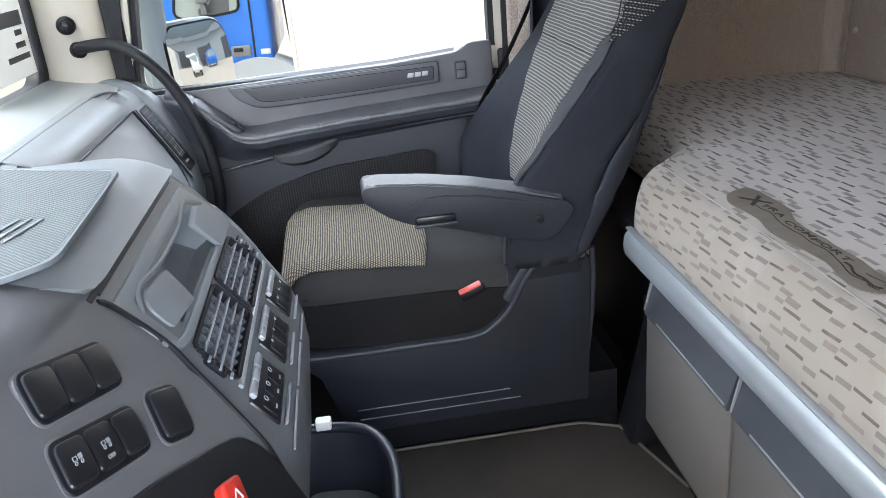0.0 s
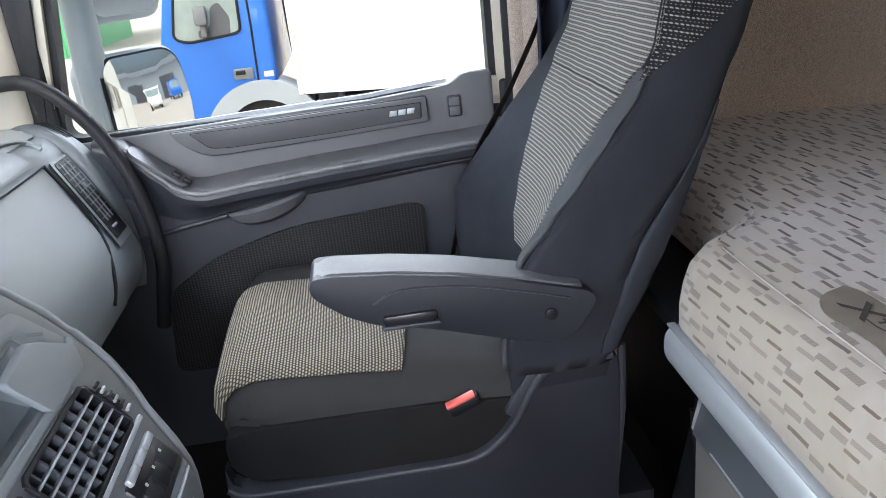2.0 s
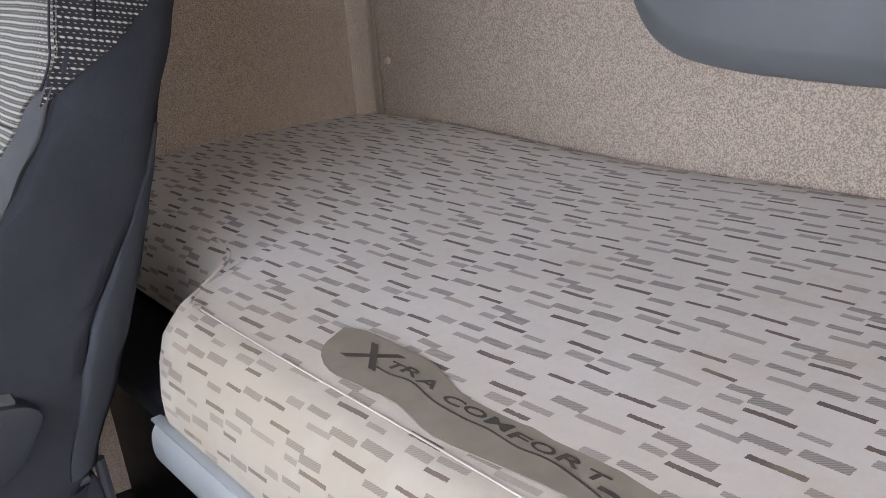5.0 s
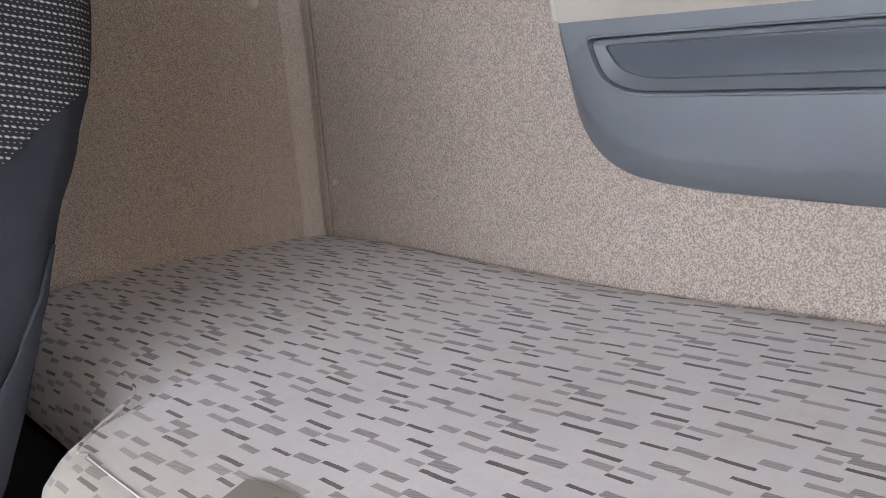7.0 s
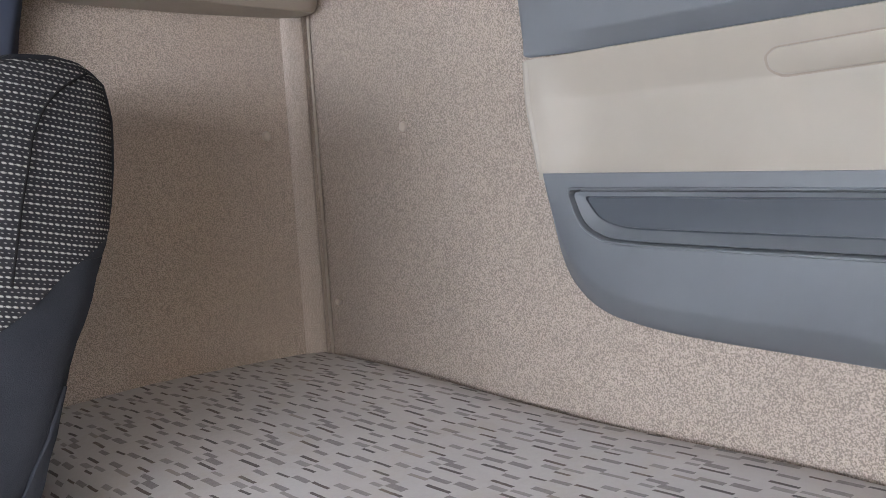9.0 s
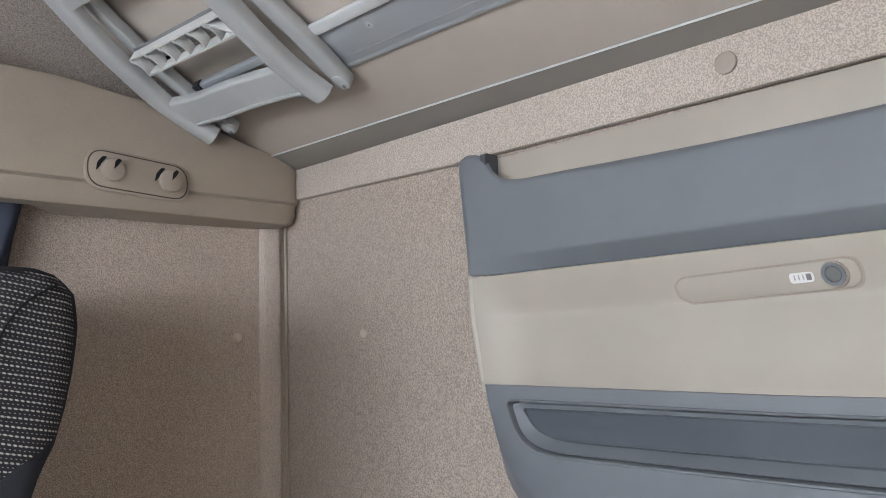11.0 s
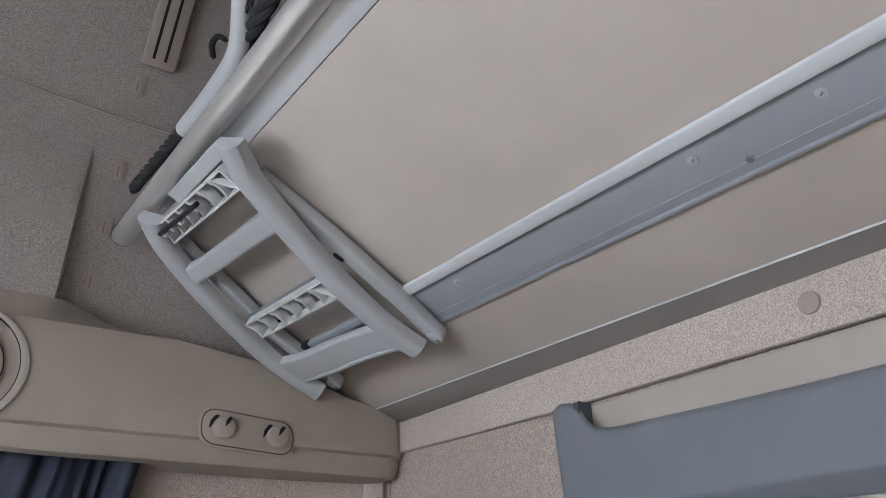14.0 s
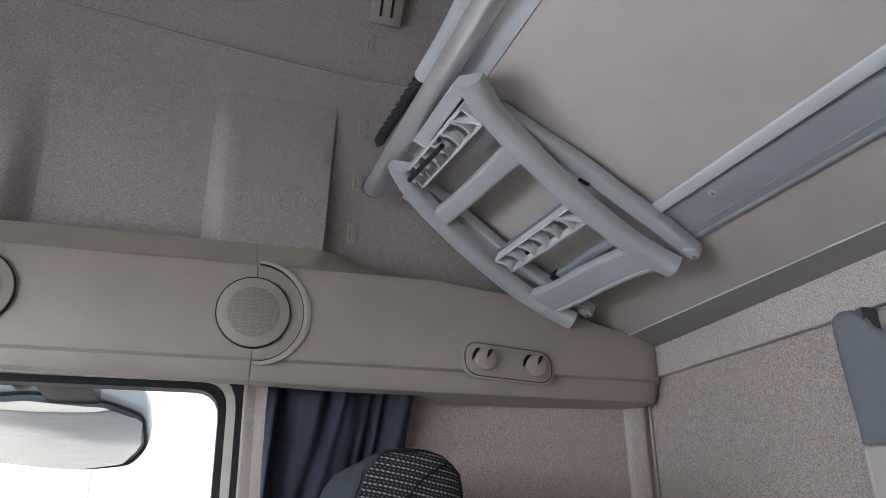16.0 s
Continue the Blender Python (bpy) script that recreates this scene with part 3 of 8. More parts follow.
def thicken(bm, t, out=(1, 0, 0)):
    """Gives a sheet thickness behind it; out: the side that is seen and stays where it is."""
    t = abs(t)
    bm.normal_update()
    total = sum((f.normal * f.calc_area() for f in bm.faces), Vector())
    if total.dot(Vector(out)) < 0:
        bmesh.ops.reverse_faces(bm, faces=bm.faces)
    bm.normal_update()
    front = bm.faces[:]
    rim = [(e.verts[0], e.verts[1], e.link_faces[0]) for e in bm.edges if len(e.link_faces) == 1]
    twin = {v: bm.verts.new(v.co - v.normal * t) for v in bm.verts[:]}
    for f in front:
        bm.faces.new([twin[v] for v in reversed(f.verts)])
    for a, b, f in rim:
        vs = list(f.verts)
        if vs[(vs.index(a) + 1) % len(vs)] is b:
            a, b = b, a
        bm.faces.new((a, b, twin[b], twin[a]))
    return bm


def interp(x, table):
    if x <= table[0][0]:
        return table[0][1]
    for (a, fa), (b, fb) in zip(table, table[1:]):
        if x <= b:
            t = (x - a) / (b - a)
            t = t * t * (3 - 2 * t) * 0.4 + t * 0.6
            return fa + (fb - fa) * t
    return table[-1][1]


def lin(a, b, n):
    return [a + (b - a) * i / (n - 1) for i in range(n)]


YC = 0.82   # the cab's middle
FLOOR_Z = 0.03
BED_Z = 0.622

# ---- large structure ----
solo("floor", box(-1.25, 0.95, YC - 1.28, YC + 1.28, -0.05, FLOOR_Z), FLOOR_DARK, "dark carpeted cab floor", kind="structure")


def side_y(x):
    return interp(x, [(0.10, 2.03), (0.20, 1.965), (0.35, 1.925), (0.55, 1.885), (0.75, 1.855), (0.86, 1.838), (0.905, 1.828), (0.92, 1.824)])


def sidewall(name, mirror=False):
    xs = [0.180, 0.2, 0.25, 0.3, 0.4, 0.5, 0.6, 0.7, 0.8, 0.85, 0.88, 0.9, 0.94]
    zs = [0.0, 0.5, 0.62, 0.9, 1.1, 1.27, 1.30]

    def at(x, z):
        y = side_y(x)
        return (x, 2 * YC - y if mirror else y, z)
    return thicken(grid_sheet(at, xs, zs), 0.03, (0, 1 if mirror else -1, 0))


for nm, mir in (("wall_passenger_side", False), ("wall_driver_side", True)):
    bm = sidewall(nm, mir)
    solo(nm, bm, BEIGE_FELT, "beige felt-lined cab side wall above the bed", kind="structure")

solo("wall_rear", box(0.92, 0.98, YC - 1.2, YC + 1.2, -0.02, 2.25), BEIGE_FELT, "beige felt-lined rear cab wall", kind="structure")
# upholstered corner roll between side and rear wall
solo("corner_trim", prism(rounded([(0.862, 1.86), (0.870, 1.827), (0.908, 1.817), (0.9185, 1.86)], [0.0, 0.012, 0.012, 0.0]), "z", 0.6, 1.262), BEIGE_FELT_LIGHT, "padded beige corner strip", kind="structure")
solo("corner_piping", tube([(0.9165, 1.8175, 0.61), (0.9165, 1.8175, 1.262)], 0.0032, 8, up=(1, 0, 0)), BEIGE, "thin beige piping in the wall corner", kind="structure")
# pale felt band along the top of the rear wall
solo("wall_band", prism([(1.828, 1.296), (1.33, 1.281), (0.73, 1.276), (YC - 1.02, 1.272), (YC - 1.02, 1.62), (1.828, 1.62)], "x", 0.905, 0.921, 0.003), BEIGE_FELT_LIGHT, "pale felt band along the rear wall", kind="structure")
solo("ceiling", box(-0.98, 0.98, YC - 1.2, YC + 1.2, 2.2, 2.26), ROOF_CLOTH, "grey-beige fabric cab ceiling", kind="structure")


# front half of the passenger side, above the door: header lining and roof lining
def upper_lining(mirror=False):
    xs = lin(-0.91, 0.95, 32)
    zs = [1.30, 1.46, 1.5, 1.6, 1.7, 1.78, 1.87, 1.9, 2.0, 2.1, 2.2]

    def at(x, z):
        y = 1.845 - 0.2 * (z - 1.5)
        if z > 1.87:
            y = 1.771 - 0.75 * (z - 1.87)
        return (x, 2 * YC - y if mirror else y, z)
    return thicken(grid_sheet(at, xs, zs), 0.03, (0, 1 if mirror else -1, 0))


solo("roof_lining_passenger", upper_lining(), ROOF_CLOTH, "grey-beige moulded fabric roof lining", kind="structure")
solo("roof_lining_driver", upper_lining(True), ROOF_CLOTH, "grey-beige moulded fabric roof lining", kind="structure")


def lining_pad(x0, x1, soft_lo, soft_hi):
    """A moulded pad of the lining, flush at its top and proud at its foot, with soft or crisp flanks."""
    us = [x0 + soft_lo * k for k in (0, 0.15, 0.35, 0.6, 0.85, 1.0)] + lin(x0 + soft_lo + 0.02, x1 - soft_hi - 0.02, 4) + [x1 - soft_hi * k for k in (1.0, 0.85, 0.6, 0.35, 0.15, 0)]
    vs = lin(1.47, 1.80, 18)

    def at(u, v):
        lo, hi = min(1.0, (u - x0) / soft_lo), min(1.0, (x1 - u) / soft_hi)
        k = max(0.0, min(lo, hi))
        k = k * k * (3 - 2 * k)
        h = max(0.0, (1.80 - v) / 0.33)
        depth = 0.058 * h ** 1.15 * k - 0.001
        lean = -0.016 * h if u > (x0 + x1) / 2 else 0.0
        return (u + lean, 1.845 - 0.2 * (v - 1.5) - depth, v)
    return thicken(grid_sheet(at, us, vs), 0.02, (0, -1, 0))


solo("lining_pad_rear", lining_pad(0.052, 0.289, 0.036, 0.009), ROOF_CLOTH, "raised fabric pad of the roof lining", kind="structure")
solo("lining_pad_front", lining_pad(-0.70, -0.205, 0.02, 0.050), ROOF_CLOTH, "raised fabric pad of the roof lining", kind="structure")
# thin darker tube drawing the shadow line where the roof panel overlaps
solo("roof_seam", tube(curve_pts([(-0.9, 1.728, 1.905), (-0.32, 1.737, 1.893), (-0.135, 1.743, 1.885), (0.065, 1.757, 1.867), (0.28, 1.767, 1.853), (0.42, 1.769, 1.85), (0.9, 1.772, 1.845)], 6), 0.0022, 8), BEIGE_DARK, "roof lining seam with its shadow line in a darker colour", kind="structure")

# side header (cornice) in beige plastic
def cornice(x0, x1, name, mirror=False, n=24):
    rings = []
    xs = lin(x0, x1, n) if x1 < 0.5 else lin(x0, 0.880, n) + [0.890, 0.898, 0.905, 0.911, 0.916, 0.920, 0.923, x1]
    for x in xs:
        top = interp(x, [(-1.0, 1.50), (0.27, 1.50), (0.31, 1.488), (0.36, 1.466), (0.45, 1.462), (0.6, 1.446), (0.87, 1.385), (0.93, 1.37)])
        end = min(1.0, max(0.0, (x - 0.880) / 0.045))
        turn = 1 - math.sqrt(max(0.0, 1 - end * end))
        off = 0.045 * turn
        zb = interp(x, [(-1.0, 1.262), (-0.2, 1.256), (0.14, 1.250), (0.3, 1.245), (0.93, 1.243)]) + 0.018 * turn
        back = interp(x, [(-1.0, 0.026), (0.42, 0.026), (0.50, 0.0), (1.0, 0.0)])
        brow = min(top - 0.012, 1.449)
        prof = [(1.86, zb + back), (1.812, zb + back), (1.797, zb), (1.774 + off, zb + 0.003), (1.766 + off, zb + 0.012), (1.763 + off, 1.282), (1.755 + off, 1.286), (1.752 + off, 1.293),
                (1.752 + off, brow - 0.016), (1.757 + off, brow - 0.003), (1.766 + off, brow + 0.001), (1.790 + off, top - 0.004), (1.80 + off, top), (1.86, top)]
        rings.append([(x, 2 * YC - y if mirror else y, z) for y, z in prof])
    return loft(rings)


solo("header_rear_passenger", cornice(0.152, 0.925, "h"), BEIGE, "beige plastic side header trim", kind="structure")
solo("header_front_passenger", cornice(-0.91, 0.1508, "h"), BEIGE, "beige plastic header trim above the door", kind="structure")
solo("header_driver", cornice(-0.91, 0.925, "h", True), BEIGE, "beige plastic side header trim", kind="structure")

# front: windscreen frame, dash bulkhead, wall below
FRONT_X = -0.90
solo("wall_front", box(FRONT_X - 0.06, FRONT_X, YC - 1.22, YC + 1.22, -0.02, 0.745), DASH, "dark bulkhead below the windscreen", kind="structure")
solo("wall_front_top", box(FRONT_X - 0.06, FRONT_X, YC - 1.22, YC + 1.22, 1.42, 2.25), ROOF_CLOTH, "fabric lining above the windscreen", kind="structure")


def screen_frame():
    inner = rounded([(YC - 1.15, 0.775), (YC + 1.15, 0.775), (YC + 1.15, 1.40), (YC - 1.15, 1.40)], 0.06, 8)
    rings = []
    for d, s in ((-0.04, 1.0), (-0.04, 1.03), (0.0, 1.03), (0.0, 1.0)):
        rings.append([(FRONT_X + d, YC + (y - YC) * (s if s == 1 else 1.02), 1.09 + (z - 1.09) * (s if s == 1 else 1.06)) for y, z in inner])
    rings.append(rings[0])
    bm = loft(rings, False)
    bmesh.ops.remove_doubles(bm, verts=bm.verts, dist=1e-6)
    bmesh.ops.recalc_face_normals(bm, faces=bm.faces)
    return bm


ws = thing("windscreen_1", (FRONT_X, YC, 0.75), "clear windscreen in a black border", "windscreen", kind="structure")
part("frame", screen_frame(), RUBBER, ws)
g = part("glass", box(FRONT_X - 0.03, FRONT_X - 0.024, YC - 1.16, YC + 1.16, 0.76, 1.415), GLASS, ws)
g.visible_shadow = False

# ---- passenger door ----
DOOR_Y = 2.03
WX0, WX1, WZ0, WZ1 = -0.70, 0.118, 0.717, 1.285


def window_ring(name, grow0, grow1, y0, y1, material, parent, r=0.05):
    """A closed strip round the window opening, between two offsets of its outline."""
    def outline(g):
        pts = [(WX0 - g - 0.02, WZ0 - g), (WX1 + g, WZ0 - g), (WX1 + g, WZ1 + g), (WX0 - g + 0.06, WZ1 + g)]
        return rounded(pts, [0.03, 0.01, r, r], 5)
    a, b = outline(grow0), outline(grow1)
    rings = [[(x, y0, z) for x, z in a], [(x, y0, z) for x, z in b], [(x, y1, z) for x, z in b], [(x, y1, z) for x, z in a], [(x, y0, z) for x, z in a]]
    bm = loft(rings, False)
    bmesh.ops.remove_doubles(bm, verts=bm.verts, dist=1e-6)
    bmesh.ops.recalc_face_normals(bm, faces=bm.faces)
    return part(name, bm, material, parent)


door = thing("passenger_door", (-0.3, DOOR_Y, FLOOR_Z), "closed truck door with grey and black plastic trim and open view through its window", "door")
window_ring("window_seal", 0.0, 0.014, 2.035, 2.075, RUBBER, door)
window_ring("window_frame", 0.014, 0.030, 2.022, 2.08, CREAM, door)
window_ring("door_seal", 0.030, 0.056, 2.012, 2.08, RUBBER, door, 0.07)
part("door_edge", box(0.1185, 0.134, 2.024, 2.078, 0.52, 0.742, 0.004), CREAM, door, "cream painted door edge")
part("edge_seal", box(0.1345, 0.152, 2.008, 2.078, 0.10, 0.735, 0.007), RUBBER, door, "black rubber seal")
gl = part("window_glass", box(WX0 - 0.02, WX1 + 0.02, 2.052, 2.056, WZ0 - 0.03, WZ1 + 0.02), GLASS, door)
gl.visible_shadow = False
# upper trim
top_line = [(0.118, 0.760), (0.072, 0.760), (0.056, 0.757), (0.032, 0.740), (-0.135, 0.728), (-0.372, 0.722), (-0.57, 0.715), (-0.78, 0.709)]
part("upper_panel", prism(rounded([(-0.78, 0.56), (0.118, 0.56)] + top_line, [0.01, 0.01, 0.012, 0.008, 0.012, 0.02, 0.0, 0.0, 0.0, 0.01]), "y", 2.002, 2.016, 0.006), DOOR_GREY, door)
part("window_ledge", box(-0.78, 0.11, 2.0165, 2.046, 0.60, 0.700, 0.003), DOOR_DARK, door)
part("window_bead", sweep([(x, 2.049, z + 0.001) for x, z in top_line[3:]], [(-0.003, -0.004), (0.003, -0.004), (0.003, 0.004), (-0.003, 0.004)]), ALU_PAINT, door, "pale bead along the window")
inlay = [(-0.520, 0.713), (-0.499, 0.684), (-0.460, 0.659), (-0.424, 0.6565), (-0.226, 0.6625), (-0.016, 0.6725), (-0.016, 0.725), (-0.217, 0.7195), (-0.374, 0.7155)]
part("inlay_strip", prism(rounded(inlay, [0.006, 0.02, 0.02, 0.02, 0.0, 0.008, 0.008, 0.0, 0.0]), "y", 1.9960, 2.01, 0.002), DOOR_DARK, door, "dark joint round the inlay")
inner_edge = lambda d: [(-0.270 + (x + 0.270) * (1 - d / 0.255), 0.692 + (z - 0.692) * (1 - d / 0.030)) for x, z in inlay]
part("inlay_face", prism(rounded(inner_edge(0.0022), [0.006, 0.02, 0.02, 0.02, 0.0, 0.007, 0.007, 0.0, 0.0]), "y", 1.9925, 2.0, 0.002), DOOR_GREY, door)
inl2 = [(-0.482, 0.707), (-0.449, 0.674), (-0.414, 0.6705), (-0.224, 0.6735), (-0.030, 0.682), (-0.028, 0.7135), (-0.218, 0.711), (-0.375, 0.7075)]
part("inlay_joint", prism(rounded(inl2, [0.004, 0.012, 0.01, 0.0, 0.004, 0.004, 0.0, 0.0]), "y", 1.9918, 1.9935), BLACK, door)
part("badge_plate", prism(rounded([(-0.258 + (x + 0.258) * 0.991, 0.692 + (z - 0.692) * 0.93) for x, z in inl2], [0.004, 0.012, 0.01, 0.0, 0.004, 0.004, 0.0, 0.0]), "y", 1.9908, 1.9935, 0.001), DOOR_PLATE, door, "dark grey plate with a pale three-piece mark")
for k in range(3):
    x0 = -0.094 + k * 0.0175
    z0 = 0.6925 + k * 0.0006
    part("plate_mark", prism([(x0, z0), (x0 + 0.0145, z0), (x0 + 0.017, z0 + 0.0105), (x0 + 0.0025, z0 + 0.0105)], "y", 1.9895, 1.9915, 0.0005), SILVER, door)
lock = part("lock_switch", box(0.024, 0.052, 1.9975, 2.01, 0.674, 0.718, 0.004), DOOR_DARK, door, "grey lock switch")
part("lock_rocker", box(0.0275, 0.0485, 1.9955, 2.0, 0.678, 0.696, 0.002), DOOR_GREY, lock)
part("lock_rocker", box(0.0275, 0.0485, 1.9960, 2.0, 0.698, 0.714, 0.002), DOOR_GREY, lock)
# armrest ledge, rising to the switch pod at its front
def ledge_rings():
    out = []
    for x in lin(-0.66, 0.115, 40):
        t = interp(x, [(-0.66, 0.712), (-0.60, 0.698), (-0.555, 0.655), (-0.51, 0.612), (-0.47, 0.604), (-0.35, 0.614), (-0.2, 0.624), (0.0, 0.634), (0.115, 0.64)])
        w = interp(x, [(-0.66, 0.035), (-0.58, 0.055), (-0.45, 0.075), (0.05, 0.07), (0.115, 0.065)])
        b = interp(x, [(-0.66, 0.53), (-0.5, 0.545), (-0.3, 0.565), (0.115, 0.592)])
        out.append([(x, 2.01, t + 0.012), (x, 2.003 - 0.25 * w, t + 0.006), (x, 2.003 - 0.7 * w, t + 0.003), (x, 2.003 - 0.92 * w, t - 0.004), (x, 2.003 - w, t - 0.016),
                    (x, 2.003 - 0.94 * w, t - 0.03), (x, 2.003 - 0.75 * w, (t + b) / 2 - 0.01), (x, 2.003 - 0.6 * w, b), (x, 2.01, b)])
    return out


part("armrest_ledge", loft(ledge_rings()), DOOR_DARK, door, "dark moulded armrest ledge")
led = ledge_rings()
part("ledge_top", thicken(grid_sheet(lambda i, k: Vector(led[i][k]) + Vector((0, 0, 0.0022)), list(range(6, 40)), [0, 1, 2, 3]), 0.002, (0, 0, 1)), DOOR_GREY, door, "grey upper face of the ledge", 60)
# bead in a paler, glossier colour that draws the highlight along the crest
part("ledge_edge", sweep([r[3] for r in led[2:]], circle(0.0055, 12)), DOOR_HIGHLIGHT, door, "smooth ledge edge with its highlight in a paler colour")
lower = thicken(grid_sheet(lambda x, z: (x, 1.968 - 0.012 * math.sin((z - 0.05) / 0.55 * math.pi) + 0.02 * max(0, (0.2 - z)), z), lin(-0.78, 0.118, 14), lin(FLOOR_Z, 0.60, 12)), 0.05, (0, -1, 0))
part("lower_panel", lower, DOOR_DARK, door)
# pull pocket
scoop = []
for x in lin(-0.435, -0.27, 16):
    k = math.sin((x + 0.435) / 0.165 * math.pi) ** 0.55
    zt = 0.545 + (x + 0.435) * 0.19
    scoop.append([(x, 1.965, zt + 0.004), (x, 1.965 - 0.030 * k, zt + 0.003), (x, 1.965 - 0.038 * k, zt - 0.004 * k), (x, 1.965 - 0.030 * k, zt - 0.028 * k), (x, 1.965, zt - 0.042 * k - 0.001)])
part("pull_cup", loft(scoop), DOOR_PLATE, door, "moulded pull cup")
part("lower_ridge", sweep(curve_pts([(-0.62, 1.962, 0.515), (-0.5, 1.96, 0.535), (-0.435, 1.958, 0.545)], 5), circle(0.005, 8)), DOOR_DARK, door)
part("lower_ridge", sweep(curve_pts([(-0.272, 1.958, 0.576), (-0.1, 1.957, 0.588), (0.115, 1.957, 0.60)], 5), circle(0.005, 8)), DOOR_DARK, door)
meshpoly = [(-0.60, 0.22), (-0.06, 0.22), (-0.048, 0.515), (-0.075, 0.523), (-0.32, 0.506), (-0.47, 0.465), (-0.58, 0.40)]
part("speaker_mesh", prism(rounded(meshpoly, [0.03, 0.03, 0.02, 0.02, 0.05, 0.05, 0.03]), "y", 1.951, 1.962, 0.003), SPEAKER_MESH, door, "black woven loudspeaker mesh")
pod = part("switch_pod", placed(prism(rounded([(-0.066, -0.026), (0.060, -0.026), (0.060, 0.026), (-0.066, 0.026)], 0.022, 6), "z", -0.006, 0.0015, 0.001), frame_matrix((-0.540, 1.965, 0.657), (0.085, 0.0, -0.072), (0, 1, 0.1))), DOOR_GREY, door, "grey window switch pod")
part("rocker", placed(box(-0.009, 0.009, -0.010, 0.010, 0.0, 0.008, 0.003), frame_matrix((-0.515, 1.963, 0.636), (0.085, 0.0, -0.075), (0, 1, 0.1))), BLACK_GLOSS, pod)
part("rocker", placed(box(-0.009, 0.009, -0.010, 0.010, 0.0, 0.008, 0.003), frame_matrix((-0.4985, 1.963, 0.622), (0.085, 0.0, -0.075), (0, 1, 0.1))), BLACK_GLOSS, pod)

# sheet metal and pillars round the door
solo("pillar_b", box(0.160, 0.20, 1.985, 2.09, 0.0, 1.30, 0.006), BEIGE_FELT, "felt-covered pillar behind the door", kind="structure")
solo("wall_door_top", box(-0.96, 0.185, 1.88, 2.09, 1.325, 1.36), BEIGE, "header above the door", kind="structure")
solo("wall_door_foot", box(-0.96, 0.95, 2.085, 2.10, -0.05, 0.70), CREAM, "door outer skin", kind="structure")
solo("wall_rear_quarter", box(0.185, 0.95, 2.06, 2.10, 0.68, 2.2), BEIGE, "outer cab side", kind="structure")
solo("wall_outer_skin", box(0.185, 0.98, 2.1005, 2.106, -0.6, 2.2), CREAM, "cream-painted outside of the cab", kind="structure")
solo("pillar_a", prism(rounded([(-0.905, 1.985), (-0.86, 1.985), (-0.79, 2.0), (-0.765, 2.02), (-0.765, 2.09), (-0.905, 2.09)], 0.02), "z", 0.70, 1.34), CREAM, "cream-painted front pillar", kind="structure")
solo("pillar_a_seal", prism(rounded([(-0.765, 2.01), (-0.722, 2.02), (-0.722, 2.085), (-0.765, 2.085)], 0.008), "z", 0.70, 1.34), RUBBER, "black rubber pillar seal", kind="structure")
solo("pillar_clip", cyl((0.180, 1.982, 1.21), (0, 1, 0), 0.011, 0.006, 16, 0.002), BEIGE, "beige clip on the pillar", kind="structure")
solo("pillar_edge", tube([(0.204, 1.978, 0.6), (0.203, 1.978, 1.26)], 0.006, 8, up=(1, 0, 0)), BEIGE, "beige edge strip of the pillar", kind="structure")

# driver's side: the door stands open, frame only
solo("pillar_driver", box(0.135, 0.95, 2 * YC - 2.10, 2 * YC - 2.04, -0.05, 2.2), BEIGE_FELT, "driver side pillar and wall", kind="structure")
solo("pillar_a_driver", box(-0.96, -0.76, 2 * YC - 2.10, 2 * YC - 2.02, -0.05, 1.34), CREAM, "driver side front pillar", kind="structure")
solo("wall_driver_top", box(-0.96, 0.185, 2 * YC - 2.09, 2 * YC - 1.88, 1.325, 1.36), BEIGE, "header above the driver's door", kind="structure")

# ---- rear wall fittings ----
PYC = 0.79  # the middle of the rear wall fittings


def smooth_half(half, n=4):
    """A half outline with its bends rounded."""
    return [(p.x, p.y) for p in curve_pts([(a, z, 0) for a, z in half], n)]


def mirrored(half):
    """Half outline on the passenger side, (offset from the middle, z), closed by its mirror image."""
    return [(PYC + a, z) for a, z in half] + [(PYC - a, z) for a, z in half[::-1]]


bin_low = thing("rear_wall_bin", (0.9, YC, 0.73), "blue-grey plastic bin with a long slot on the rear wall", "storage bin")
low = mirrored(smooth_half([(0.06, 0.746), (0.10, 0.747), (0.274, 0.752), (0.36, 0.7615), (0.398, 0.772), (0.426, 0.789), (0.448, 0.814), (0.463, 0.85), (0.476, 0.905), (0.486, 0.9525)]) + [(0.30, 0.9500), (0.06, 0.9465)])


slot = mirrored(smooth_half([(0.06, 0.861), (0.30, 0.8635), (0.36, 0.866), (0.385, 0.872), (0.404, 0.883), (0.415, 0.898), (0.422, 0.915), (0.4255, 0.925), (0.4235, 0.9305), (0.416, 0.932)]) + [(0.25, 0.9305), (0.06, 0.9280)])


def slot_ring(x, side, low_lift, top_drop, x_top=None):
    """The slot's outline at depth x, drawn in at the ends, raised below and lowered above."""
    out = []
    for y, z in slot:
        k = (z - 0.861) / 0.073
        out.append((x + ((x_top or x) - x) * k, PYC + (y - PYC) * (1 - side / 0.42), z + low_lift * (1 - k) - top_drop * k))
    return out


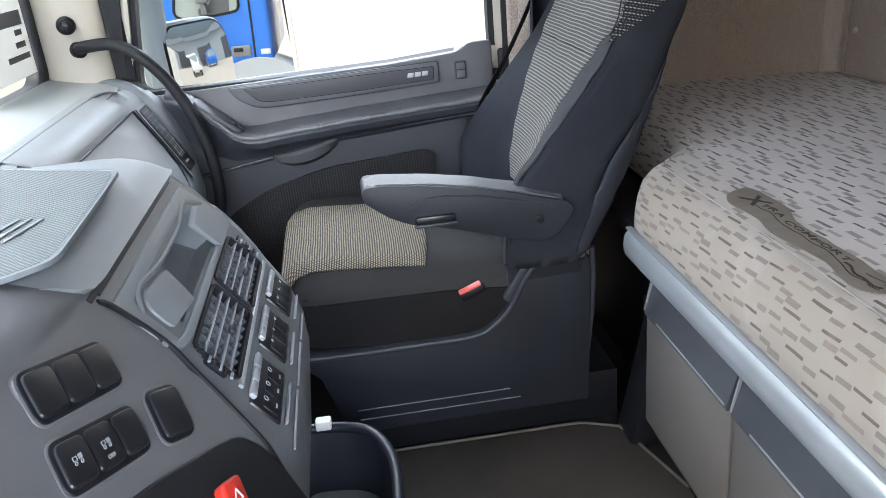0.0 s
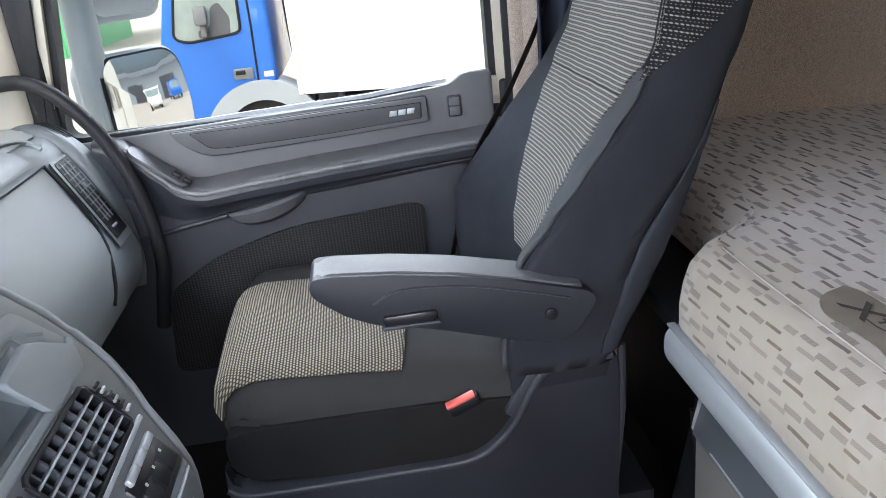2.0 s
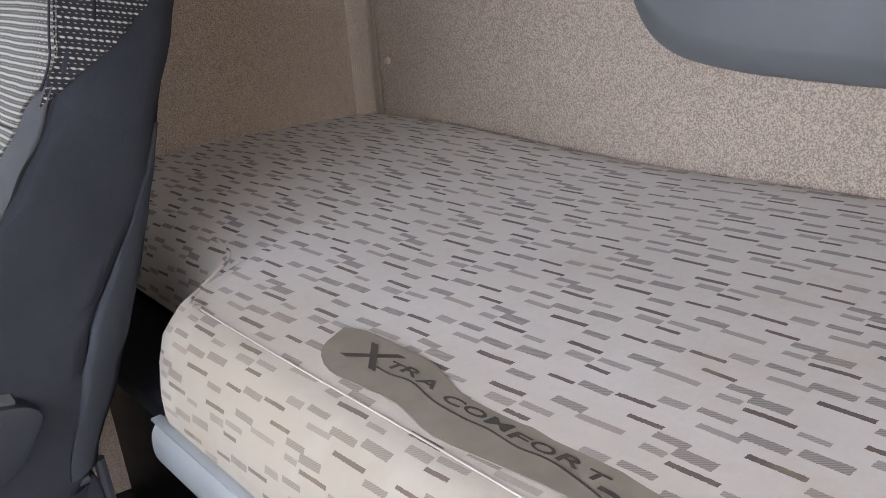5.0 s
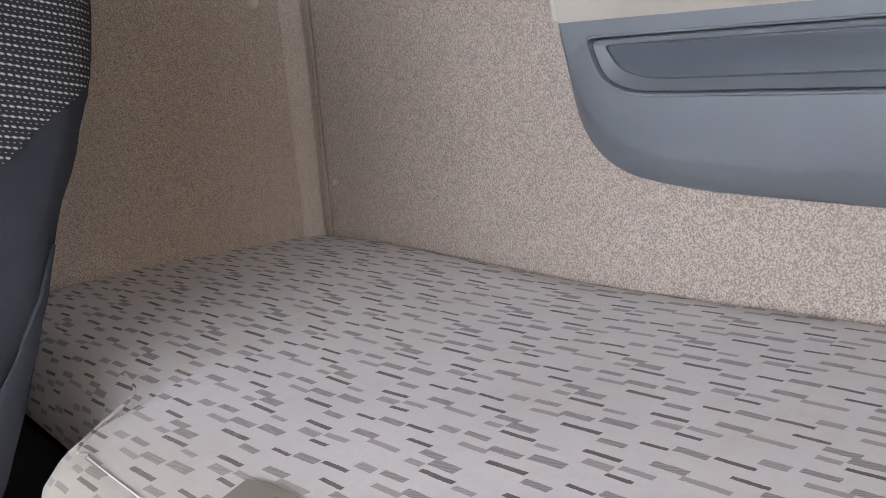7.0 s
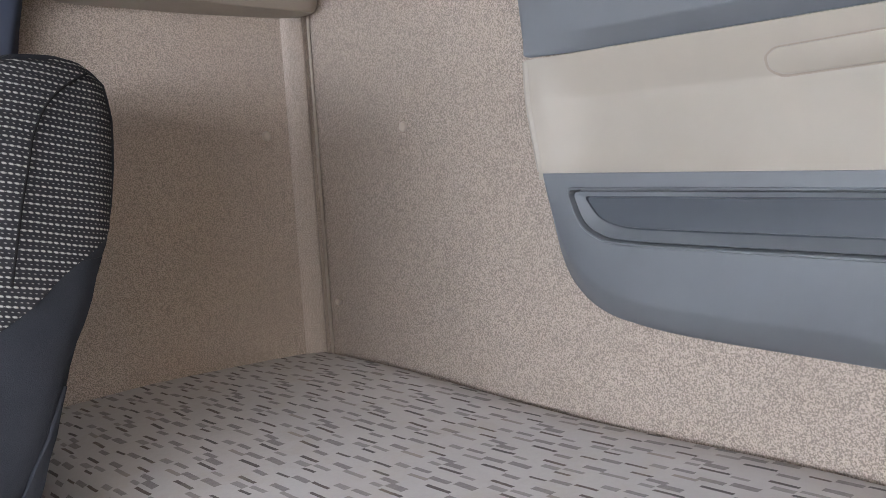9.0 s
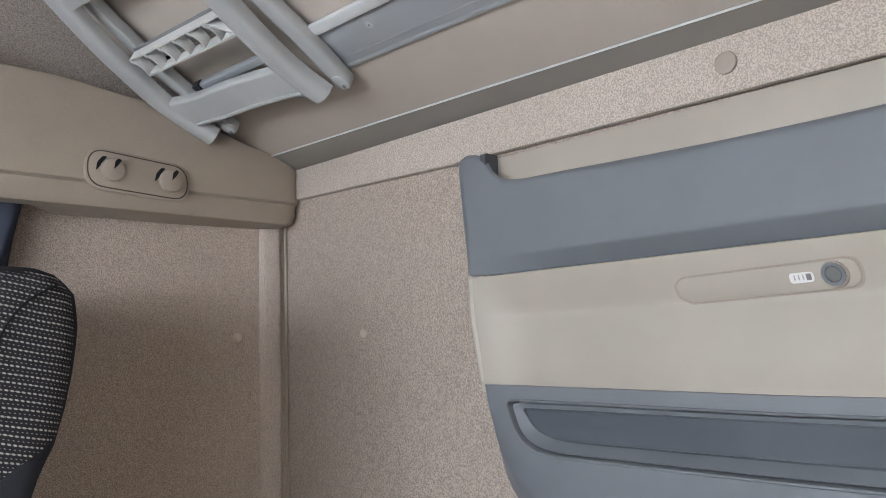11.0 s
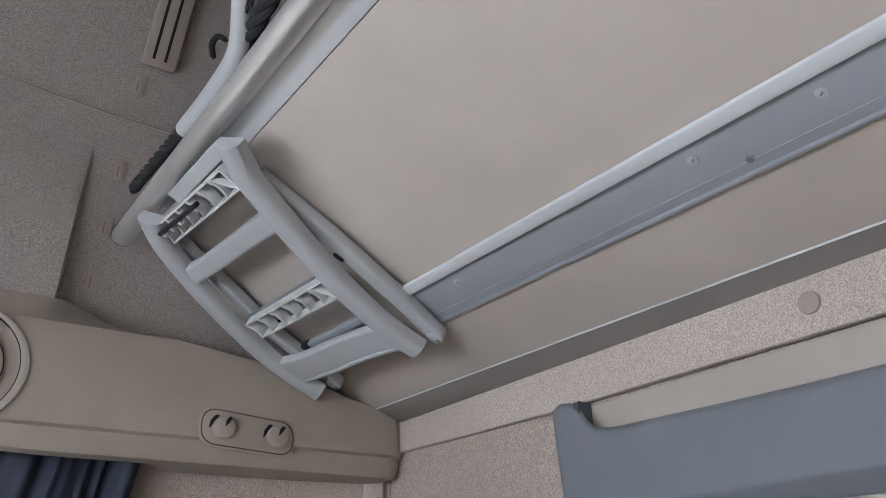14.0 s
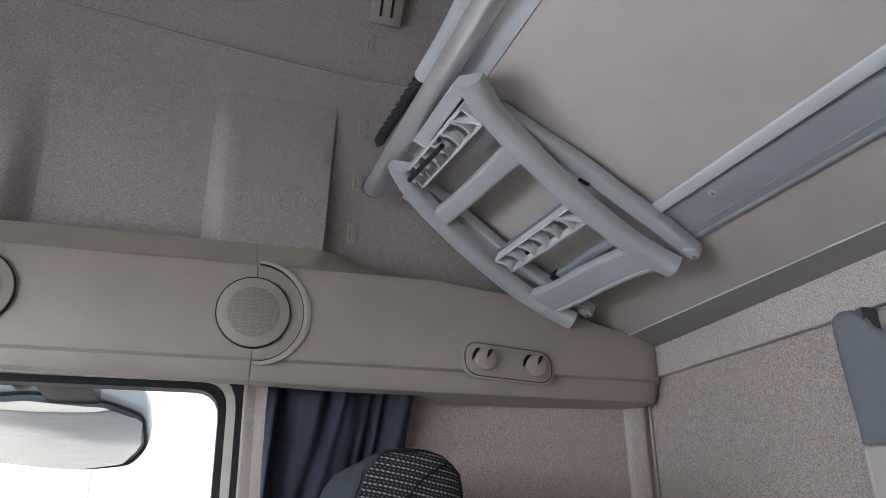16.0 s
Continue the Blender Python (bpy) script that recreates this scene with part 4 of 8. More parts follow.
def bin_body():
    rings = [[(x, PYC + (y - PYC) * (1 - 0.5 * s / 0.49), min(z + s * min(1.0, max(0.0, (0.93 - z) / 0.12)), 0.9525)) for y, z in low] for x, s in ((0.921, 0.0), (0.908, 0.0), (0.905, 0.002), (0.890, 0.024), (0.8845, 0.032), (0.881, 0.040))]
    rings += [slot_ring(0.881, -0.003, -0.003, -0.003), slot_ring(0.8790, -0.001, -0.0015, -0.0015), slot_ring(0.8795, 0.0005, 0.0005, 0.0005), slot_ring(0.884, 0.0015, 0.002, 0.001)]
    rings += [slot_ring(0.902, 0.0015, 0.002, 0.001), slot_ring(0.9025, 0.003, 0.004, 0.003)]
    return loft(rings)


part("body", bin_body(), GREY_BIN, bin_low)
insert = [slot_ring(0.9000, 0.0030, 0.0036, 0.0036, 0.8960), slot_ring(0.8855, 0.0035, 0.0036, 0.0036, 0.8880), slot_ring(0.8848, 0.0043, 0.0044, 0.0044, 0.8875),
          slot_ring(0.8990, 0.019, 0.0165, 0.0100, 0.8895), slot_ring(0.9000, 0.0198, 0.0172, 0.0107, 0.8940), slot_ring(0.9008, 0.0215, 0.0185, 0.0125, 0.8940), slot_ring(0.8995, 0.022, 0.0190, 0.0130, 0.8915), slot_ring(0.8998, 0.026, 0.0225, 0.0160, 0.8918)]
part("slot_lip", loft(insert[:4], False), GREY_BIN, bin_low)
inset = loft(insert[3:])
bmesh.ops.delete(inset, geom=[max((f for f in inset.faces if len(f.verts) > 4), key=lambda f: f.calc_area())], context="FACES_ONLY")
# the insert's darker colour carries the shade inside the recess
part("slot_insert", inset, BIN_INSERT_SHADE, bin_low, "slot insert with the recess shade in its darker colour")

panel = thing("rear_wall_panel", (0.91, YC, 0.956), "pale beige moulded plastic panel with a reading lamp plate", "wall panel")


def hollow(z):
    """How far the panel's face lies behind its rim: steep above the fold, gently coming forward below it."""
    if z > 1.048:
        t = min(1.0, (1.100 - z) / 0.052)
    else:
        t = max(0.0, (z - 0.952) / 0.096)
        t = 0.25 + 0.75 * t if z > 0.965 else max(0.0, (z - 0.950) / 0.015) * 0.35
    return 0.0255 * max(0.0, t)


def dish():
    """Panel with a raised rim and a face folded inwards below the lamp plate."""
    us = [-0.508, -0.497, -0.488, -0.475, -0.46, -0.445, -0.43, -0.39, -0.3, -0.15, 0.0, 0.15, 0.3, 0.39, 0.43, 0.445, 0.46, 0.475, 0.488, 0.497, 0.508]
    vs = [0.9435, 0.955, 0.965, 0.985, 1.01, 1.03, 1.040, 1.046, 1.051, 1.058, 1.07, 1.085, 1.095, 1.103]

    def at(u, v):
        a = abs(u)
        w = 0.484 + 0.017 * min(1.0, max(0.0, (v - 0.956) / 0.1))
        k = min(1.0, max(0.0, (0.49 - a) / 0.062))
        k = k * k * (3 - 2 * k)
        return (0.893 + hollow(v) * k, PYC + u * w / 0.508, v)
    return thicken(grid_sheet(at, us, vs), 0.012, (-1, 0, 0))


part("moulding", dish(), BEIGE_LIGHT, panel)
part("rim", sweep(curve_pts([(0.897, PYC + 0.482, 0.956), (0.897, PYC + 0.490, 1.0), (0.897, PYC + 0.498, 1.05), (0.897, PYC + 0.500, 1.101)], 4), circle(0.006, 8), up=(1, 0, 0)), BEIGE_LIGHT, panel)
lampplate = rounded([(PYC - 0.024, 1.0525), (PYC + 0.165, 1.0475), (PYC + 0.178, 1.056), (PYC + 0.179, 1.068), (PYC + 0.168, 1.076), (PYC - 0.024, 1.0815)], [0.014, 0.008, 0.004, 0.004, 0.008, 0.014])
part("plate_groove", prism([(PYC + 0.075 + (y - PYC - 0.075) * 1.028, 1.0655 + (z - 1.0655) * 1.13) for y, z in lampplate], "x", 0.8918, 0.9), BEIGE, panel)
plate = part("lamp_plate", prism(lampplate, "x", 0.8898, 0.9, 0.002), BEIGE_LIGHT, panel)
lamp = part("reading_lamp", cyl((0.889, PYC, 1.066), (1, 0, 0), 0.0135, 0.006, 28, 0.002), BEIGE, plate, "small reading lamp")
part("lamp_bowl", ring((0.886, PYC, 1.066), (-1, 0, 0), 0.0080, 0.0115, 0.004), GREY_BIN, lamp)
part("lamp_lens", cyl((0.8855, PYC, 1.066), (1, 0, 0), 0.0080, 0.005, 24, 0.0025), LENS, lamp, "pale glossy lamp lens")
part("label", prism(rounded([(PYC + 0.021, 1.0605), (PYC + 0.046, 1.0600), (PYC + 0.046, 1.0705), (PYC + 0.021, 1.0710)], 0.004), "x", 0.8888, 0.8898), WHITE, plate, "white oval label with small grey print")
for k in range(3):
    part("label_print", box(0.8883, 0.8888, PYC + 0.031 + k * 0.0045, PYC + 0.0322 + k * 0.0045, 1.0632, 1.0682), INK_PALE, plate)
part("label_print", box(0.8883, 0.8888, PYC + 0.0235, PYC + 0.0285, 1.0625, 1.0690), INK, plate)

for ob in panel.children_recursive:      # the lamp plate lies in the folded face
    if ob.name.split(".")[0] not in ("moulding", "rim"):
        for v in ob.data.vertices:
            v.co.x += hollow(v.co.z) + 0.001

pocket = thing("rear_wall_pocket", (0.9, YC, 1.11), "blue-grey plastic pocket with stepped ends on the rear wall", "wall pocket")
P_TOP = [(0.0, 1.2205), (0.10, 1.221), (0.38, 1.2285), (0.402, 1.2305), (0.422, 1.235), (0.436, 1.246), (0.446, 1.262), (0.456, 1.273), (0.474, 1.2795), (0.492, 1.281), (0.500, 1.277), (0.505, 1.268)]


def pocket_front(u, k):
    """Front of the pocket: a rolled upper lip, a flat face and a lower band that turns under."""
    a = abs(u)
    z1 = interp(a, P_TOP)
    z0 = 1.1035 + 0.006 * max(0.0, (a - 0.485) / 0.02) ** 2
    z = z0 + (z1 - z0) * k
    lean = min(1.0, max(0.0, (0.47 - a) / 0.09))
    low = max(0.0, (1.1275 - z) / 0.024)
    x = 0.8785 + 0.021 * lean * min(low, 1.0) ** 1.1 + 0.004 * max(0.0, (1.109 - z) / 0.006) ** 2 * (1 - lean)
    x += 0.006 * max(0.0, 1 - (z1 - z) / 0.007) ** 2 + 0.006 * max(0.0, (a - 0.497) / 0.008) ** 2
    x += 0.003 * max(0.0, (1.19 - z) / 0.09) * (1 if z > 1.1275 else (z - 1.1035) / 0.024)
    return (x, PYC + math.copysign(a * (0.978 + 0.022 * min(1.0, (z - 1.10) / 0.15)), u), z)


P_US = [0.0, 0.1, 0.2, 0.3, 0.36, 0.38, 0.395, 0.41, 0.422, 0.430, 0.438, 0.446, 0.452, 0.46, 0.47, 0.48, 0.49, 0.497, 0.501, 0.505]
P_US = [-u for u in P_US[:0:-1]] + P_US
part("front", thicken(grid_sheet(pocket_front, P_US, [0, 0.02, 0.045, 0.09, 0.13, 0.17, 0.19, 0.21, 0.25, 0.4, 0.6, 0.8, 0.9, 0.94, 0.96, 0.975, 0.99, 1.0]), 0.012, (-1, 0, 0)), GREY_BIN, pocket, angle=50)
part("inner_back", box(0.905, 0.915, PYC - 0.50, PYC + 0.485, 1.19, 1.272, 0.002), BEIGE_LIGHT, pocket, "pale beige inner back")
# block in a darker plastic colour for the shadow at the pocket's step
part("stepped_end", prism(rounded([(0.879, 1.276), (0.905, 1.276), (0.905, 1.236), (0.879, 1.236)], 0.003), "y", PYC + 0.447, PYC + 0.457), GREY_BIN_DARK, pocket)


def wall_button(y, z, x=0.92, r=0.0085, name="wall_clip", material=BEIGE):
    return solo(name, cyl((x, y, z), (1, 0, 0), r, 0.013, 24, 0.005), material, "round beige trim clip in the felt wall", "trim clip", "trim clips")


wall_button(1.575, 1.034, material=CLIP_HIGHLIGHT)
wall_button(1.790, 0.7245, r=0.0075, material=CLIP_HIGHLIGHT)
solo("wall_clip", cyl((0.825, side_y(0.825) - 0.002, 1.036), (0, 1, 0), 0.0085, 0.013, 24, 0.005), CLIP_HIGHLIGHT, "round beige trim clip in the felt wall", "trim clip", "trim clips")
solo("cover_cap", cyl((0.9035, 0.885, 1.312), (1, 0, 0), 0.013, 0.005, 24, 0.001), BEIGE_DARK, "flat beige cover cap in the felt band", "cap")

# ---- bed ----
BED_Y0, BED_Y1 = YC - 1.0, 1.88


def front_x(y):
    """The mattress's front edge in plan: forward in the middle, stepped back behind the seats."""
    if y < 1.30:
        return 0.222
    return interp(y, [(1.30, 0.222), (1.325, 0.228), (1.345, 0.245), (1.36, 0.275), (1.372, 0.318), (1.40, 0.335), (1.95, 0.345)])


def mattress():
    ys = [BED_Y0, -0.1, 0.1, 0.3, 0.45, 0.6, 0.7, 0.8, 0.9, 1.0, 1.08, 1.16, 1.22, 1.27, 1.30, 1.315, 1.33, 1.345, 1.355, 1.365, 1.38, 1.40, 1.43, 1.48, 1.55, 1.65, 1.75, 1.83, BED_Y1]
    rings = []
    for y in ys:
        f = front_x(y)
        low = 0.0
        rise = interp(y, [(1.45, 0.0), (1.88, 0.003)])
        top = BED_Z + 0.004 * math.sin(y * 9.0) * 0.5 - low + rise
        yy = y
        prof = [(f + 0.004, 0.505), (f - 0.004, 0.515), (f - 0.004, 0.535), (f + 0.001, 0.565), (f + 0.010, 0.592), (f + 0.026, 0.610), (f + 0.045, 0.6185), (f + 0.05, 0.6176), (f + 0.055, 0.6195)]
        n = 14
        for i in range(1, n + 1):
            x = f + 0.055 + (0.918 - f - 0.055) * i / n
            prof.append((x, top + 0.003 + 0.004 * math.sin(i / n * math.pi)))
        prof[-1] = (0.914, prof[-1][1] - 0.010)
        prof[-2] = (0.896, prof[-2][1])
        prof += [(0.917, 0.56), (0.918, 0.505)]
        rings.append([(x, yy, z if z < 0.6 else z + (top - BED_Z)) for x, z in prof])
    return loft(rings)


bed = thing("bunk_bed", (0.56, YC, FLOOR_Z), "lower truck bunk with silver front rail and taupe drawers below", "bed")
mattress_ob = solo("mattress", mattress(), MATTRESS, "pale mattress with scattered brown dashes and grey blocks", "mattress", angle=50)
# seams of the cover
part("seam", sweep(curve_pts([(0.272, y, 0.6186 + 0.002 * math.sin(y * 9)) for y in lin(-0.1, 1.30, 40)], 3), circle(0.0009, 6)), THREAD, mattress_ob)
part("seam", sweep(curve_pts([(0.272, 1.295, 0.6215), (0.267, 1.309, 0.622), (0.285, 1.326, 0.625), (0.312, 1.342, 0.629), (0.334, 1.357, 0.631), (0.352, 1.385, 0.630), (0.362, 1.43, 0.630)], 5), circle(0.0016, 6)), MATTRESS, mattress_ob)
part("base_board", box(0.232, 0.918, BED_Y0, 1.87, 0.475, 0.503, 0.004), BLACK, bed)
rail_prof = rounded([(0.240, 0.5055), (0.220, 0.5055), (0.209, 0.494), (0.207, 0.468), (0.215, 0.449), (0.240, 0.445)], [0.002, 0.008, 0.012, 0.012, 0.008, 0.002], 4)
part("front_rail", prism(rail_prof, "y", BED_Y0 + 0.2, 1.332, 0.003), SILVER, bed, "satin silver front rail")
part("rail_seal", box(0.212, 0.224, BED_Y0 + 0.2, 1.334, 0.5042, 0.5085, 0.002), ALU_PAINT, bed)
# drawers: one unit beside another, each with a sloped grip and a flat front
for k, (y0, y1) in enumerate(((0.998, 1.330), (0.63, 0.992), (0.26, 0.624))):
    unit = part("drawer_front", box(0.252, 0.272, y0, y1, 0.10, 0.335, 0.004), DRAWER, bed, "taupe drawer front")
    part("grip", prism(rounded([(0.272, 0.333), (0.2465, 0.333), (0.2465, 0.341), (0.262, 0.395), (0.266, 0.425), (0.272, 0.425)], 0.003), "y", y0 + 0.004, y1 - 0.004, 0.0015), GRIP_GREY, unit, "slate-grey grip strip")
    part("grip_edge", box(0.2455, 0.250, y0 + 0.01, y1 - 0.06, 0.3385, 0.3425, 0.0012), SILVER, unit)
    part("grip_cup", box(0.262, 0.31, y1 - 0.075, y1 - 0.012, 0.36, 0.425, 0.006), GREY_BIN, unit)
    part("grip_side", prism(rounded([(0.266, 0.438), (0.2455, 0.343), (0.2475, 0.339), (0.272, 0.438)], 0.002), "y", y1 - 0.006, y1 - 0.002), SILVER, unit)
part("chest", box(0.273, 0.90, 0.25, 1.33, 0.06, 0.474), BLACK, bed)
part("toe_board", box(0.34, 0.36, 0.2, 1.42, FLOOR_Z, 0.12), BLACK, bed)
part("end_panel", prism(rounded([(0.225, 0.03), (0.90, 0.03), (0.90, 0.474), (0.34, 0.474), (0.30, 0.42), (0.285, 0.30)], [0.0, 0.0, 0.0, 0.04, 0.06, 0.08]), "y", 1.335, 1.42, 0.008), BLACK, bed, "black plastic end panel")
part("rear_end_panel", box(0.335, 0.36, 1.40, 1.93, FLOOR_Z, 0.503), BLACK, bed)
part("end_ridge", tube(curve_pts([(0.255, 1.345, 0.36), (0.262, 1.338, 0.28), (0.29, 1.336, 0.215), (0.33, 1.335, 0.205)], 5), 0.005, 8), BLACK, bed)

# printed ribbon on the mattress and its words
badge_half_n = [(1.143, 0.330), (1.122, 0.338), (1.075, 0.339), (1.034, 0.337), (1.0, 0.325), (0.976, 0.3195), (0.926, 0.320), (0.883, 0.330), (0.85, 0.322), (0.80, 0.318), (0.757, 0.325)]
badge_half_f = [(0.757, 0.318), (0.770, 0.290), (0.791, 0.274), (0.825, 0.277), (0.859, 0.283), (0.909, 0.278), (0.964, 0.272), (1.013, 0.282), (1.056, 0.280), (1.094, 0.279), (1.128, 0.296)]
outl = [Vector((y, x, 0)) for y, x in badge_half_n + badge_half_f]
outl = [(p.y, p.x) for p in curve_pts(outl + [outl[0]], 3)[:-1]]


def top_z(x, y):
    f = front_x(y)
    i = (x - f - 0.055) / (0.918 - f - 0.055)
    return BED_Z + 0.002 * math.sin(y * 9.0) * 2 / 2 + 0.003 + 0.004 * math.sin(max(0.0, i) * math.pi)


def drape(bm, lift):
    for v in bm.verts:
        v.co.z = top_z(v.co.x, v.co.y) + lift + (0.001 if v.co.z > 0.5 else 0.0)
    return bm


bm = prism(outl, "z", 0.0, 1.0)
bmesh.ops.triangulate(bm, faces=[f for f in bm.faces if len(f.verts) > 4])
badge = part("printed_ribbon", drape(bm, 0.0004), BADGE, mattress_ob, "brown printed ribbon with the words XTRA COMFORT")


def words(text, size, m, material, parent, name="lettering", shear=0.25, lift=0.0):
    cu = bpy.data.curves.new(name, "FONT")
    cu.body, cu.size, cu.shear, cu.extrude, cu.offset, cu.space_character = text, size, shear, 0.0003, size * 0.010, 1.12
    tmp = bpy.data.objects.new(name, cu)
    scene.collection.objects.link(tmp)
    dg = bpy.context.evaluated_depsgraph_get()
    me = bpy.data.meshes.new_from_object(tmp.evaluated_get(dg))
    bm = bmesh.new()
    bm.from_mesh(me)
    bpy.data.objects.remove(tmp)
    bpy.data.meshes.remove(me)
    placed(bm, m)
    if lift:
        for v in bm.verts:
            v.co.z = top_z(v.co.x, v.co.y) + lift
    return part(name, bm, material, parent, "", 20)


def ribbon_letter(ch, y0, y1, x0, x1):
    """One broad printed capital, filling its box on the ribbon."""
    ob = words(ch, 1.0, Matrix.Identity(4), BADGE_INK, badge, shear=0.12)
    us, vs = [v.co.x for v in ob.data.vertices], [v.co.y for v in ob.data.vertices]
    for v in ob.data.vertices:
        x = x0 + (x1 - x0) * (v.co.y - min(vs)) / (max(vs) - min(vs))
        y = y0 + (y1 - y0) * (v.co.x - min(us)) / (max(us) - min(us))
        v.co = (x, y, top_z(x, y) + (0.0021 if v.co.z > 0 else 0.0016))


for ch, y0, y1, x0, x1 in (("X", 1.108, 1.057, 0.300, 0.328), ("T", 1.062, 1.045, 0.3105, 0.3195), ("R", 1.047, 1.029, 0.3125, 0.3215), ("A", 1.026, 1.006, 0.310, 0.3190),
                           ("C", 0.992, 0.9725, 0.305, 0.3135), ("O", 0.971, 0.951, 0.3055, 0.3135), ("M", 0.949, 0.9275, 0.305, 0.3140), ("F", 0.926, 0.909, 0.303, 0.3110),
                           ("O", 0.908, 0.8895, 0.304, 0.3125), ("R", 0.887, 0.8695, 0.305, 0.3135), ("T", 0.864, 0.848, 0.304, 0.3120)):
    ribbon_letter(ch, y0, y1, x0, x1)
INK_LINES = (
    ([(0.305, 1.066), (0.3045, 1.048), (0.3075, 1.026), (0.3005, 0.995), (0.299, 0.963), (0.3005, 0.940), (0.2985, 0.912), (0.3015, 0.891), (0.300, 0.872), (0.295, 0.846), (0.290, 0.828), (0.289, 0.813), (0.293, 0.798), (0.290, 0.787), (0.293, 0.775)], 0.0007),
    ([(0.301, 0.850), (0.3005, 0.837), (0.294, 0.821), (0.295, 0.804), (0.2935, 0.786), (0.2985, 0.777)], 0.0018),
    ([(0.305, 0.816), (0.306, 0.803), (0.3095, 0.788), (0.306, 0.783), (0.3075, 0.778)], 0.0006),
)
for pts, w in INK_LINES:
    line = [(p.x, p.y, top_z(p.x, p.y) + 0.0017) for p in curve_pts([(x, y, 0) for x, y in pts], 5)]
    part("ink_line", sweep(line, [(-w, 0), (w, 0), (w, 0.0004), (-w, 0.0004)]), BADGE_INK, badge)

# ---- passenger seat ----
seat = thing("passenger_chair", (-0.1, 1.64, FLOOR_Z), "charcoal truck seat with striped woven inserts and a folded-down armrest", "seat")
BACK = [  # z, front in the middle, front at the bolster, rear, inner y, outer y
    (0.40, 0.085, -0.004, 0.160, 1.395, 1.89),
    (0.46, 0.088, -0.010, 0.172, 1.385, 1.90),
    (0.55, 0.102, -0.004, 0.216, 1.382, 1.905),
    (0.60, 0.116, 0.022, 0.240, 1.383, 1.90),
    (0.65, 0.132, 0.068, 0.262, 1.385, 1.90),
    (0.70, 0.150, 0.112, 0.282, 1.388, 1.895),
    (0.75, 0.170, 0.154, 0.302, 1.393, 1.89),
    (0.80, 0.194, 0.194, 0.320, 1.400, 1.88),
    (0.86, 0.224, 0.230, 0.353, 1.414, 1.866),
    (0.93, 0.246, 0.252, 0.386, 1.436, 1.846),
    (0.99, 0.258, 0.260, 0.402, 1.455, 1.825),
    (1.04, 0.268, 0.268, 0.411, 1.468, 1.812),
    (1.082, 0.281, 0.281, 0.410, 1.478, 1.802),
    (1.106, 0.298, 0.298, 0.396, 1.490, 1.788),
    (1.118, 0.322, 0.322, 0.374, 1.512, 1.768),
]


def back_at(z):
    cols = list(zip(*BACK))
    return [interp(z, list(zip(cols[0], cols[k]))) for k in range(1, 6)]


def back_ring(z, grow=0.0):
    c, b, r, y0, y1 = back_at(z)
    yc, hw = (y0 + y1) / 2, (y1 - y0) / 2 + grow
    pts = []
    n = 40
    for i in range(n + 1):       # front, from the inner side outwards
        s = -1 + 2 * i / n
        s2 = math.sin(s * math.pi / 2)
        fx = c + (b - c) * abs(s2) ** 2.2
        edge = max(0.0, abs(s2) - 0.86) / 0.14
        fx += 0.016 * edge ** 2.5
        pts.append((fx - grow, yc + hw * s2, z))
    for i in range(1, n):        # rear, back again
        s = 1 - 2 * i / n
        s2 = math.sin(s * math.pi / 2)
        swell = min(1.0, max(0.0, (z - 0.82) / 0.10))
        edge = max(0.0, abs(s2) - 0.8) / 0.2
        pts.append((r - 0.014 * edge ** 2.2 + 0.022 * swell * (1 - abs(s2) ** 3) + grow, yc + hw * s2, z))
    return pts


zs = [0.40, 0.42, 0.46, 0.5, 0.55, 0.59, 0.63, 0.67, 0.71, 0.75, 0.79, 0.83, 0.87, 0.91, 0.95, 0.99, 1.02, 1.045, 1.068, 1.085, 1.099, 1.110, 1.1175]
part("backrest", loft([back_ring(z) for z in zs]), SEAT_DARK, seat, "charcoal backrest with built-in headrest", 60)


def back_patch(z0, z1, sfun, lift, n=26, m=16, rear=False):
    """A cloth panel that follows the front of the backrest between two edges given as fractions of its width."""
    def at(z, k):
        c, b, r, y0, y1 = back_at(z)
        yc, hw = (y0 + y1) / 2, (y1 - y0) / 2
        lo, hi = sfun(z)
        s2 = lo + (hi - lo) * k
        fx = c + (b - c) * abs(s2) ** 2.2
        edge = max(0.0, abs(s2) - 0.86) / 0.14
        fx += 0.016 * edge ** 2.5
        return (fx - lift, yc + hw * s2, z)
    return grid_sheet(at, lin(z0, z1, n), lin(0.0, 1.0, m))


ins = lambda z: (-interp(z, [(0.50, 0.40), (0.56, 0.52), (0.62, 0.63), (0.70, 0.74), (0.76, 0.82), (0.81, 0.90), (0.835, 0.96), (0.86, 0.99), (1.06, 0.99)]), interp(z, [(0.50, 0.22), (0.56, 0.28), (0.65, 0.36), (0.75, 0.47), (0.85, 0.62), (0.98, 0.78), (1.06, 0.8)]))
part("back_insert", thicken(back_patch(0.51, 0.968, ins, 0.0075, 90, 30), 0.007, (-1, 0, 0)), BACK_WEAVE, seat, "grey insert with fine pale stripes", 60)
part("insert_seam", sweep([tuple(Vector(p) + Vector((-0.0148, 0, 0))) for p in [(back_at(0.80)[0] + (back_at(0.80)[1] - back_at(0.80)[0]) * abs(s) ** 2.2, (back_at(0.80)[3] + back_at(0.80)[4]) / 2 + (back_at(0.80)[4] - back_at(0.80)[3]) / 2 * s, 0.80) for s in lin(-0.95, 0.52, 26)]], circle(0.0007, 6)), SEAT_GREY, seat)
hd = lambda z: (-0.97, 0.97)
part("head_panel", thicken(back_patch(0.972, 1.116, hd, 0.0035, 16, 20), 0.004, (-1, 0, 0)), SEAT_BLUE, seat, "plain slate-grey headrest front", 60)


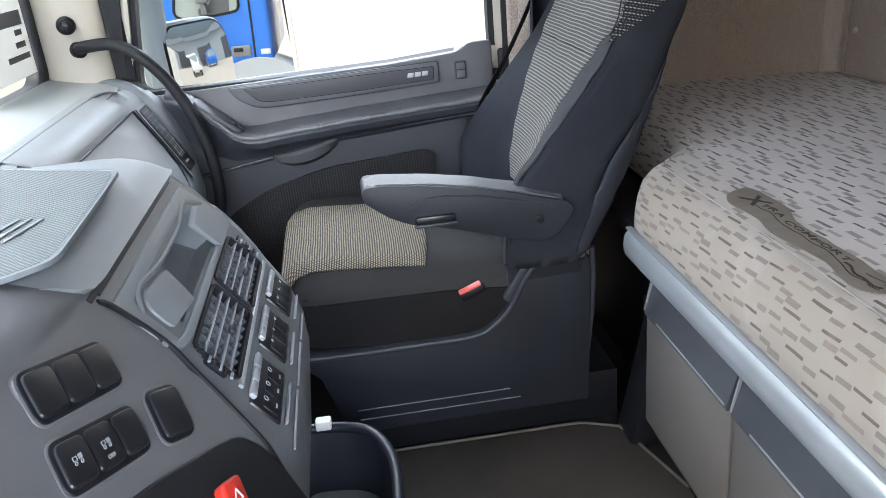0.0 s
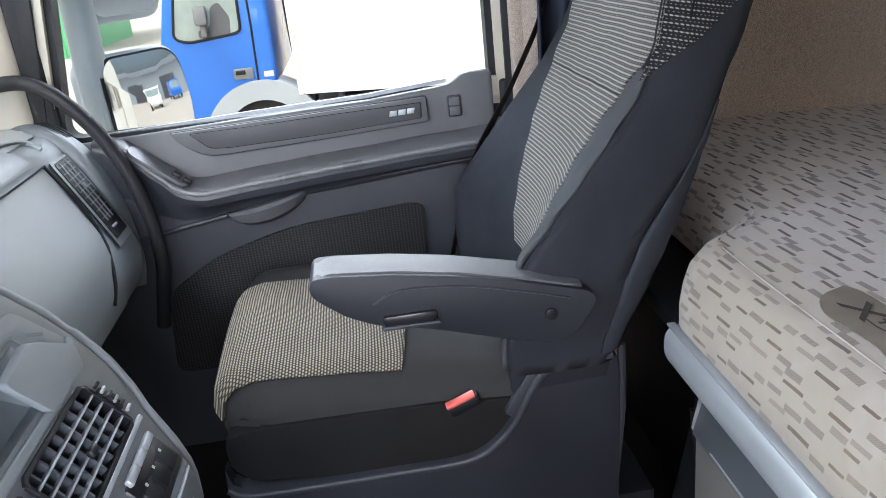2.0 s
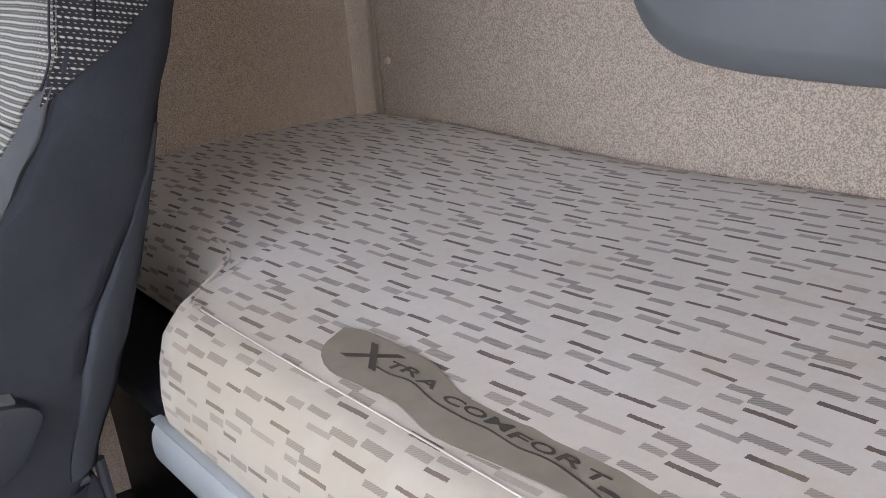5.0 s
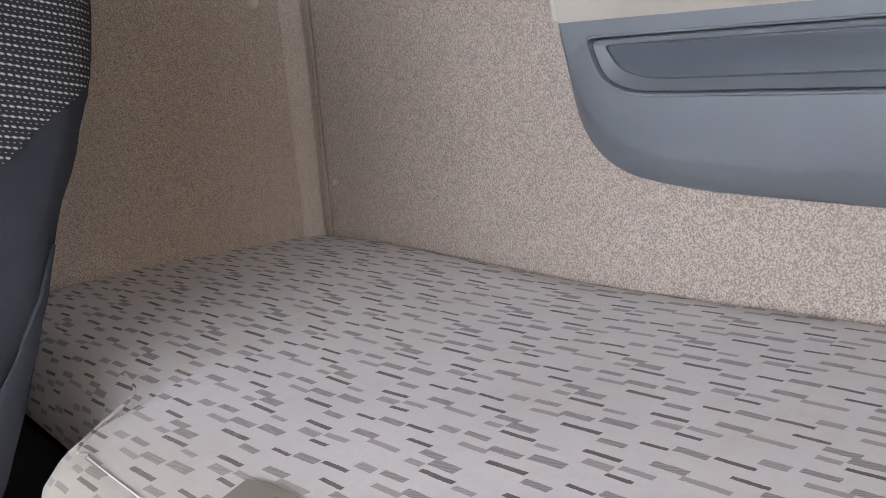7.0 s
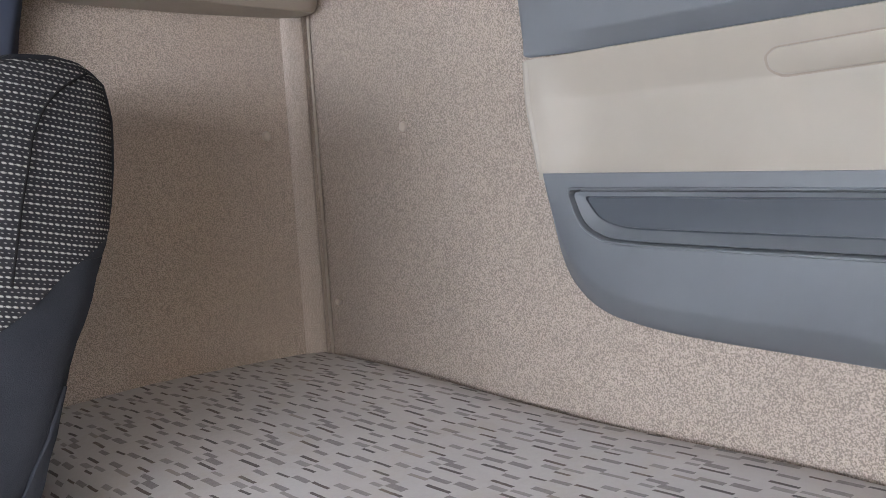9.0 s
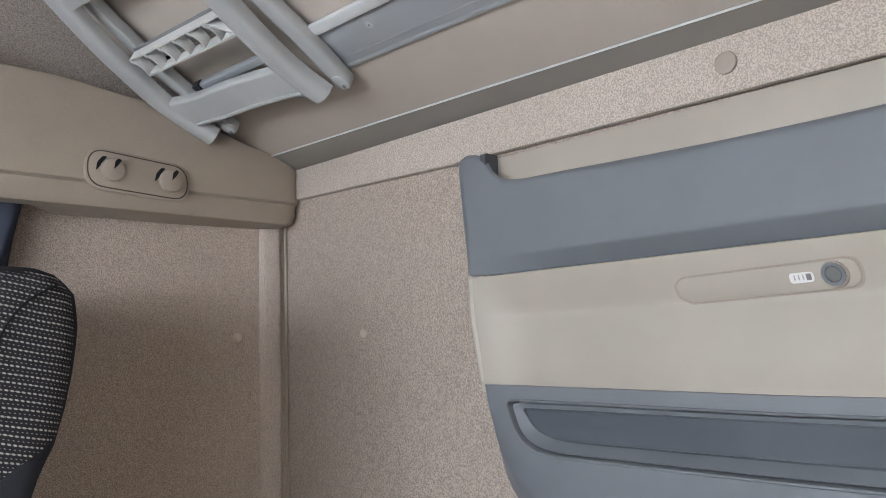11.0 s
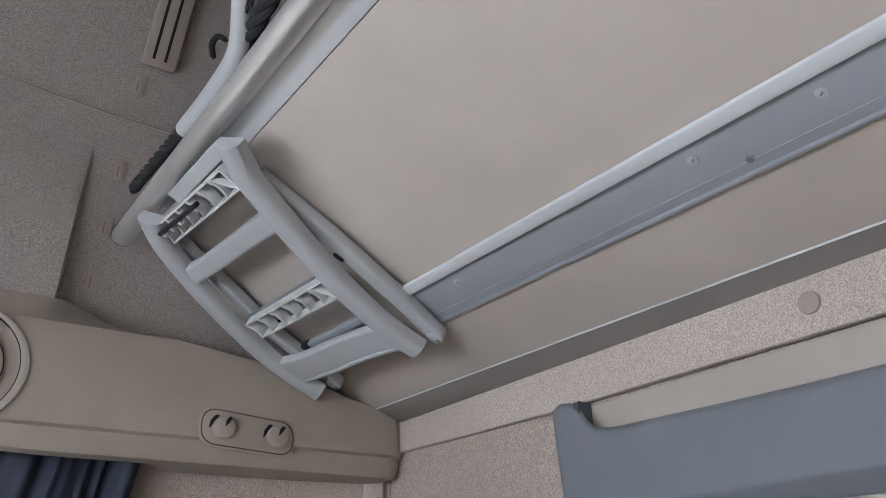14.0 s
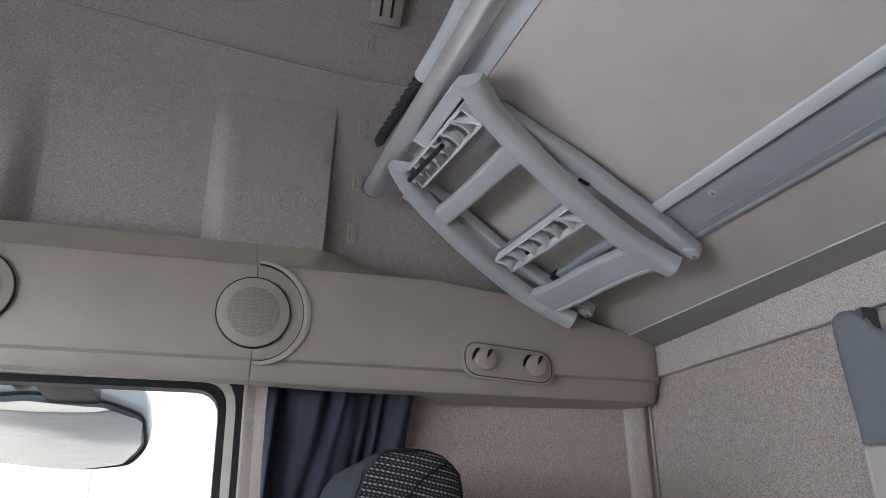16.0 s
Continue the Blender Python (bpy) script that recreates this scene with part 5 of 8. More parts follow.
def side_patch(z0, z1, a_fun, b_fun, lift, n=24, m=10):
    """A panel on the inner flank of the backrest, between two depths from its front to its rear (0 to 1)."""
    def at(z, k):
        ring = back_ring(z, lift)
        inner = [p for p in ring if p[1] < (back_at(z)[3] + back_at(z)[4]) / 2 - 0.86 * (back_at(z)[4] - back_at(z)[3]) / 2]
        lo, hi = a_fun(z), b_fun(z)
        c, b, r, y0, y1 = back_at(z)
        fx0, fx1 = b + 0.02, r - 0.002
        t = lo + (hi - lo) * k
        x = fx0 + (fx1 - fx0) * t
        bulge = 0.004 * math.sin(max(0.0, min(1.0, t)) * math.pi)
        corner = 0.003 * max(0.0, (0.25 - t) / 0.25) ** 2 + 0.013 * max(0.0, (t - 0.8) / 0.2) ** 2
        return (x, y0 - lift - bulge + corner, z)
    return grid_sheet(at, lin(z0, z1, n), lin(0.0, 1.0, m))


part("side_panel", thicken(side_patch(0.43, 0.90, lambda z: 0.0, lambda z: interp(z, [(0.43, 0.95), (0.62, 0.72), (0.76, 1.0)]), 0.003), 0.005, (0, -1, 0)), SEAT_DARK, seat, "", 60)
part("rear_side_panel", thicken(side_patch(0.45, 0.78, lambda z: interp(z, [(0.45, 0.80), (0.62, 0.76), (0.78, 0.98)]), lambda z: 1.0, 0.006, 16, 6), 0.006, (0, -1, 0)), SEAT_BLUE, seat, "", 60)
part("head_side", thicken(side_patch(0.815, 1.110, lambda z: -0.16, lambda z: interp(z, [(0.815, -0.155), (0.83, 0.0), (0.875, 0.5), (0.925, 1.0)]), 0.0045, 46, 14), 0.005, (0, -1, 0)), SIDE_WEAVE, seat, "woven panel on the headrest flank", 60)
part("stitching", sweep([(back_at(z)[1] - 0.003, back_at(z)[3] - 0.004, z) for z in lin(0.83, 1.085, 26)], circle(0.0012, 6), up=(1, 0, 0)), SEAT_DARK, seat)
head_seam = [(0.274, 0.885), (0.287, 0.925), (0.298, 0.960), (0.309, 0.991), (0.315, 1.009), (0.322, 1.029), (0.337, 1.056), (0.354, 1.074), (0.374, 1.087), (0.388, 1.094)]
part("head_seam", sweep(curve_pts([(x, back_at(z)[3] - 0.0112, z) for x, z in head_seam], 5), circle(0.0014, 8), up=(0, 1, 0)), SEAT_BLACK, seat, "dark seam of the headrest cover")
part("bolster_strip", thicken(back_patch(0.44, 0.832, lambda z: (-0.995, -interp(z, [(0.44, 0.60), (0.50, 0.50), (0.56, 0.54), (0.62, 0.65), (0.70, 0.76), (0.76, 0.835), (0.81, 0.915), (0.832, 0.96)])), 0.006, 40, 12), 0.006, (-1, -0.3, 0)), STRIP_CLOTH, seat, "slate-grey edge of the backrest bolster", 60)

# cushion
def cushion_ring(y, shrink=0.0):
    s = (y - 1.645) / 0.225
    crown = 0.016 * (1 - s * s)
    e = max(0.0, abs(s) - 0.82) / 0.18
    dz = -0.022 * e ** 2.2
    dx = 0.03 * e ** 2.2
    top = [(-0.404 + dx, 0.375), (-0.408 + dx, 0.41), (-0.400 + dx, 0.437), (-0.383 + dx, 0.455), (-0.355, 0.463), (-0.30, 0.462), (-0.22, 0.456), (-0.13, 0.447), (-0.05, 0.437), (0.03, 0.425), (0.10, 0.42)]
    out = [(x, y, z + (crown + dz if z > 0.43 else 0)) for x, z in top]
    out += [(0.10, y, 0.31), (-0.10, y, 0.305), (-0.30, y, 0.322), (-0.375 + dx, y, 0.335)]
    return out


part("cushion", loft([cushion_ring(y) for y in [1.405, 1.41, 1.418, 1.43, 1.45, 1.49, 1.54, 1.6, 1.66, 1.72, 1.77, 1.81, 1.84, 1.86, 1.872, 1.88, 1.885]]), SEAT_GREY, seat, "dark grey seat cushion", 60)
side_prof = [(-0.396, 0.345), (-0.398, 0.385), (-0.385, 0.397), (-0.35, 0.402), (-0.2, 0.400), (-0.10, 0.398), (-0.02, 0.392), (0.05, 0.385), (0.05, 0.31), (-0.2, 0.30), (-0.37, 0.318)]
part("cushion_side", prism(rounded(side_prof, 0.01, 2), "y", 1.3985, 1.89, 0.007, 3), SEAT_BLACK, seat)


def cushion_insert(k, y):
    s = (y - 1.645) / 0.225
    edge = abs(s) / 0.88
    x1 = -0.122 - 0.012 * edge ** 4
    prof = [(-0.413, 0.408), (-0.4055, 0.4385), (-0.387, 0.4575), (-0.355, 0.4655), (-0.30, 0.463), (-0.22, 0.457), (-0.13, 0.448)]
    e = max(0.0, abs(s) - 0.82) / 0.18
    x0 = -0.413
    x = x0 + (x1 - x0) * k
    z = interp(x, prof) if x > -0.383 else interp(x, prof)
    return (x - 0.002 + 0.03 * e ** 2.2 * (1 - k), y, z + 0.016 * (1 - s * s) - 0.022 * e ** 2.2 + 0.0025)


part("cushion_insert", thicken(grid_sheet(cushion_insert, [0, 0.01, 0.025, 0.045, 0.07, 0.1, 0.14, 0.2, 0.3, 0.4, 0.5, 0.6, 0.7, 0.8, 0.9, 0.96, 1.0], lin(1.432, 1.740, 26)), 0.005, (-0.5, 0, 0.85)), CUSHION_WEAVE, seat, "woven seat insert with pale stripes", 60)
# skirt: black shell round cushion and backrest foot
skirt = [(-0.405, 0.345), (-0.398, 0.318), (-0.37, 0.30), (-0.17, 0.298), (-0.065, 0.298), (-0.02, 0.316), (0.012, 0.352), (0.036, 0.398), (0.055, 0.428), (0.08, 0.436), (0.14, 0.44), (0.165, 0.435), (0.17, 0.40), (0.16, 0.12), (-0.32, 0.12), (-0.36, 0.25), (-0.408, 0.30)]
part("skirt", prism(skirt, "y", 1.395, 1.425, 0.006, 3), SKIRT, seat, "black plastic seat skirt")
part("skirt", prism(skirt, "y", 1.875, 1.90, 0.006, 3), BLACK, seat)
part("skirt_rim", sweep(curve_pts([(-0.402, 1.406, 0.314), (-0.385, 1.403, 0.304), (-0.34, 1.402, 0.300), (-0.17, 1.402, 0.30), (-0.065, 1.402, 0.302), (-0.02, 1.402, 0.322), (0.012, 1.402, 0.358), (0.036, 1.402, 0.402), (0.058, 1.402, 0.431), (0.10, 1.402, 0.440), (0.155, 1.404, 0.440)], 4), rounded([(-0.018, -0.006), (0.018, -0.006), (0.018, 0.005), (-0.018, 0.008)], 0.005)), DOOR_DARK, seat, "grey rounded skirt rim")
part("recliner_cover", prism(rounded([(0.012, 0.36), (0.05, 0.425), (0.033, 0.432), (-0.004, 0.372)], 0.006), "y", 1.388, 1.40, 0.003), DOOR_DARK, seat)
part("base_box", box(-0.30, 0.14, 1.43, 1.87, 0.10, 0.31, 0.01), BLACK, seat)
part("plinth", box(-0.325, 0.24, 1.452, 1.88, FLOOR_Z, 0.145, 0.006), BLACK, seat, "black mounting plinth")
part("plinth_rail", box(-0.300, 0.0, 1.3925, 1.397, 0.1722, 0.1738, 0.0005), GREY_BIN, seat)
part("plinth_rail", box(-0.298, 0.02, 1.3925, 1.397, 0.1505, 0.1520, 0.0005), GREY_BIN, seat)
part("back_strip", tube(curve_pts([(0.172, 1.40, 0.45), (0.172, 1.402, 0.35), (0.160, 1.405, 0.22)], 4), 0.006, 8, up=(1, 0, 0)), DOOR_DARK, seat)
# buckle
buckle = part("belt_buckle", placed(box(-0.024, 0.024, -0.008, 0.010, -0.008, 0.010, 0.004), frame_matrix((-0.058, 1.400, 0.390), (0.93, 0, 0.36), (0, 1, 0))), BLACK, seat, "black belt buckle")
part("release_button", placed(box(-0.022, 0.022, -0.007, 0.007, 0.0, 0.0045, 0.002), frame_matrix((-0.064, 1.394, 0.400), (0.93, 0, 0.36), (0, 0.9, 0.2))), RED_PALE, buckle, "red release button")
# armrest
arm_prof = [(-0.236, 0.630), (-0.242, 0.618), (-0.238, 0.604), (-0.20, 0.573), (-0.165, 0.556), (-0.09, 0.538), (0.0, 0.510), (0.075, 0.492), (0.10, 0.506), (0.128, 0.548), (0.116, 0.562), (0.016, 0.591), (-0.06, 0.609), (-0.135, 0.622), (-0.21, 0.630)]
arm = part("armrest", prism(rounded([Vector(p) for p in arm_prof], 0.008, 2), "y", 1.352, 1.43, 0.009, 3), ARM_PLASTIC, seat, "folded-down black armrest")
part("arm_top", thicken(grid_sheet(lambda x, y: (x, y, interp(x, [(-0.237, 0.628), (-0.21, 0.632), (-0.135, 0.6245), (-0.06, 0.6115), (0.016, 0.5935), (0.11, 0.568)]) + 0.002 - 40 * (y - 1.39) ** 2 * 0.06), lin(-0.234, 0.108, 16), lin(1.360, 1.422, 6)), 0.006, (0, 0, 1)), DOOR_GREY, arm, "worn grey top pad")
part("slot_handle", box(-0.155, -0.085, 1.346, 1.356, 0.553, 0.568, 0.004), BLACK_GLOSS, arm, "black tilt handle")
part("slot_lip", box(-0.157, -0.083, 1.3435, 1.354, 0.549, 0.5545, 0.002), DOOR_DARK, arm)
part("pivot_cap", cyl((0.063, 1.350, 0.537), (0, 1, 0), 0.0085, 0.0042, 20, 0.0015), BLACK_GLOSS, arm)
part("arm_crease", sweep(curve_pts([(-0.165, 1.3515, 0.585), (-0.13, 1.3515, 0.600), (-0.05, 1.3515, 0.594), (0.03, 1.3515, 0.574), (0.09, 1.3515, 0.556)], 5), circle(0.0015, 6), up=(0, 1, 0)), DOOR_DARK, arm)
part("arm_bracket", box(0.06, 0.118, 1.372, 1.41, 0.50, 0.55, 0.012, 3), BLACK, seat)

# seat belt on the far side
belt = thing("seat_belt", (0.05, 1.94, 0.4), "black seat belt hanging beside the pillar", "seat belt")
part("strap", sweep(curve_pts([(0.238, 1.935, 0.925), (0.229, 1.93, 0.90), (0.205, 1.93, 0.854), (0.181, 1.93, 0.806), (0.138, 1.93, 0.729), (0.104, 1.93, 0.676), (0.063, 1.928, 0.612), (0.031, 1.926, 0.536), (0.010, 1.925, 0.460), (-0.012, 1.925, 0.382)], 6), [(-0.021, -0.0006), (0.021, -0.0006), (0.021, 0.0006), (-0.021, 0.0006)], up=(0.93, -0.38, 0.10)), WEBBING, belt)
part("strap_end", sweep(curve_pts([(0.238, 1.935, 0.925), (0.245, 1.945, 1.02), (0.238, 1.955, 1.15)], 5), [(-0.021, -0.0006), (0.021, -0.0006), (0.021, 0.0006), (-0.021, 0.0006)], up=(0.93, -0.38, 0.10)), WEBBING, belt)
part("anchor", box(-0.045, 0.000, 1.912, 1.935, 0.352, 0.384, 0.006), BLACK, belt, "black plastic belt anchor")
part("guide", box(0.222, 0.25, 1.94, 1.965, 1.14, 1.18, 0.006), BLACK, belt)

# curtain, drawn back behind the pillar
def curtain_sheet():
    def at(u, z):
        k = (1.25 - z)
        x = 0.195 + 0.255 * u - 0.13 * k * u - 0.02 * k
        fold = math.sin(u * 23 + 4.6 * math.sin(u * 4.1 + 0.9) + 9.0 * k * (0.2 + u * u)) * (0.016 + 0.036 * k) * (0.65 + 0.5 * math.sin(u * 8.0 + 1.3)) + 0.010 * math.sin(u * 51 + 2.5 * math.sin(u * 9) + 21 * k) * (0.5 + 0.5 * math.sin(u * 17 + 14 * k)) + 0.005 * math.sin(u * 19 - 33 * k + 2.0 * math.sin(k * 30 + u * 12))
        y = side_y(max(0.2, x)) - 0.045 + fold
        return (x, y - 0.012 * math.sin(k * 3), z)
    return thicken(grid_sheet(at, lin(0, 1, 110), [1.275, 1.255, 1.235, 1.22, 1.2, 1.175, 1.15, 1.125, 1.1, 1.07, 1.04, 1.0, 0.95, 0.9, 0.85, 0.8, 0.7, 0.6]), 0.0015, (0, -1, 0))


solo("curtain", curtain_sheet(), CURTAIN, "dark navy curtain gathered beside the door", "curtain", angle=80)

# ---- upper bunk, folded up ----
def und(x, d=0.0):
    """Height of the bunk's underside at x, and d below it."""
    return 1.354 + 0.5 * (0.884 - x) - d


NRM = Vector((-0.4472, 0, -0.8944))      # out of the underside
BUNK_Y0, BUNK_Y1 = YC - 0.985, 1.797


def on_under(x, y, d):
    return Vector((x, y, und(x))) + NRM * d


bunk = thing("upper_bunk", (0.64, YC, 1.36), "folded-up upper bunk with beige board and aluminium edges", "bunk bed")
board = part("board", prism([(0.398, und(0.398)), (0.850, und(0.850)), (0.89, und(0.850) + 0.03), (0.445, und(0.412) + 0.06)], "y", BUNK_Y0, BUNK_Y1, 0.002), BUNK_CLOTH, bunk, "beige bunk board")
for v in board.data.vertices:      # front corner drawn in behind the ladder
    if v.co.y > 1.5 and v.co.x < 0.5:
        v.co.y -= 0.05
part("rear_edge", prism([(0.8505, und(0.850) - 0.0005), (0.9045, 1.350), (0.9045, 1.41), (0.87, 1.40)], "y", BUNK_Y0, BUNK_Y1 + 0.012, 0.001), BUNK_EDGE, bunk, "brown-grey rear edge")
part("edge_bead", tube([(0.850, BUNK_Y0, und(0.850) - 0.001), (0.850, BUNK_Y1, und(0.850) - 0.001)], 0.0014, 6), ALU_PALE, bunk)
part("front_edge", prism([(0.363, und(0.363) - 0.002), (0.397, und(0.397) - 0.002), (0.42, und(0.4115) + 0.05), (0.378, und(0.363) + 0.04)], "y", BUNK_Y0, 1.60, 0.002), ALU_PALE, bunk, "pale aluminium front edge")


def along_under(x0, x1, y0, y1, d0, d1, bev=0.0):
    m = frame_matrix(on_under((x0 + x1) / 2, (y0 + y1) / 2, (d0 + d1) / 2), (0.8944, 0, -0.4472), (0, 1, 0))
    L = (x1 - x0) / 0.8944
    return placed(box(-L / 2, L / 2, -(y1 - y0) / 2, (y1 - y0) / 2, -(d1 - d0) / 2, (d1 - d0) / 2, bev), m)


channel = part("guide_rail", along_under(0.681, 0.740, BUNK_Y0, 1.395, 0.0, 0.006, 0.001), ALU_PAINT, bunk, "blue-grey aluminium rail")
part("rail_flange", along_under(0.665, 0.682, BUNK_Y0, 1.385, 0.004, 0.013, 0.0038), ALU_PALE, channel, "pale aluminium flange")
part("rail_line", along_under(0.6822, 0.6838, BUNK_Y0, 1.388, 0.004, 0.0068), RUBBER, channel)
part("rail_flange", along_under(0.738, 0.746, BUNK_Y0, 1.40, -0.002, 0.0072, 0.0036), ALU_PAINT, channel)
part("rail_groove", along_under(0.7275, 0.7283, BUNK_Y0, 1.395, 0.005, 0.0066), SILVER, channel)
for y in (1.275, 0.867, 0.725, 0.45, 0.2):
    c = on_under(0.700, y, 0.0065)
    part("screw", cyl(c, NRM, 0.0062, 0.003, 16, 0.001), SILVER, channel)
    part("screw_slot", placed(box(-0.0032, 0.0032, -0.0007, 0.0007, -0.0004, 0.0006), frame_matrix(tuple(Vector(c) + Vector(NRM) * 0.0016), (0.6, 0.8, 0), Vector(NRM).cross(Vector((0.6, 0.8, 0))))), LADDER_DARK, channel)
c = on_under(0.7255, 0.82, 0.007)
part("rivet", cyl(c, NRM, 0.004, 0.004, 12), GREY_BIN, channel)
# front tube, grab bar and safety net
TUBE_X = 0.347
tube_line = [(TUBE_X, 1.752, 1.612), (TUBE_X, 0.9, 1.612), (TUBE_X, BUNK_Y0, 1.612)]
ftube = part("front_tube", tube(tube_line, 0.0185, 22), ALU, bunk, "thick satin aluminium tube")
part("edge_seal", tube([(0.362, 1.62, und(0.362) + 0.003), (0.362, BUNK_Y0, und(0.362) + 0.003)], 0.006, 8), RUBBER, bunk, "black rubber seal")
part("end_cap", cyl((TUBE_X, 1.753, 1.612), (0, 1, 0), 0.0185, 0.006, 18, 0.002), RUBBER, ftube)
net = thing("safety_net", (0.33, 1.4, 1.63), "black net rolled behind a grey grab bar", "safety net")
part("grab_bar", tube(curve_pts([(0.333, 1.405, 1.638), (0.333, 1.28, 1.636), (0.328, 1.20, 1.642), (0.310, 1.15, 1.69), (0.305, 1.12, 1.75), (0.312, 1.05, 1.79), (0.312, 0.9, 1.80)], 8), 0.0125, 14), LADDER_GREY, net, "bent grey grab bar")


def rope(pts, r):
    """Three strands laid round one another."""
    pts = curve_pts(pts, 16)
    bms = []
    for k in range(3):
        line = []
        for i, p in enumerate(pts):
            a = i * 0.62 + k * 2.094
            line.append(p + Vector((math.cos(a), 0, math.sin(a))) * r * 0.5)
        bms.append(sweep(line, circle(r * 0.56, 7), UP))
    return join(*bms)


part("net_roll", rope([(0.337, 1.678, 1.668), (0.336, 1.62, 1.664), (0.336, 1.5, 1.655), (0.336, 1.40, 1.645)], 0.0095), NET, net)
part("net_roll", rope([(0.338, 1.40, 1.645), (0.336, 1.25, 1.645), (0.330, 1.1, 1.66), (0.325, 0.95, 1.68)], 0.011), NET, net)
part("net_fold", rope([(0.318, 1.262, 1.665), (0.311, 1.25, 1.674), (0.314, 1.238, 1.680), (0.322, 1.232, 1.674)], 0.004), NET, net)
for k in range(5):
    part("net_cord", rope([(0.318, 1.17 - 0.015 * k, 1.66), (0.308, 1.12 - 0.02 * k, 1.71 + 0.01 * k), (0.312, 1.0, 1.76 - 0.012 * k)], 0.0022), NET, net)

for ob in (*bunk.children_recursive, *net.children_recursive):
    for v in ob.data.vertices:      # the bunk hangs a little askew
        v.co.x += 0.020 * (1.75 - v.co.y)
        v.co.z -= 0.016 * (1.75 - v.co.y)

# ---- ladder folded against the bunk ----
ladder = thing("folding_ladder", (0.56, 1.5, 1.42), "grey plastic folding ladder strapped flat under the upper bunk", "ladder")
RAIL_SEC = rounded([(-0.021, -0.012), (0.021, -0.012), (0.0205, 0.006), (0.010, 0.0125), (-0.010, 0.0125), (-0.0205, 0.006)], [0.003, 0.003, 0.007, 0.006, 0.006, 0.007], 4)


def lp(x, y, d):
    return on_under(x + 0.4472 * d, y, d)


right = [(0.367, 1.292), (0.386, 1.308), (0.409, 1.329), (0.471, 1.359), (0.56, 1.396), (0.643, 1.417), (0.695, 1.421), (0.731, 1.418)]
left = [(0.348, 1.572), (0.368, 1.600), (0.397, 1.629), (0.448, 1.664), (0.524, 1.704), (0.616, 1.738), (0.671, 1.744), (0.722, 1.737)]
part("stringer", sweep(curve_pts([lp(x, y, 0.048) for x, y in right], 6), RAIL_SEC, NRM), LADDER_GREY, ladder, "grey side rail")
part("stringer", sweep(curve_pts([lp(x, y, 0.048) for x, y in left], 6), RAIL_SEC, NRM), LADDER_GREY, ladder, "grey side rail")
sec2 = rounded([(-0.016, -0.01), (0.016, -0.01), (0.016, 0.01), (-0.016, 0.01)], 0.006, 3)
sec3 = rounded([(-0.012, -0.01), (0.012, -0.01), (0.012, 0.01), (-0.012, 0.01)], 0.004, 3)
part("inner_stringer", sweep(curve_pts([lp(x, y, 0.018) for x, y in [(0.43, 1.352), (0.501, 1.357), (0.557, 1.361), (0.62, 1.371), (0.685, 1.380), (0.748, 1.394)]], 6), sec2, NRM), LADDER_GREY, ladder)
part("inner_stringer", sweep(curve_pts([lp(x, y, 0.018) for x, y in [(0.40, 1.628), (0.457, 1.645), (0.504, 1.663), (0.567, 1.686), (0.629, 1.703), (0.69, 1.712), (0.742, 1.714)]], 6), sec3, NRM), LADDER_GREY, ladder)


def rung(pts, w, d, t=0.016, flare=0.0):
    """A flat bar through points of the underside, wider towards its ends by the flare."""
    pts = curve_pts([lp(x, y, d) for x, y in pts], 6) if len(pts) > 2 else [lp(*pts[0], d).lerp(lp(*pts[1], d), k) for k in lin(0, 1, 13)]
    s = rounded([(-w / 2, -t / 2), (w / 2, -t / 2), (w / 2, t / 2), (-w / 2, t / 2)], t * 0.3, 3)
    n = len(pts) - 1
    return sweep(pts, s, NRM, True, [1 + flare * abs(2 * k / n - 1) ** 4 for k in range(n + 1)])


part("rung", rung([(0.441, 1.660), (0.450, 1.581), (0.457, 1.485), (0.466, 1.366)], 0.033, 0.046, 0.018, 0.18), LADDER_GREY, ladder)
part("rung", rung([(0.662, 1.735), (0.672, 1.66), (0.677, 1.58), (0.685, 1.50), (0.697, 1.428)], 0.056, 0.044, 0.018, 0.10), LADDER_GREY, ladder)
part("rung_lip", rung([(0.684, 1.72), (0.692, 1.63), (0.698, 1.53), (0.710, 1.42)], 0.007, 0.053, 0.006), LADDER_GREY, ladder)


def tread(x0, y0, x1, y1, w, d, cells):
    """An open step: two edges with curved webs between them."""
    a, b = lp(x0, y0, d), lp(x1, y1, d)
    run = (b - a)
    dirn = run.normalized()
    side = dirn.cross(NRM).normalized()
    bms = []
    flat = [(-0.0016, -0.009), (0.0016, -0.009), (0.0016, 0.009), (-0.0016, 0.009)]
    for s in (-1, 1):
        bms.append(sweep([a + side * s * w / 2 + run * k for k in (0, 0.5, 1)], flat, NRM))
    for i in range(cells + 1):
        p = a + run * (i / cells)
        bow = dirn * (0.007 if i < cells else 0.0)
        pts = [p + side * w * (t - 0.5) + bow * math.sin(t * math.pi) for t in lin(0, 1, 7)]
        bms.append(sweep(pts, flat, NRM))
        if i < cells:
            bms.append(cyl(p + side * (-w * 0.36) + dirn * 0.002 + NRM * 0.004, NRM, 0.0035, 0.010, 8))
    i = cells - 1
    pts = [a + run * ((i + 0.1) / cells) + side * w * -0.5, a + run * ((i + 0.95) / cells) + side * w * 0.5]
    bms.append(sweep(pts, flat, NRM))
    return join(*bms)


part("step", tread(0.380, 1.585, 0.397, 1.352, 0.036, 0.042, 6), LADDER_LIGHT, ladder, "ribbed open step")
part("step", tread(0.571, 1.680, 0.586, 1.425, 0.036, 0.042, 6), LADDER_LIGHT, ladder, "ribbed open step")
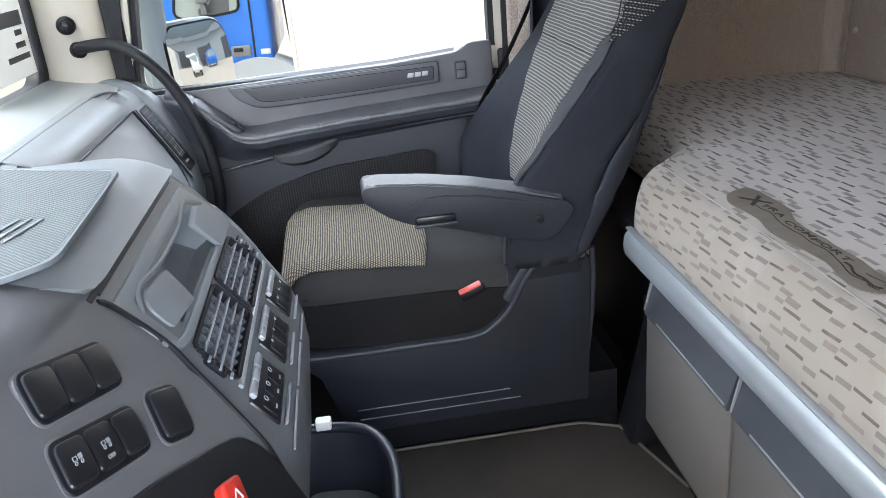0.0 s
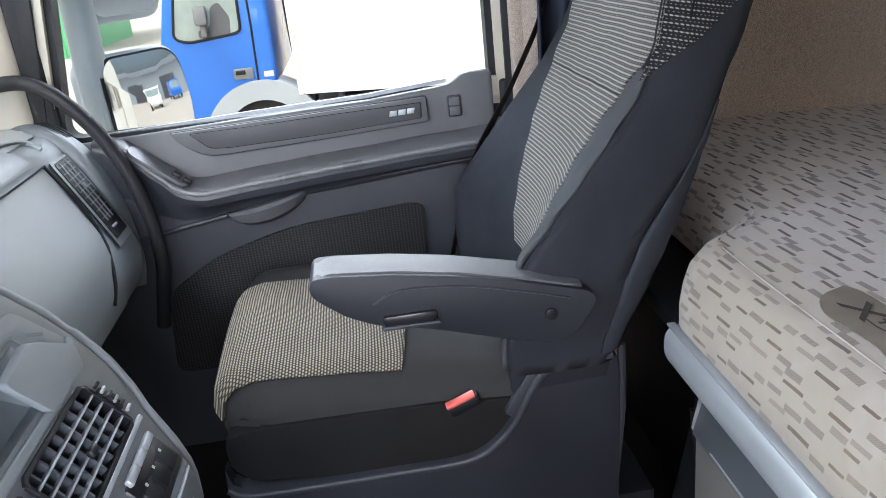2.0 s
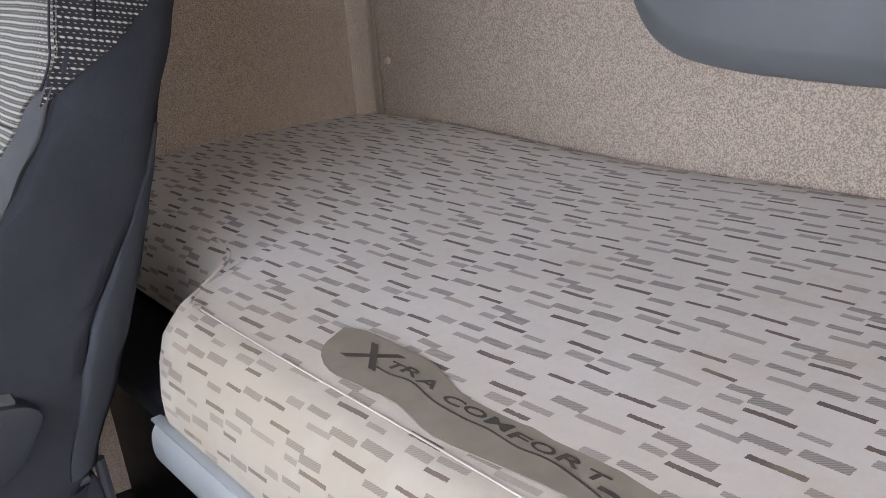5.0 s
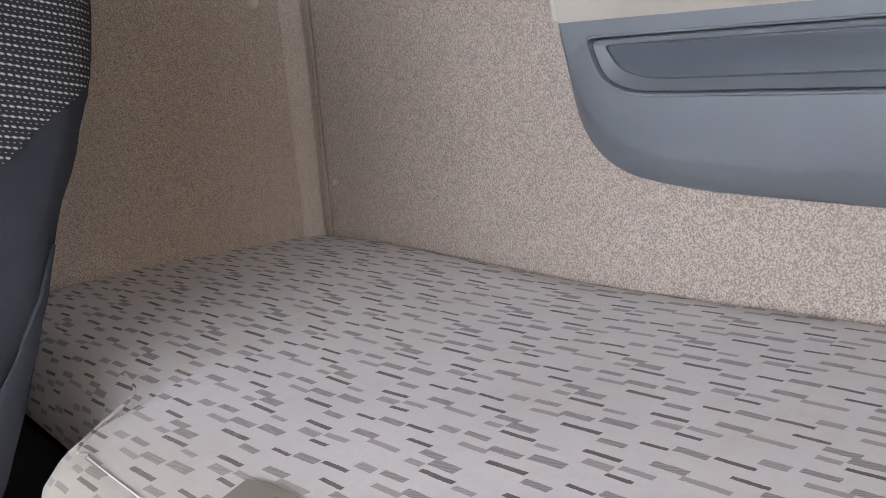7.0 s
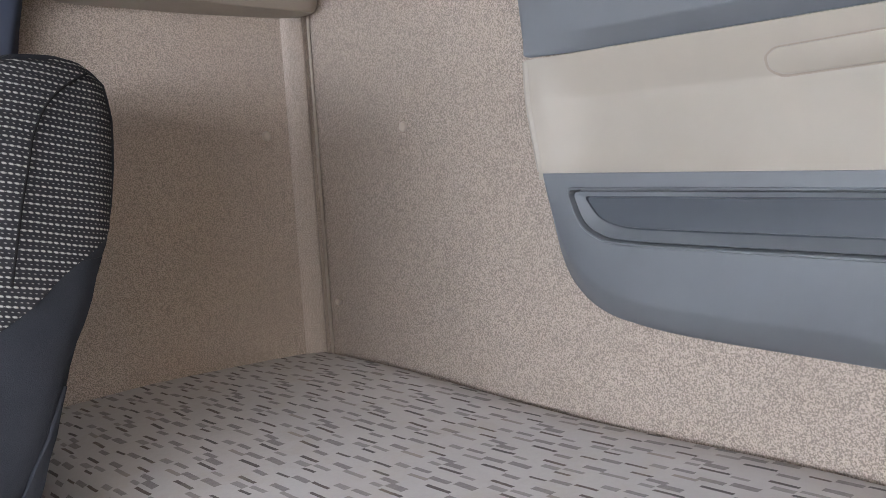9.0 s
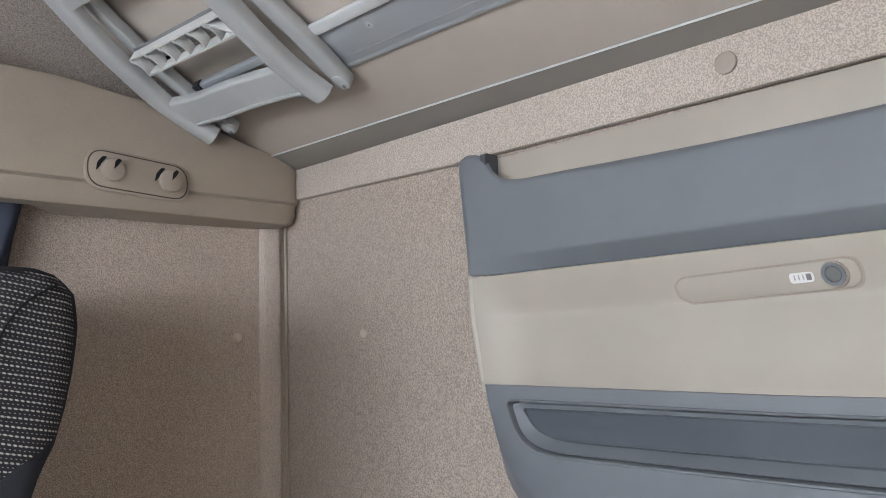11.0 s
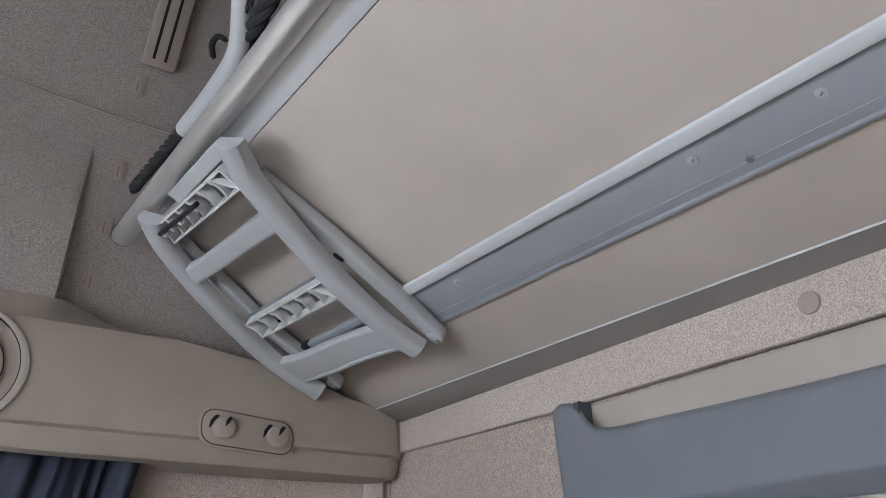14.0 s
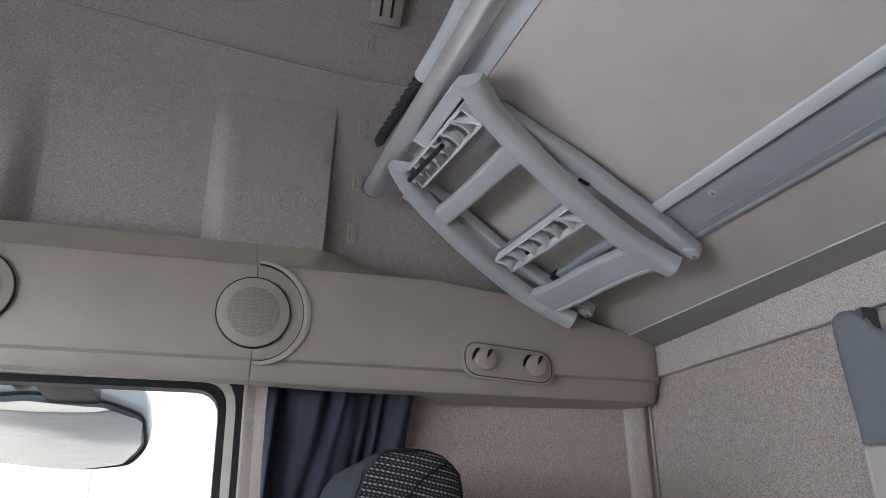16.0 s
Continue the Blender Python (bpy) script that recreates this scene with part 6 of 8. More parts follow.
# dark sheets added behind the steps, standing for the shade in their cells
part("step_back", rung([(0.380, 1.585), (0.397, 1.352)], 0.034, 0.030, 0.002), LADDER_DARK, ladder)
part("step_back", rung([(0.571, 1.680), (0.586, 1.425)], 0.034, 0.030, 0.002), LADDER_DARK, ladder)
part("step_strip", rung([(0.3665, 1.575), (0.3785, 1.44)], 0.007, 0.058, 0.008), RUBBER, ladder, "black rubber strip")
for k in range(5):
    part("step_peg", cyl(lp(0.3735 + 0.0026 * k, 1.568 - 0.029 * k, 0.056), NRM, 0.0042, 0.009, 10, 0.001), LADDER_LIGHT, ladder)
part("top_plate", rung([(0.362, 1.50), (0.370, 1.315)], 0.022, 0.036, 0.006), LADDER_GREY, ladder)
part("rear_bar", rung([(0.668, 1.672), (0.672, 1.568), (0.677, 1.45)], 0.015, 0.014, 0.012), ALU_PAINT, ladder)
part("bar_end", rung([(0.667, 1.682), (0.668, 1.666)], 0.022, 0.016, 0.016), RUBBER, ladder)
for (x, y) in ((0.748, 1.392), (0.742, 1.716)):
    h = part("hinge", cyl(lp(x, y, 0.020), NRM, 0.0145, 0.022, 26, 0.004), LADDER_GREY, ladder, "round hinge lug with rivet")
    part("rivet", cyl(lp(x + 0.001, y - 0.002, 0.031), NRM, 0.0032, 0.002, 12), LADDER_DARK, h)
part("stop_block", along_under(0.605, 0.617, 1.664, 1.676, 0.0, 0.02, 0.003), RUBBER, ladder)
part("stop_block", along_under(0.575, 0.592, 1.372, 1.382, 0.0, 0.03, 0.003), RUBBER, ladder)

# ---- header fittings ----
HY = 1.752


def twin_hook():
    unit = thing("hook_plate", (0.604, HY, 1.31), "beige oval plate with two round rotating hooks in the header trim", "hook plate")
    outl = rounded([(0.517, 1.272), (0.691, 1.262), (0.691, 1.327), (0.517, 1.340)], 0.031, 8)
    inner = rounded([(0.5205, 1.2755), (0.6875, 1.2655), (0.6875, 1.3235), (0.5205, 1.3365)], 0.029, 8)
    inner2 = rounded([(0.5225, 1.2775), (0.6855, 1.2675), (0.6855, 1.3215), (0.5225, 1.3345)], 0.027, 8)
    part("rim", prism(outl, "y", HY - 0.0035, HY + 0.002, 0.0015), BEIGE, unit)
    part("groove", prism(inner, "y", HY - 0.0040, HY, 0.0), HOOK_SHADE, unit)
    part("plate", prism(inner2, "y", HY - 0.0048, HY, 0.001), BEIGE, unit)
    for x, z in ((0.558, 1.306), (0.654, 1.299)):
        h = part("hook", cyl((x, HY - 0.009, z - 0.003), (0, 1, 0.05), 0.0185, 0.014, 30, 0.0025), BEIGE, unit, "round beige hook with notches")
        part("notch", prism(rounded([(x + 0.000, z - 0.003), (x + 0.0015, z + 0.010), (x + 0.007, z + 0.0155), (x + 0.012, z + 0.0125), (x + 0.007, z + 0.005)], 0.002), "y", HY - 0.0172, HY - 0.012), BLACK, h)
        part("slot", prism(rounded([(x - 0.0245, z - 0.006), (x - 0.0225, z + 0.008), (x - 0.015, z + 0.018), (x - 0.007, z + 0.0185), (x - 0.012, z + 0.012), (x - 0.018, z + 0.002)], 0.002), "y", HY - 0.0065, HY - 0.003), BLACK, h)
    for ob in unit.children_recursive:
        for v in ob.data.vertices:
            v.co.x -= 0.007
    return unit


twin_hook()


def speaker(x, z):
    sp = thing("header_speaker", (x, HY, z), "round beige loudspeaker grille in the header trim", "loudspeaker", "header loudspeakers")
    part("rim", ring((x, HY - 0.003, z), (0, -1, 0), 0.0588, 0.0606, 0.006), BLACK, sp)
    part("cover", cyl((x, HY - 0.004, z), (0, -1, 0), 0.0588, 0.008, 48, 0.002), BEIGE, sp)
    dome = []
    for r, h in ((0.044, 0.0078), (0.035, 0.0092), (0.02, 0.0105), (0.004, 0.011)):
        dome.append([(x + r * math.cos(2 * math.pi * i / 40), HY - h, z + r * math.sin(2 * math.pi * i / 40)) for i in range(40)])
    part("grille", loft(dome), GRILLE, sp)
    return sp


speaker(0.149, 1.360)
speaker(-0.265, 1.368)
# raised rounded end of the front header, round the loudspeaker
outer = [(0.152 + 0.006 + 0.086 * math.cos(a), 1.362 + 0.089 * math.sin(a)) for a in lin(-1.62, 1.62, 26)]
inner = [(0.152 + 0.078 * math.cos(a), 1.362 + 0.083 * math.sin(a)) for a in lin(1.55, -1.55, 26)]
# paler than the trims, so that the colour helps the bevel's highlight
solo("header_joint", prism(outer + inner, "y", HY - 0.0045, HY + 0.002, 0.0018), BEIGE_LIGHT, "rounded joint between the header trims, bevel highlight in its paler colour", kind="structure")
gap_line = [(x + 0.001, z) for x, z in inner[::-1]]
solo("header_joint_shade", sweep([(x, HY - 0.0005, z) for x, z in gap_line], [(-0.0007, -0.004), (0.0007, -0.004), (0.0007, 0.002), (-0.0007, 0.002)], up=(0, 1, 0)), BLACK, "dark joint gap of the header trims", kind="structure")


def lining_y(z):
    return 1.845 - 0.2 * (z - 1.5) if z <= 1.87 else 1.771 - 0.75 * (z - 1.87)


def lining_clip(x, z, h=0.040):
    zz = z
    n = Vector((0, -1, -0.2)).normalized() if z < 1.87 else Vector((0, -0.8, -0.6)).normalized()
    m = frame_matrix((x, lining_y(zz), zz), (1, 0, 0), n.cross(Vector((1, 0, 0))))
    ob = thing("lining_clip", (x, lining_y(zz), zz), "small beige slotted clip in the roof lining", "trim clip", "lining clips")
    part("plate", placed(box(-0.0095, 0.0095, -h / 2, h / 2, -0.002, 0.0024, 0.0006), m), BEIGE_DARK, ob)
    part("slot", placed(box(-0.005, -0.0038, -h / 3, h / 6, 0.002, 0.0027), m), GREY_BIN_DARK, ob)
    return ob


for x, z in ((0.333, 1.913), (0.333, 1.757), (0.329, 1.652), (0.325, 1.554)):
    lining_clip(x, z)
rail = thing("roof_vent", (0.37, 1.66, 2.0), "beige ribbed roof rail with two dark slots", "roof rail")
m = frame_matrix((0.352, 1.646, 2.018), (1, 0.0, 0), (0.30, -0.6, 0.8))
part("body", placed(box(-0.030, 0.030, -0.10, 0.10, -0.006, 0.012, 0.004), m), BEIGE_DARK, rail)
part("slot", placed(box(-0.015, -0.010, -0.085, 0.09, 0.0115, 0.0128), m), BLACK, rail)
part("slot", placed(box(0.006, 0.011, -0.085, 0.09, 0.0115, 0.0128), m), BLACK, rail)

# ---- centre console ----
console = thing("centre_console", (-0.5, 0.75, FLOOR_Z), "grey dashboard console with air vents, switch panels and an open tray", "dashboard")
S_TAB = [  # station, x, z down the console's face
    (0.0, -0.90, 0.785), (1.0, -0.76, 0.794), (2.0, -0.62, 0.796), (2.6, -0.55, 0.790), (2.9, -0.518, 0.779), (3.0, -0.501, 0.769),
    (3.2, -0.486, 0.757), (3.5, -0.461, 0.727), (4.0, -0.432, 0.690), (4.25, -0.420, 0.675), (4.75, -0.387, 0.634), (5.0, -0.377, 0.621), (5.5, -0.350, 0.587),
    (5.8, -0.339, 0.562), (6.2, -0.336, 0.53), (6.6, -0.342, 0.48), (7.0, -0.352, 0.40), (7.5, -0.37, 0.33), (8.0, -0.45, 0.29)]
SX = [(a, b) for a, b, c in S_TAB]
SZ = [(a, c) for a, b, c in S_TAB]
END_Y = [(2.0, 1.05), (3.0, 1.09), (3.6, 1.11), (4.4, 1.105), (5.0, 1.075), (5.5, 1.055), (6.2, 1.04), (8.0, 1.04)]


def lerp_tab(x, table):
    if x <= table[0][0]:
        return table[0][1]
    for (a, fa), (b, fb) in zip(table, table[1:]):
        if x <= b:
            return fa + (fb - fa) * (x - a) / (b - a)
    return table[-1][1]


def con(s, y, lift=0.0):
    """Point of the console's skin at a station down its face; its passenger end is rounded away."""
    x, z = lerp_tab(s, SX), lerp_tab(s, SZ)
    ye = lerp_tab(s, END_Y)
    if y > ye:
        t = min(1.0, (y - ye) / 0.075)
        k = 1 - math.sqrt(max(0.0, 1 - t * t))
        w = min(1.0, max(0.0, (s - 2.2) / 1.0))
        x -= 0.09 * k * w
        z -= 0.09 * k * (1 - w) + 0.03 * k * w * (1.0 if s < 4 else 0.0)
    return (x + lift * 0.78, y, z + lift * 0.62)


def face(y, z, lift=0.0):
    """Point of the flat part of the face."""
    return (0.12 - 0.8 * z + lift * 0.78, y, z + lift * 0.62)


Y_ST = sorted(set([0.30, 0.40, 0.50, 0.55, 0.60, 0.65, 0.70, 0.726, 0.732, 0.771, 0.80, 0.84, 0.88, 0.918, 0.932, 0.95, 0.98, 1.01, 1.04, 1.06, 1.07] + lin(1.08, 1.185, 16)))
S_ST = [0.0, 0.5, 1.0, 1.5, 2.0, 2.3, 2.6, 2.75, 2.9, 3.0, 3.1, 3.2, 3.35, 3.5, 3.75, 4.0, 4.25, 4.5, 4.75, 5.0, 5.25, 5.5, 5.65, 5.8, 6.0, 6.2, 6.4, 6.6, 7.0, 7.5, 8.0]


def con_hole(s, y):
    if 3.5 < s < 4.0 and 0.80 < y < 1.06:
        return True
    return 4.25 < s < 4.75 and (0.771 < y < 0.918 or 0.932 < y < 1.07)


part("body", grid_sheet(con, S_ST, Y_ST, con_hole), DASH_BODY, console, "grey moulded console body", 50)


# top cover: overhangs the face by a rounded lip and rises to the driver's hood
def hood_s(y):
    return lerp_tab(y, [(0.40, 2.2), (0.60, 2.35), (0.655, 2.55), (0.696, 2.85), (0.716, 3.0), (0.728, 3.14), (0.76, 3.17), (1.2, 3.17)])


def cover_pt(k, y):
    s = hood_s(y) * min(k, 1.0)
    x, yy, z = con(s, y, 0.0075 if k <= 1.0 else 0.0075 - (k - 1.0) * 0.10)
    return (x + (0.003 if 0.99 < k < 1.02 else 0.0), yy, z)


part("top_cover", grid_sheet(cover_pt, [0, 0.2, 0.4, 0.6, 0.7, 0.78, 0.84, 0.89, 0.93, 0.96, 0.98, 1.0, 1.015, 1.05, 1.11], sorted(set(lin(0.40, 0.76, 28) + [y for y in Y_ST if y > 0.76]))), DASH_LIGHT, console, "pale grey top cover", 60)
tray_o = rounded([(-0.80, 1.09), (-0.67, 1.064), (-0.589, 1.022), (-0.512, 0.990), (-0.507, 0.900), (-0.503, 0.80), (-0.500, 0.715), (-0.532, 0.683), (-0.62, 0.64), (-0.80, 0.63)], [0.02, 0.03, 0.03, 0.016, 0.03, 0.03, 0.018, 0.03, 0.04, 0.03])
part("tray_rim", sweep([(x, y, 0.802) for x, y in tray_o + tray_o[:1]], rounded([(-0.0016, -0.004), (0.0016, -0.004), (0.0016, 0.0008), (-0.0016, 0.0008)], 0.0007), up=(0, 0, 1)), DASH, console)
tray_i = [((x + 0.64) * 0.982 - 0.64, (y - 0.83) * 0.985 + 0.83) for x, y in tray_o]
part("tray_edge", prism(tray_i, "z", 0.7995, 0.8022), DASH, console)
tray_m = [((x + 0.64) * 0.968 - 0.64, (y - 0.83) * 0.973 + 0.83) for x, y in tray_o]
TRAY_MAT = dot_mat("tray_mat", (0.26, 0.29, 0.29))
part("tray_mat", prism(tray_m, "z", 0.8018, 0.8026), TRAY_MAT, console, "fine-dotted grey tray mat")
for k in range(3):
    part("mat_mark", placed(box(-0.030, 0.030, -0.0016, 0.0016, 0, 0.001), Matrix.Translation((-0.553 - 0.012 * k, 0.80 + 0.004 * k, 0.8032)) @ Matrix.Rotation(radians(75), 4, "Z")), DASH, console)


def on_con(s, y, ang=0.0, lift=0.0):
    o = Vector(con(s, y, lift))
    ds = (Vector(con(s + 0.1, y)) - Vector(con(s - 0.1, y))).normalized()
    ey = Vector((0, 1, 0))
    c, sn = math.cos(radians(ang)), math.sin(radians(ang))
    ex = ey * c - ds * sn
    return frame_matrix(o, ex, ex.cross(Vector((0.78, 0, 0.62))) * -1)


def pill(w, h, z0, z1, r, bevel):
    return prism(rounded([(-w, -h), (w, -h), (w, h), (-w, h)], r, 5), "z", z0, z1, bevel, 3)


part("cover_gap", sweep([con(3.205, y, 0.0012) for y in lin(0.742, 1.085, 24)], rounded([(-0.0045, -0.002), (0.0045, -0.002), (0.0045, 0.0008), (-0.0045, 0.0008)], 0.0006), up=(0.78, 0, 0.62)), BLACK, console, "dark gap below the cover")
# open pocket behind the face
PK_NEAR = [(-0.440, 0.6845), (-0.456, 0.696), (-0.470, 0.715), (-0.468, 0.731)]
PK_DEEP = [(-0.462, 0.668), (-0.492, 0.684), (-0.512, 0.704), (-0.500, 0.740)]
pk_rings = []
for y, k in ((0.80, 0.05), (0.84, 0.12), (0.88, 0.28), (0.93, 0.5), (0.98, 0.85), (1.02, 1.0), (1.06, 1.0)):
    pk_rings.append([(x, y, z) for x, z in [(-0.461, 0.727), (-0.432, 0.690)] + [(a + (c - a) * k, b + (d - b) * k) for (a, b), (c, d) in zip(PK_NEAR, PK_DEEP)]])
pocket_bm = loft(pk_rings)
for f in [f for f in pocket_bm.faces if all((abs(v.co.x + 0.461) < 1e-4 or abs(v.co.x + 0.432) < 1e-4) for v in f.verts)]:
    pocket_bm.faces.remove(f)
part("pocket", pocket_bm, DASH, console)


def on_face(outline, a, b, bevel=0.0015):
    """A plate with an outline in y and z, laid on the sloping face."""
    bm = prism(outline, "x", a, b, bevel)
    for v in bm.verts:
        v.co.x += 0.12 - 0.8 * v.co.z
    return bm


part("pocket_flap", on_face(rounded([(1.000, 0.7215), (1.065, 0.7275), (1.105, 0.7015), (1.085, 0.688), (1.008, 0.688)], [0.008, 0.012, 0.006, 0.004, 0.004]), 0.004, 0.013, 0.003), DASH, console)
part("pocket_lip", on_face(rounded([(0.775, 0.722), (0.80, 0.7285), (0.868, 0.722), (0.855, 0.690), (0.775, 0.697)], [0.012, 0.010, 0.004, 0.006, 0.006]), -0.002, 0.004, 0.002), DASH, console)
part("pocket_edge", sweep(curve_pts([face(0.763, 0.722, 0.001), face(0.80, 0.7325, 0.001), face(0.87, 0.727, 0.001), face(0.98, 0.726, 0.001), face(1.06, 0.7325, 0.001), face(1.10, 0.717, 0.001)], 5), circle(0.0028, 8), up=(0.78, 0, 0.62)), DASH, console)
part("panel_bead", sweep(curve_pts([face(1.118, 0.700, 0.001), face(1.06, 0.685, 0.002), face(0.95, 0.6835, 0.002), face(0.84, 0.6835, 0.002), face(0.76, 0.686, 0.002), face(0.742, 0.70, 0.0)], 6), rounded([(-0.0045, -0.003), (0.0045, -0.003), (0.0045, 0.0028), (-0.0045, 0.0028)], 0.0022), up=(0.78, 0, 0.62)), DASH, console)
part("pocket_panel", on_face(rounded([(0.742, 0.698), (0.738, 0.744), (1.10, 0.744), (1.118, 0.70), (1.10, 0.688), (1.07, 0.688), (1.07, 0.733), (0.765, 0.733), (0.765, 0.688), (0.75, 0.688)], [0.004, 0.004, 0.01, 0.01, 0.004, 0.003, 0.01, 0.012, 0.003, 0.004]), -0.002, 0.0025, 0.001), DASH, console)


def vent(y0, y1, knob_low):
    v = part("air_vent", grid_sheet(lambda s, y: con(s, y, -0.03), [4.2, 4.5, 4.8], lin(y0 - 0.004, y1 + 0.004, 6)), BLACK, console, "black air vent with grey slats")
    for y in (y0, y1):
        part("vent_wall", grid_sheet(lambda k, s: con(s, y, -0.031 + 0.034 * k), [0, 1], [4.25, 4.5, 4.75]), BLACK, v)
    for s in (4.25, 4.75):
        part("vent_wall", grid_sheet(lambda k, y: con(s, y, -0.031 + 0.033 * k), [0, 1], lin(y0, y1, 6)), BLACK, v)
    ring = [con(s, y, 0.0012) for s, y in ((4.27, y0), (4.23, y0 + 0.006), (4.23, y1 - 0.006), (4.27, y1), (4.73, y1), (4.77, y1 - 0.006), (4.77, y0 + 0.006), (4.73, y0), (4.27, y0))]
    part("vent_rim", sweep(ring, rounded([(-0.0022, -0.002), (0.0022, -0.002), (0.0022, 0.0018), (-0.0022, 0.0018)], 0.0008), up=(0.78, 0, 0.62)), BLACK, v)
    for s in (4.36, 4.46, 4.56, 4.66):
        part("slat", sweep([con(s, y, -0.001) for y in lin(y0 + 0.002, y1 - 0.002, 8)], rounded([(-0.0010, -0.0065), (0.0010, -0.0065), (0.0010, 0.0030), (-0.0010, 0.0030)], 0.0005), up=(0.78, 0, 0.62)), ALU_PAINT, v)
    for k in range(1, 8):
        y = y0 + (y1 - y0) * k / 8
        part("cross_slat", sweep([con(s, y, -0.006) for s in (4.26, 4.5, 4.74)], [(-0.0012, -0.008), (0.0012, -0.008), (0.0012, 0.004), (-0.0012, 0.004)], up=(0.78, 0, 0.62)), GRIP_GREY, v)
    part("slider", placed(box(-0.007, 0.007, -0.0035, 0.0035, 0.0, 0.006, 0.002), on_con(4.56, (y0 + y1) / 2, 0, 0.002)), BLACK_GLOSS, v)
    yk = y0 - 0.008 if knob_low else y1 + 0.009
    part("wheel_recess", placed(pill(0.0065, 0.014, -0.003, 0.0008, 0.006, 0.0), on_con(4.5, yk, 0, 0.0006)), BLACK, v)
    part("thumb_wheel", cyl(con(4.5, yk, -0.006), (0, 1, 0), 0.0115, 0.009, 18, 0.001), BLACK, v)
    for k in range(6):
        part("wheel_rib", cyl(Vector(con(4.34 + 0.065 * k, yk, 0.0045)), (0, 1, 0), 0.0017, 0.009, 8), ALU_PAINT if k % 2 else BLACK, v)
    return v


vent(0.771, 0.918, True)
vent(0.932, 1.07, False)
part("bright_strip", sweep([con(4.83, y, 0.0015) for y in lin(0.762, 1.082, 12)], rounded([(-0.0024, -0.002), (0.0024, -0.002), (0.0024, 0.002), (-0.0024, 0.002)], 0.001), up=(0.78, 0, 0.62)), ALU_PAINT, console, "silver trim strip")
part("end_bezel", sweep([con(s, lerp_tab(s, END_Y) + 0.042, 0.003) for s in lin(3.0, 6.6, 26)], rounded([(-0.006, -0.004), (0.006, -0.004), (0.006, 0.004), (-0.006, 0.004)], 0.003), up=(0.78, 0.3, 0.62)), DASH_LIGHT, console)
groove = curve_pts([face(0.728, 0.7525), face(0.738, 0.742), face(0.744, 0.698), face(0.732, 0.668), face(0.715, 0.627), face(0.700, 0.599), face(0.672, 0.578)], 5)
part("face_groove", sweep(groove, rounded([(-0.0025, -0.002), (0.0025, -0.002), (0.0025, 0.0042), (-0.0025, 0.0042)], 0.001), up=(0.78, 0, 0.62)), BLACK, console)
part("top_groove", sweep([con(3.20, y, 0.001) for y in lin(0.72, 1.14, 20)], [(-0.003, -0.001), (0.003, -0.001), (0.003, 0.0012), (-0.003, 0.0012)], up=(0.78, 0, 0.62)), BLACK, console)
# three switch panels under the vents
for y0, y1, icons in ((0.748, 0.845, True), (0.868, 0.962, False), (0.985, 1.07, False)):
    yc, w = (y0 + y1) / 2, (y1 - y0) / 2
    p = part("switch_panel", placed(box(-w, w, -0.020, 0.020, -0.004, 0.003, 0.004), on_con(5.25, yc, 0, 0.0)), BLACK_GLOSS, console, "black switch panel")
    for k in range(3):
        part("key", placed(box(-w * 0.28, w * 0.28, -0.004, 0.004, 0.0, 0.006, 0.002), on_con(5.02, y0 + (y1 - y0) * (0.2 + 0.29 * k), 0, 0.002)), ALU_PAINT, p)
        part("key", placed(box(-w * 0.27, w * 0.27, -0.009, 0.010, 0.0, 0.003, 0.002), on_con(5.30, y0 + (y1 - y0) * (0.2 + 0.29 * k), 0, 0.002)), BLACK, p)
        if icons:
            part("icon", placed(ring_mark(0.0028, 0.0005), on_con(5.20, y0 + (y1 - y0) * (0.2 + 0.29 * k), 0, 0.0055)), SILVER, p)
            part("icon", placed(box(-0.0035, 0.0035, -0.001, 0.001, 0.0, 0.0006), on_con(5.36, y0 + (y1 - y0) * (0.2 + 0.29 * k), 0, 0.0053)), SILVER, p)
        else:
            part("icon", placed(box(-0.0015, 0.0015, -0.0015, 0.0015, 0.0, 0.0006), on_con(5.18, y0 + (y1 - y0) * (0.2 + 0.29 * k), 0, 0.0053)), SILVER, p)
    part("panel_edge", placed(box(-w * 0.8, w * 0.8, -0.0012, 0.0012, 0.0, 0.004, 0.0008), on_con(5.56, yc, 0, 0.001)), ALU_PAINT, p)
for yy, hw in ((0.79, 0.055), (0.905, 0.05), (1.0, 0.035)):
    part("side_slot", placed(box(-hw, hw, -0.0014, 0.0014, 0.0, 0.002, 0.0008), on_con(5.74, yy, 0, 0.001)), ALU_PAINT, console)


# rocker banks on the driver's part of the face, leaning with the panel
def skew(y, z, e, f, lift=0.0):
    """Matrix of a slanted field of the face: centre, half extent along its top edge and down its side, as (y, z)."""
    o = Vector(face(y, z, lift))
    ex = Vector((-0.8 * e[1], e[0], e[1]))
    ey = Vector((-0.8 * f[1], f[0], f[1])) * -1
    n = Vector((0.78, 0, 0.62))
    return Matrix(((ex.x, ey.x, n.x, o.x), (ex.y, ey.y, n.y, o.y), (ex.z, ey.z, n.z, o.z), (0, 0, 0, 1)))


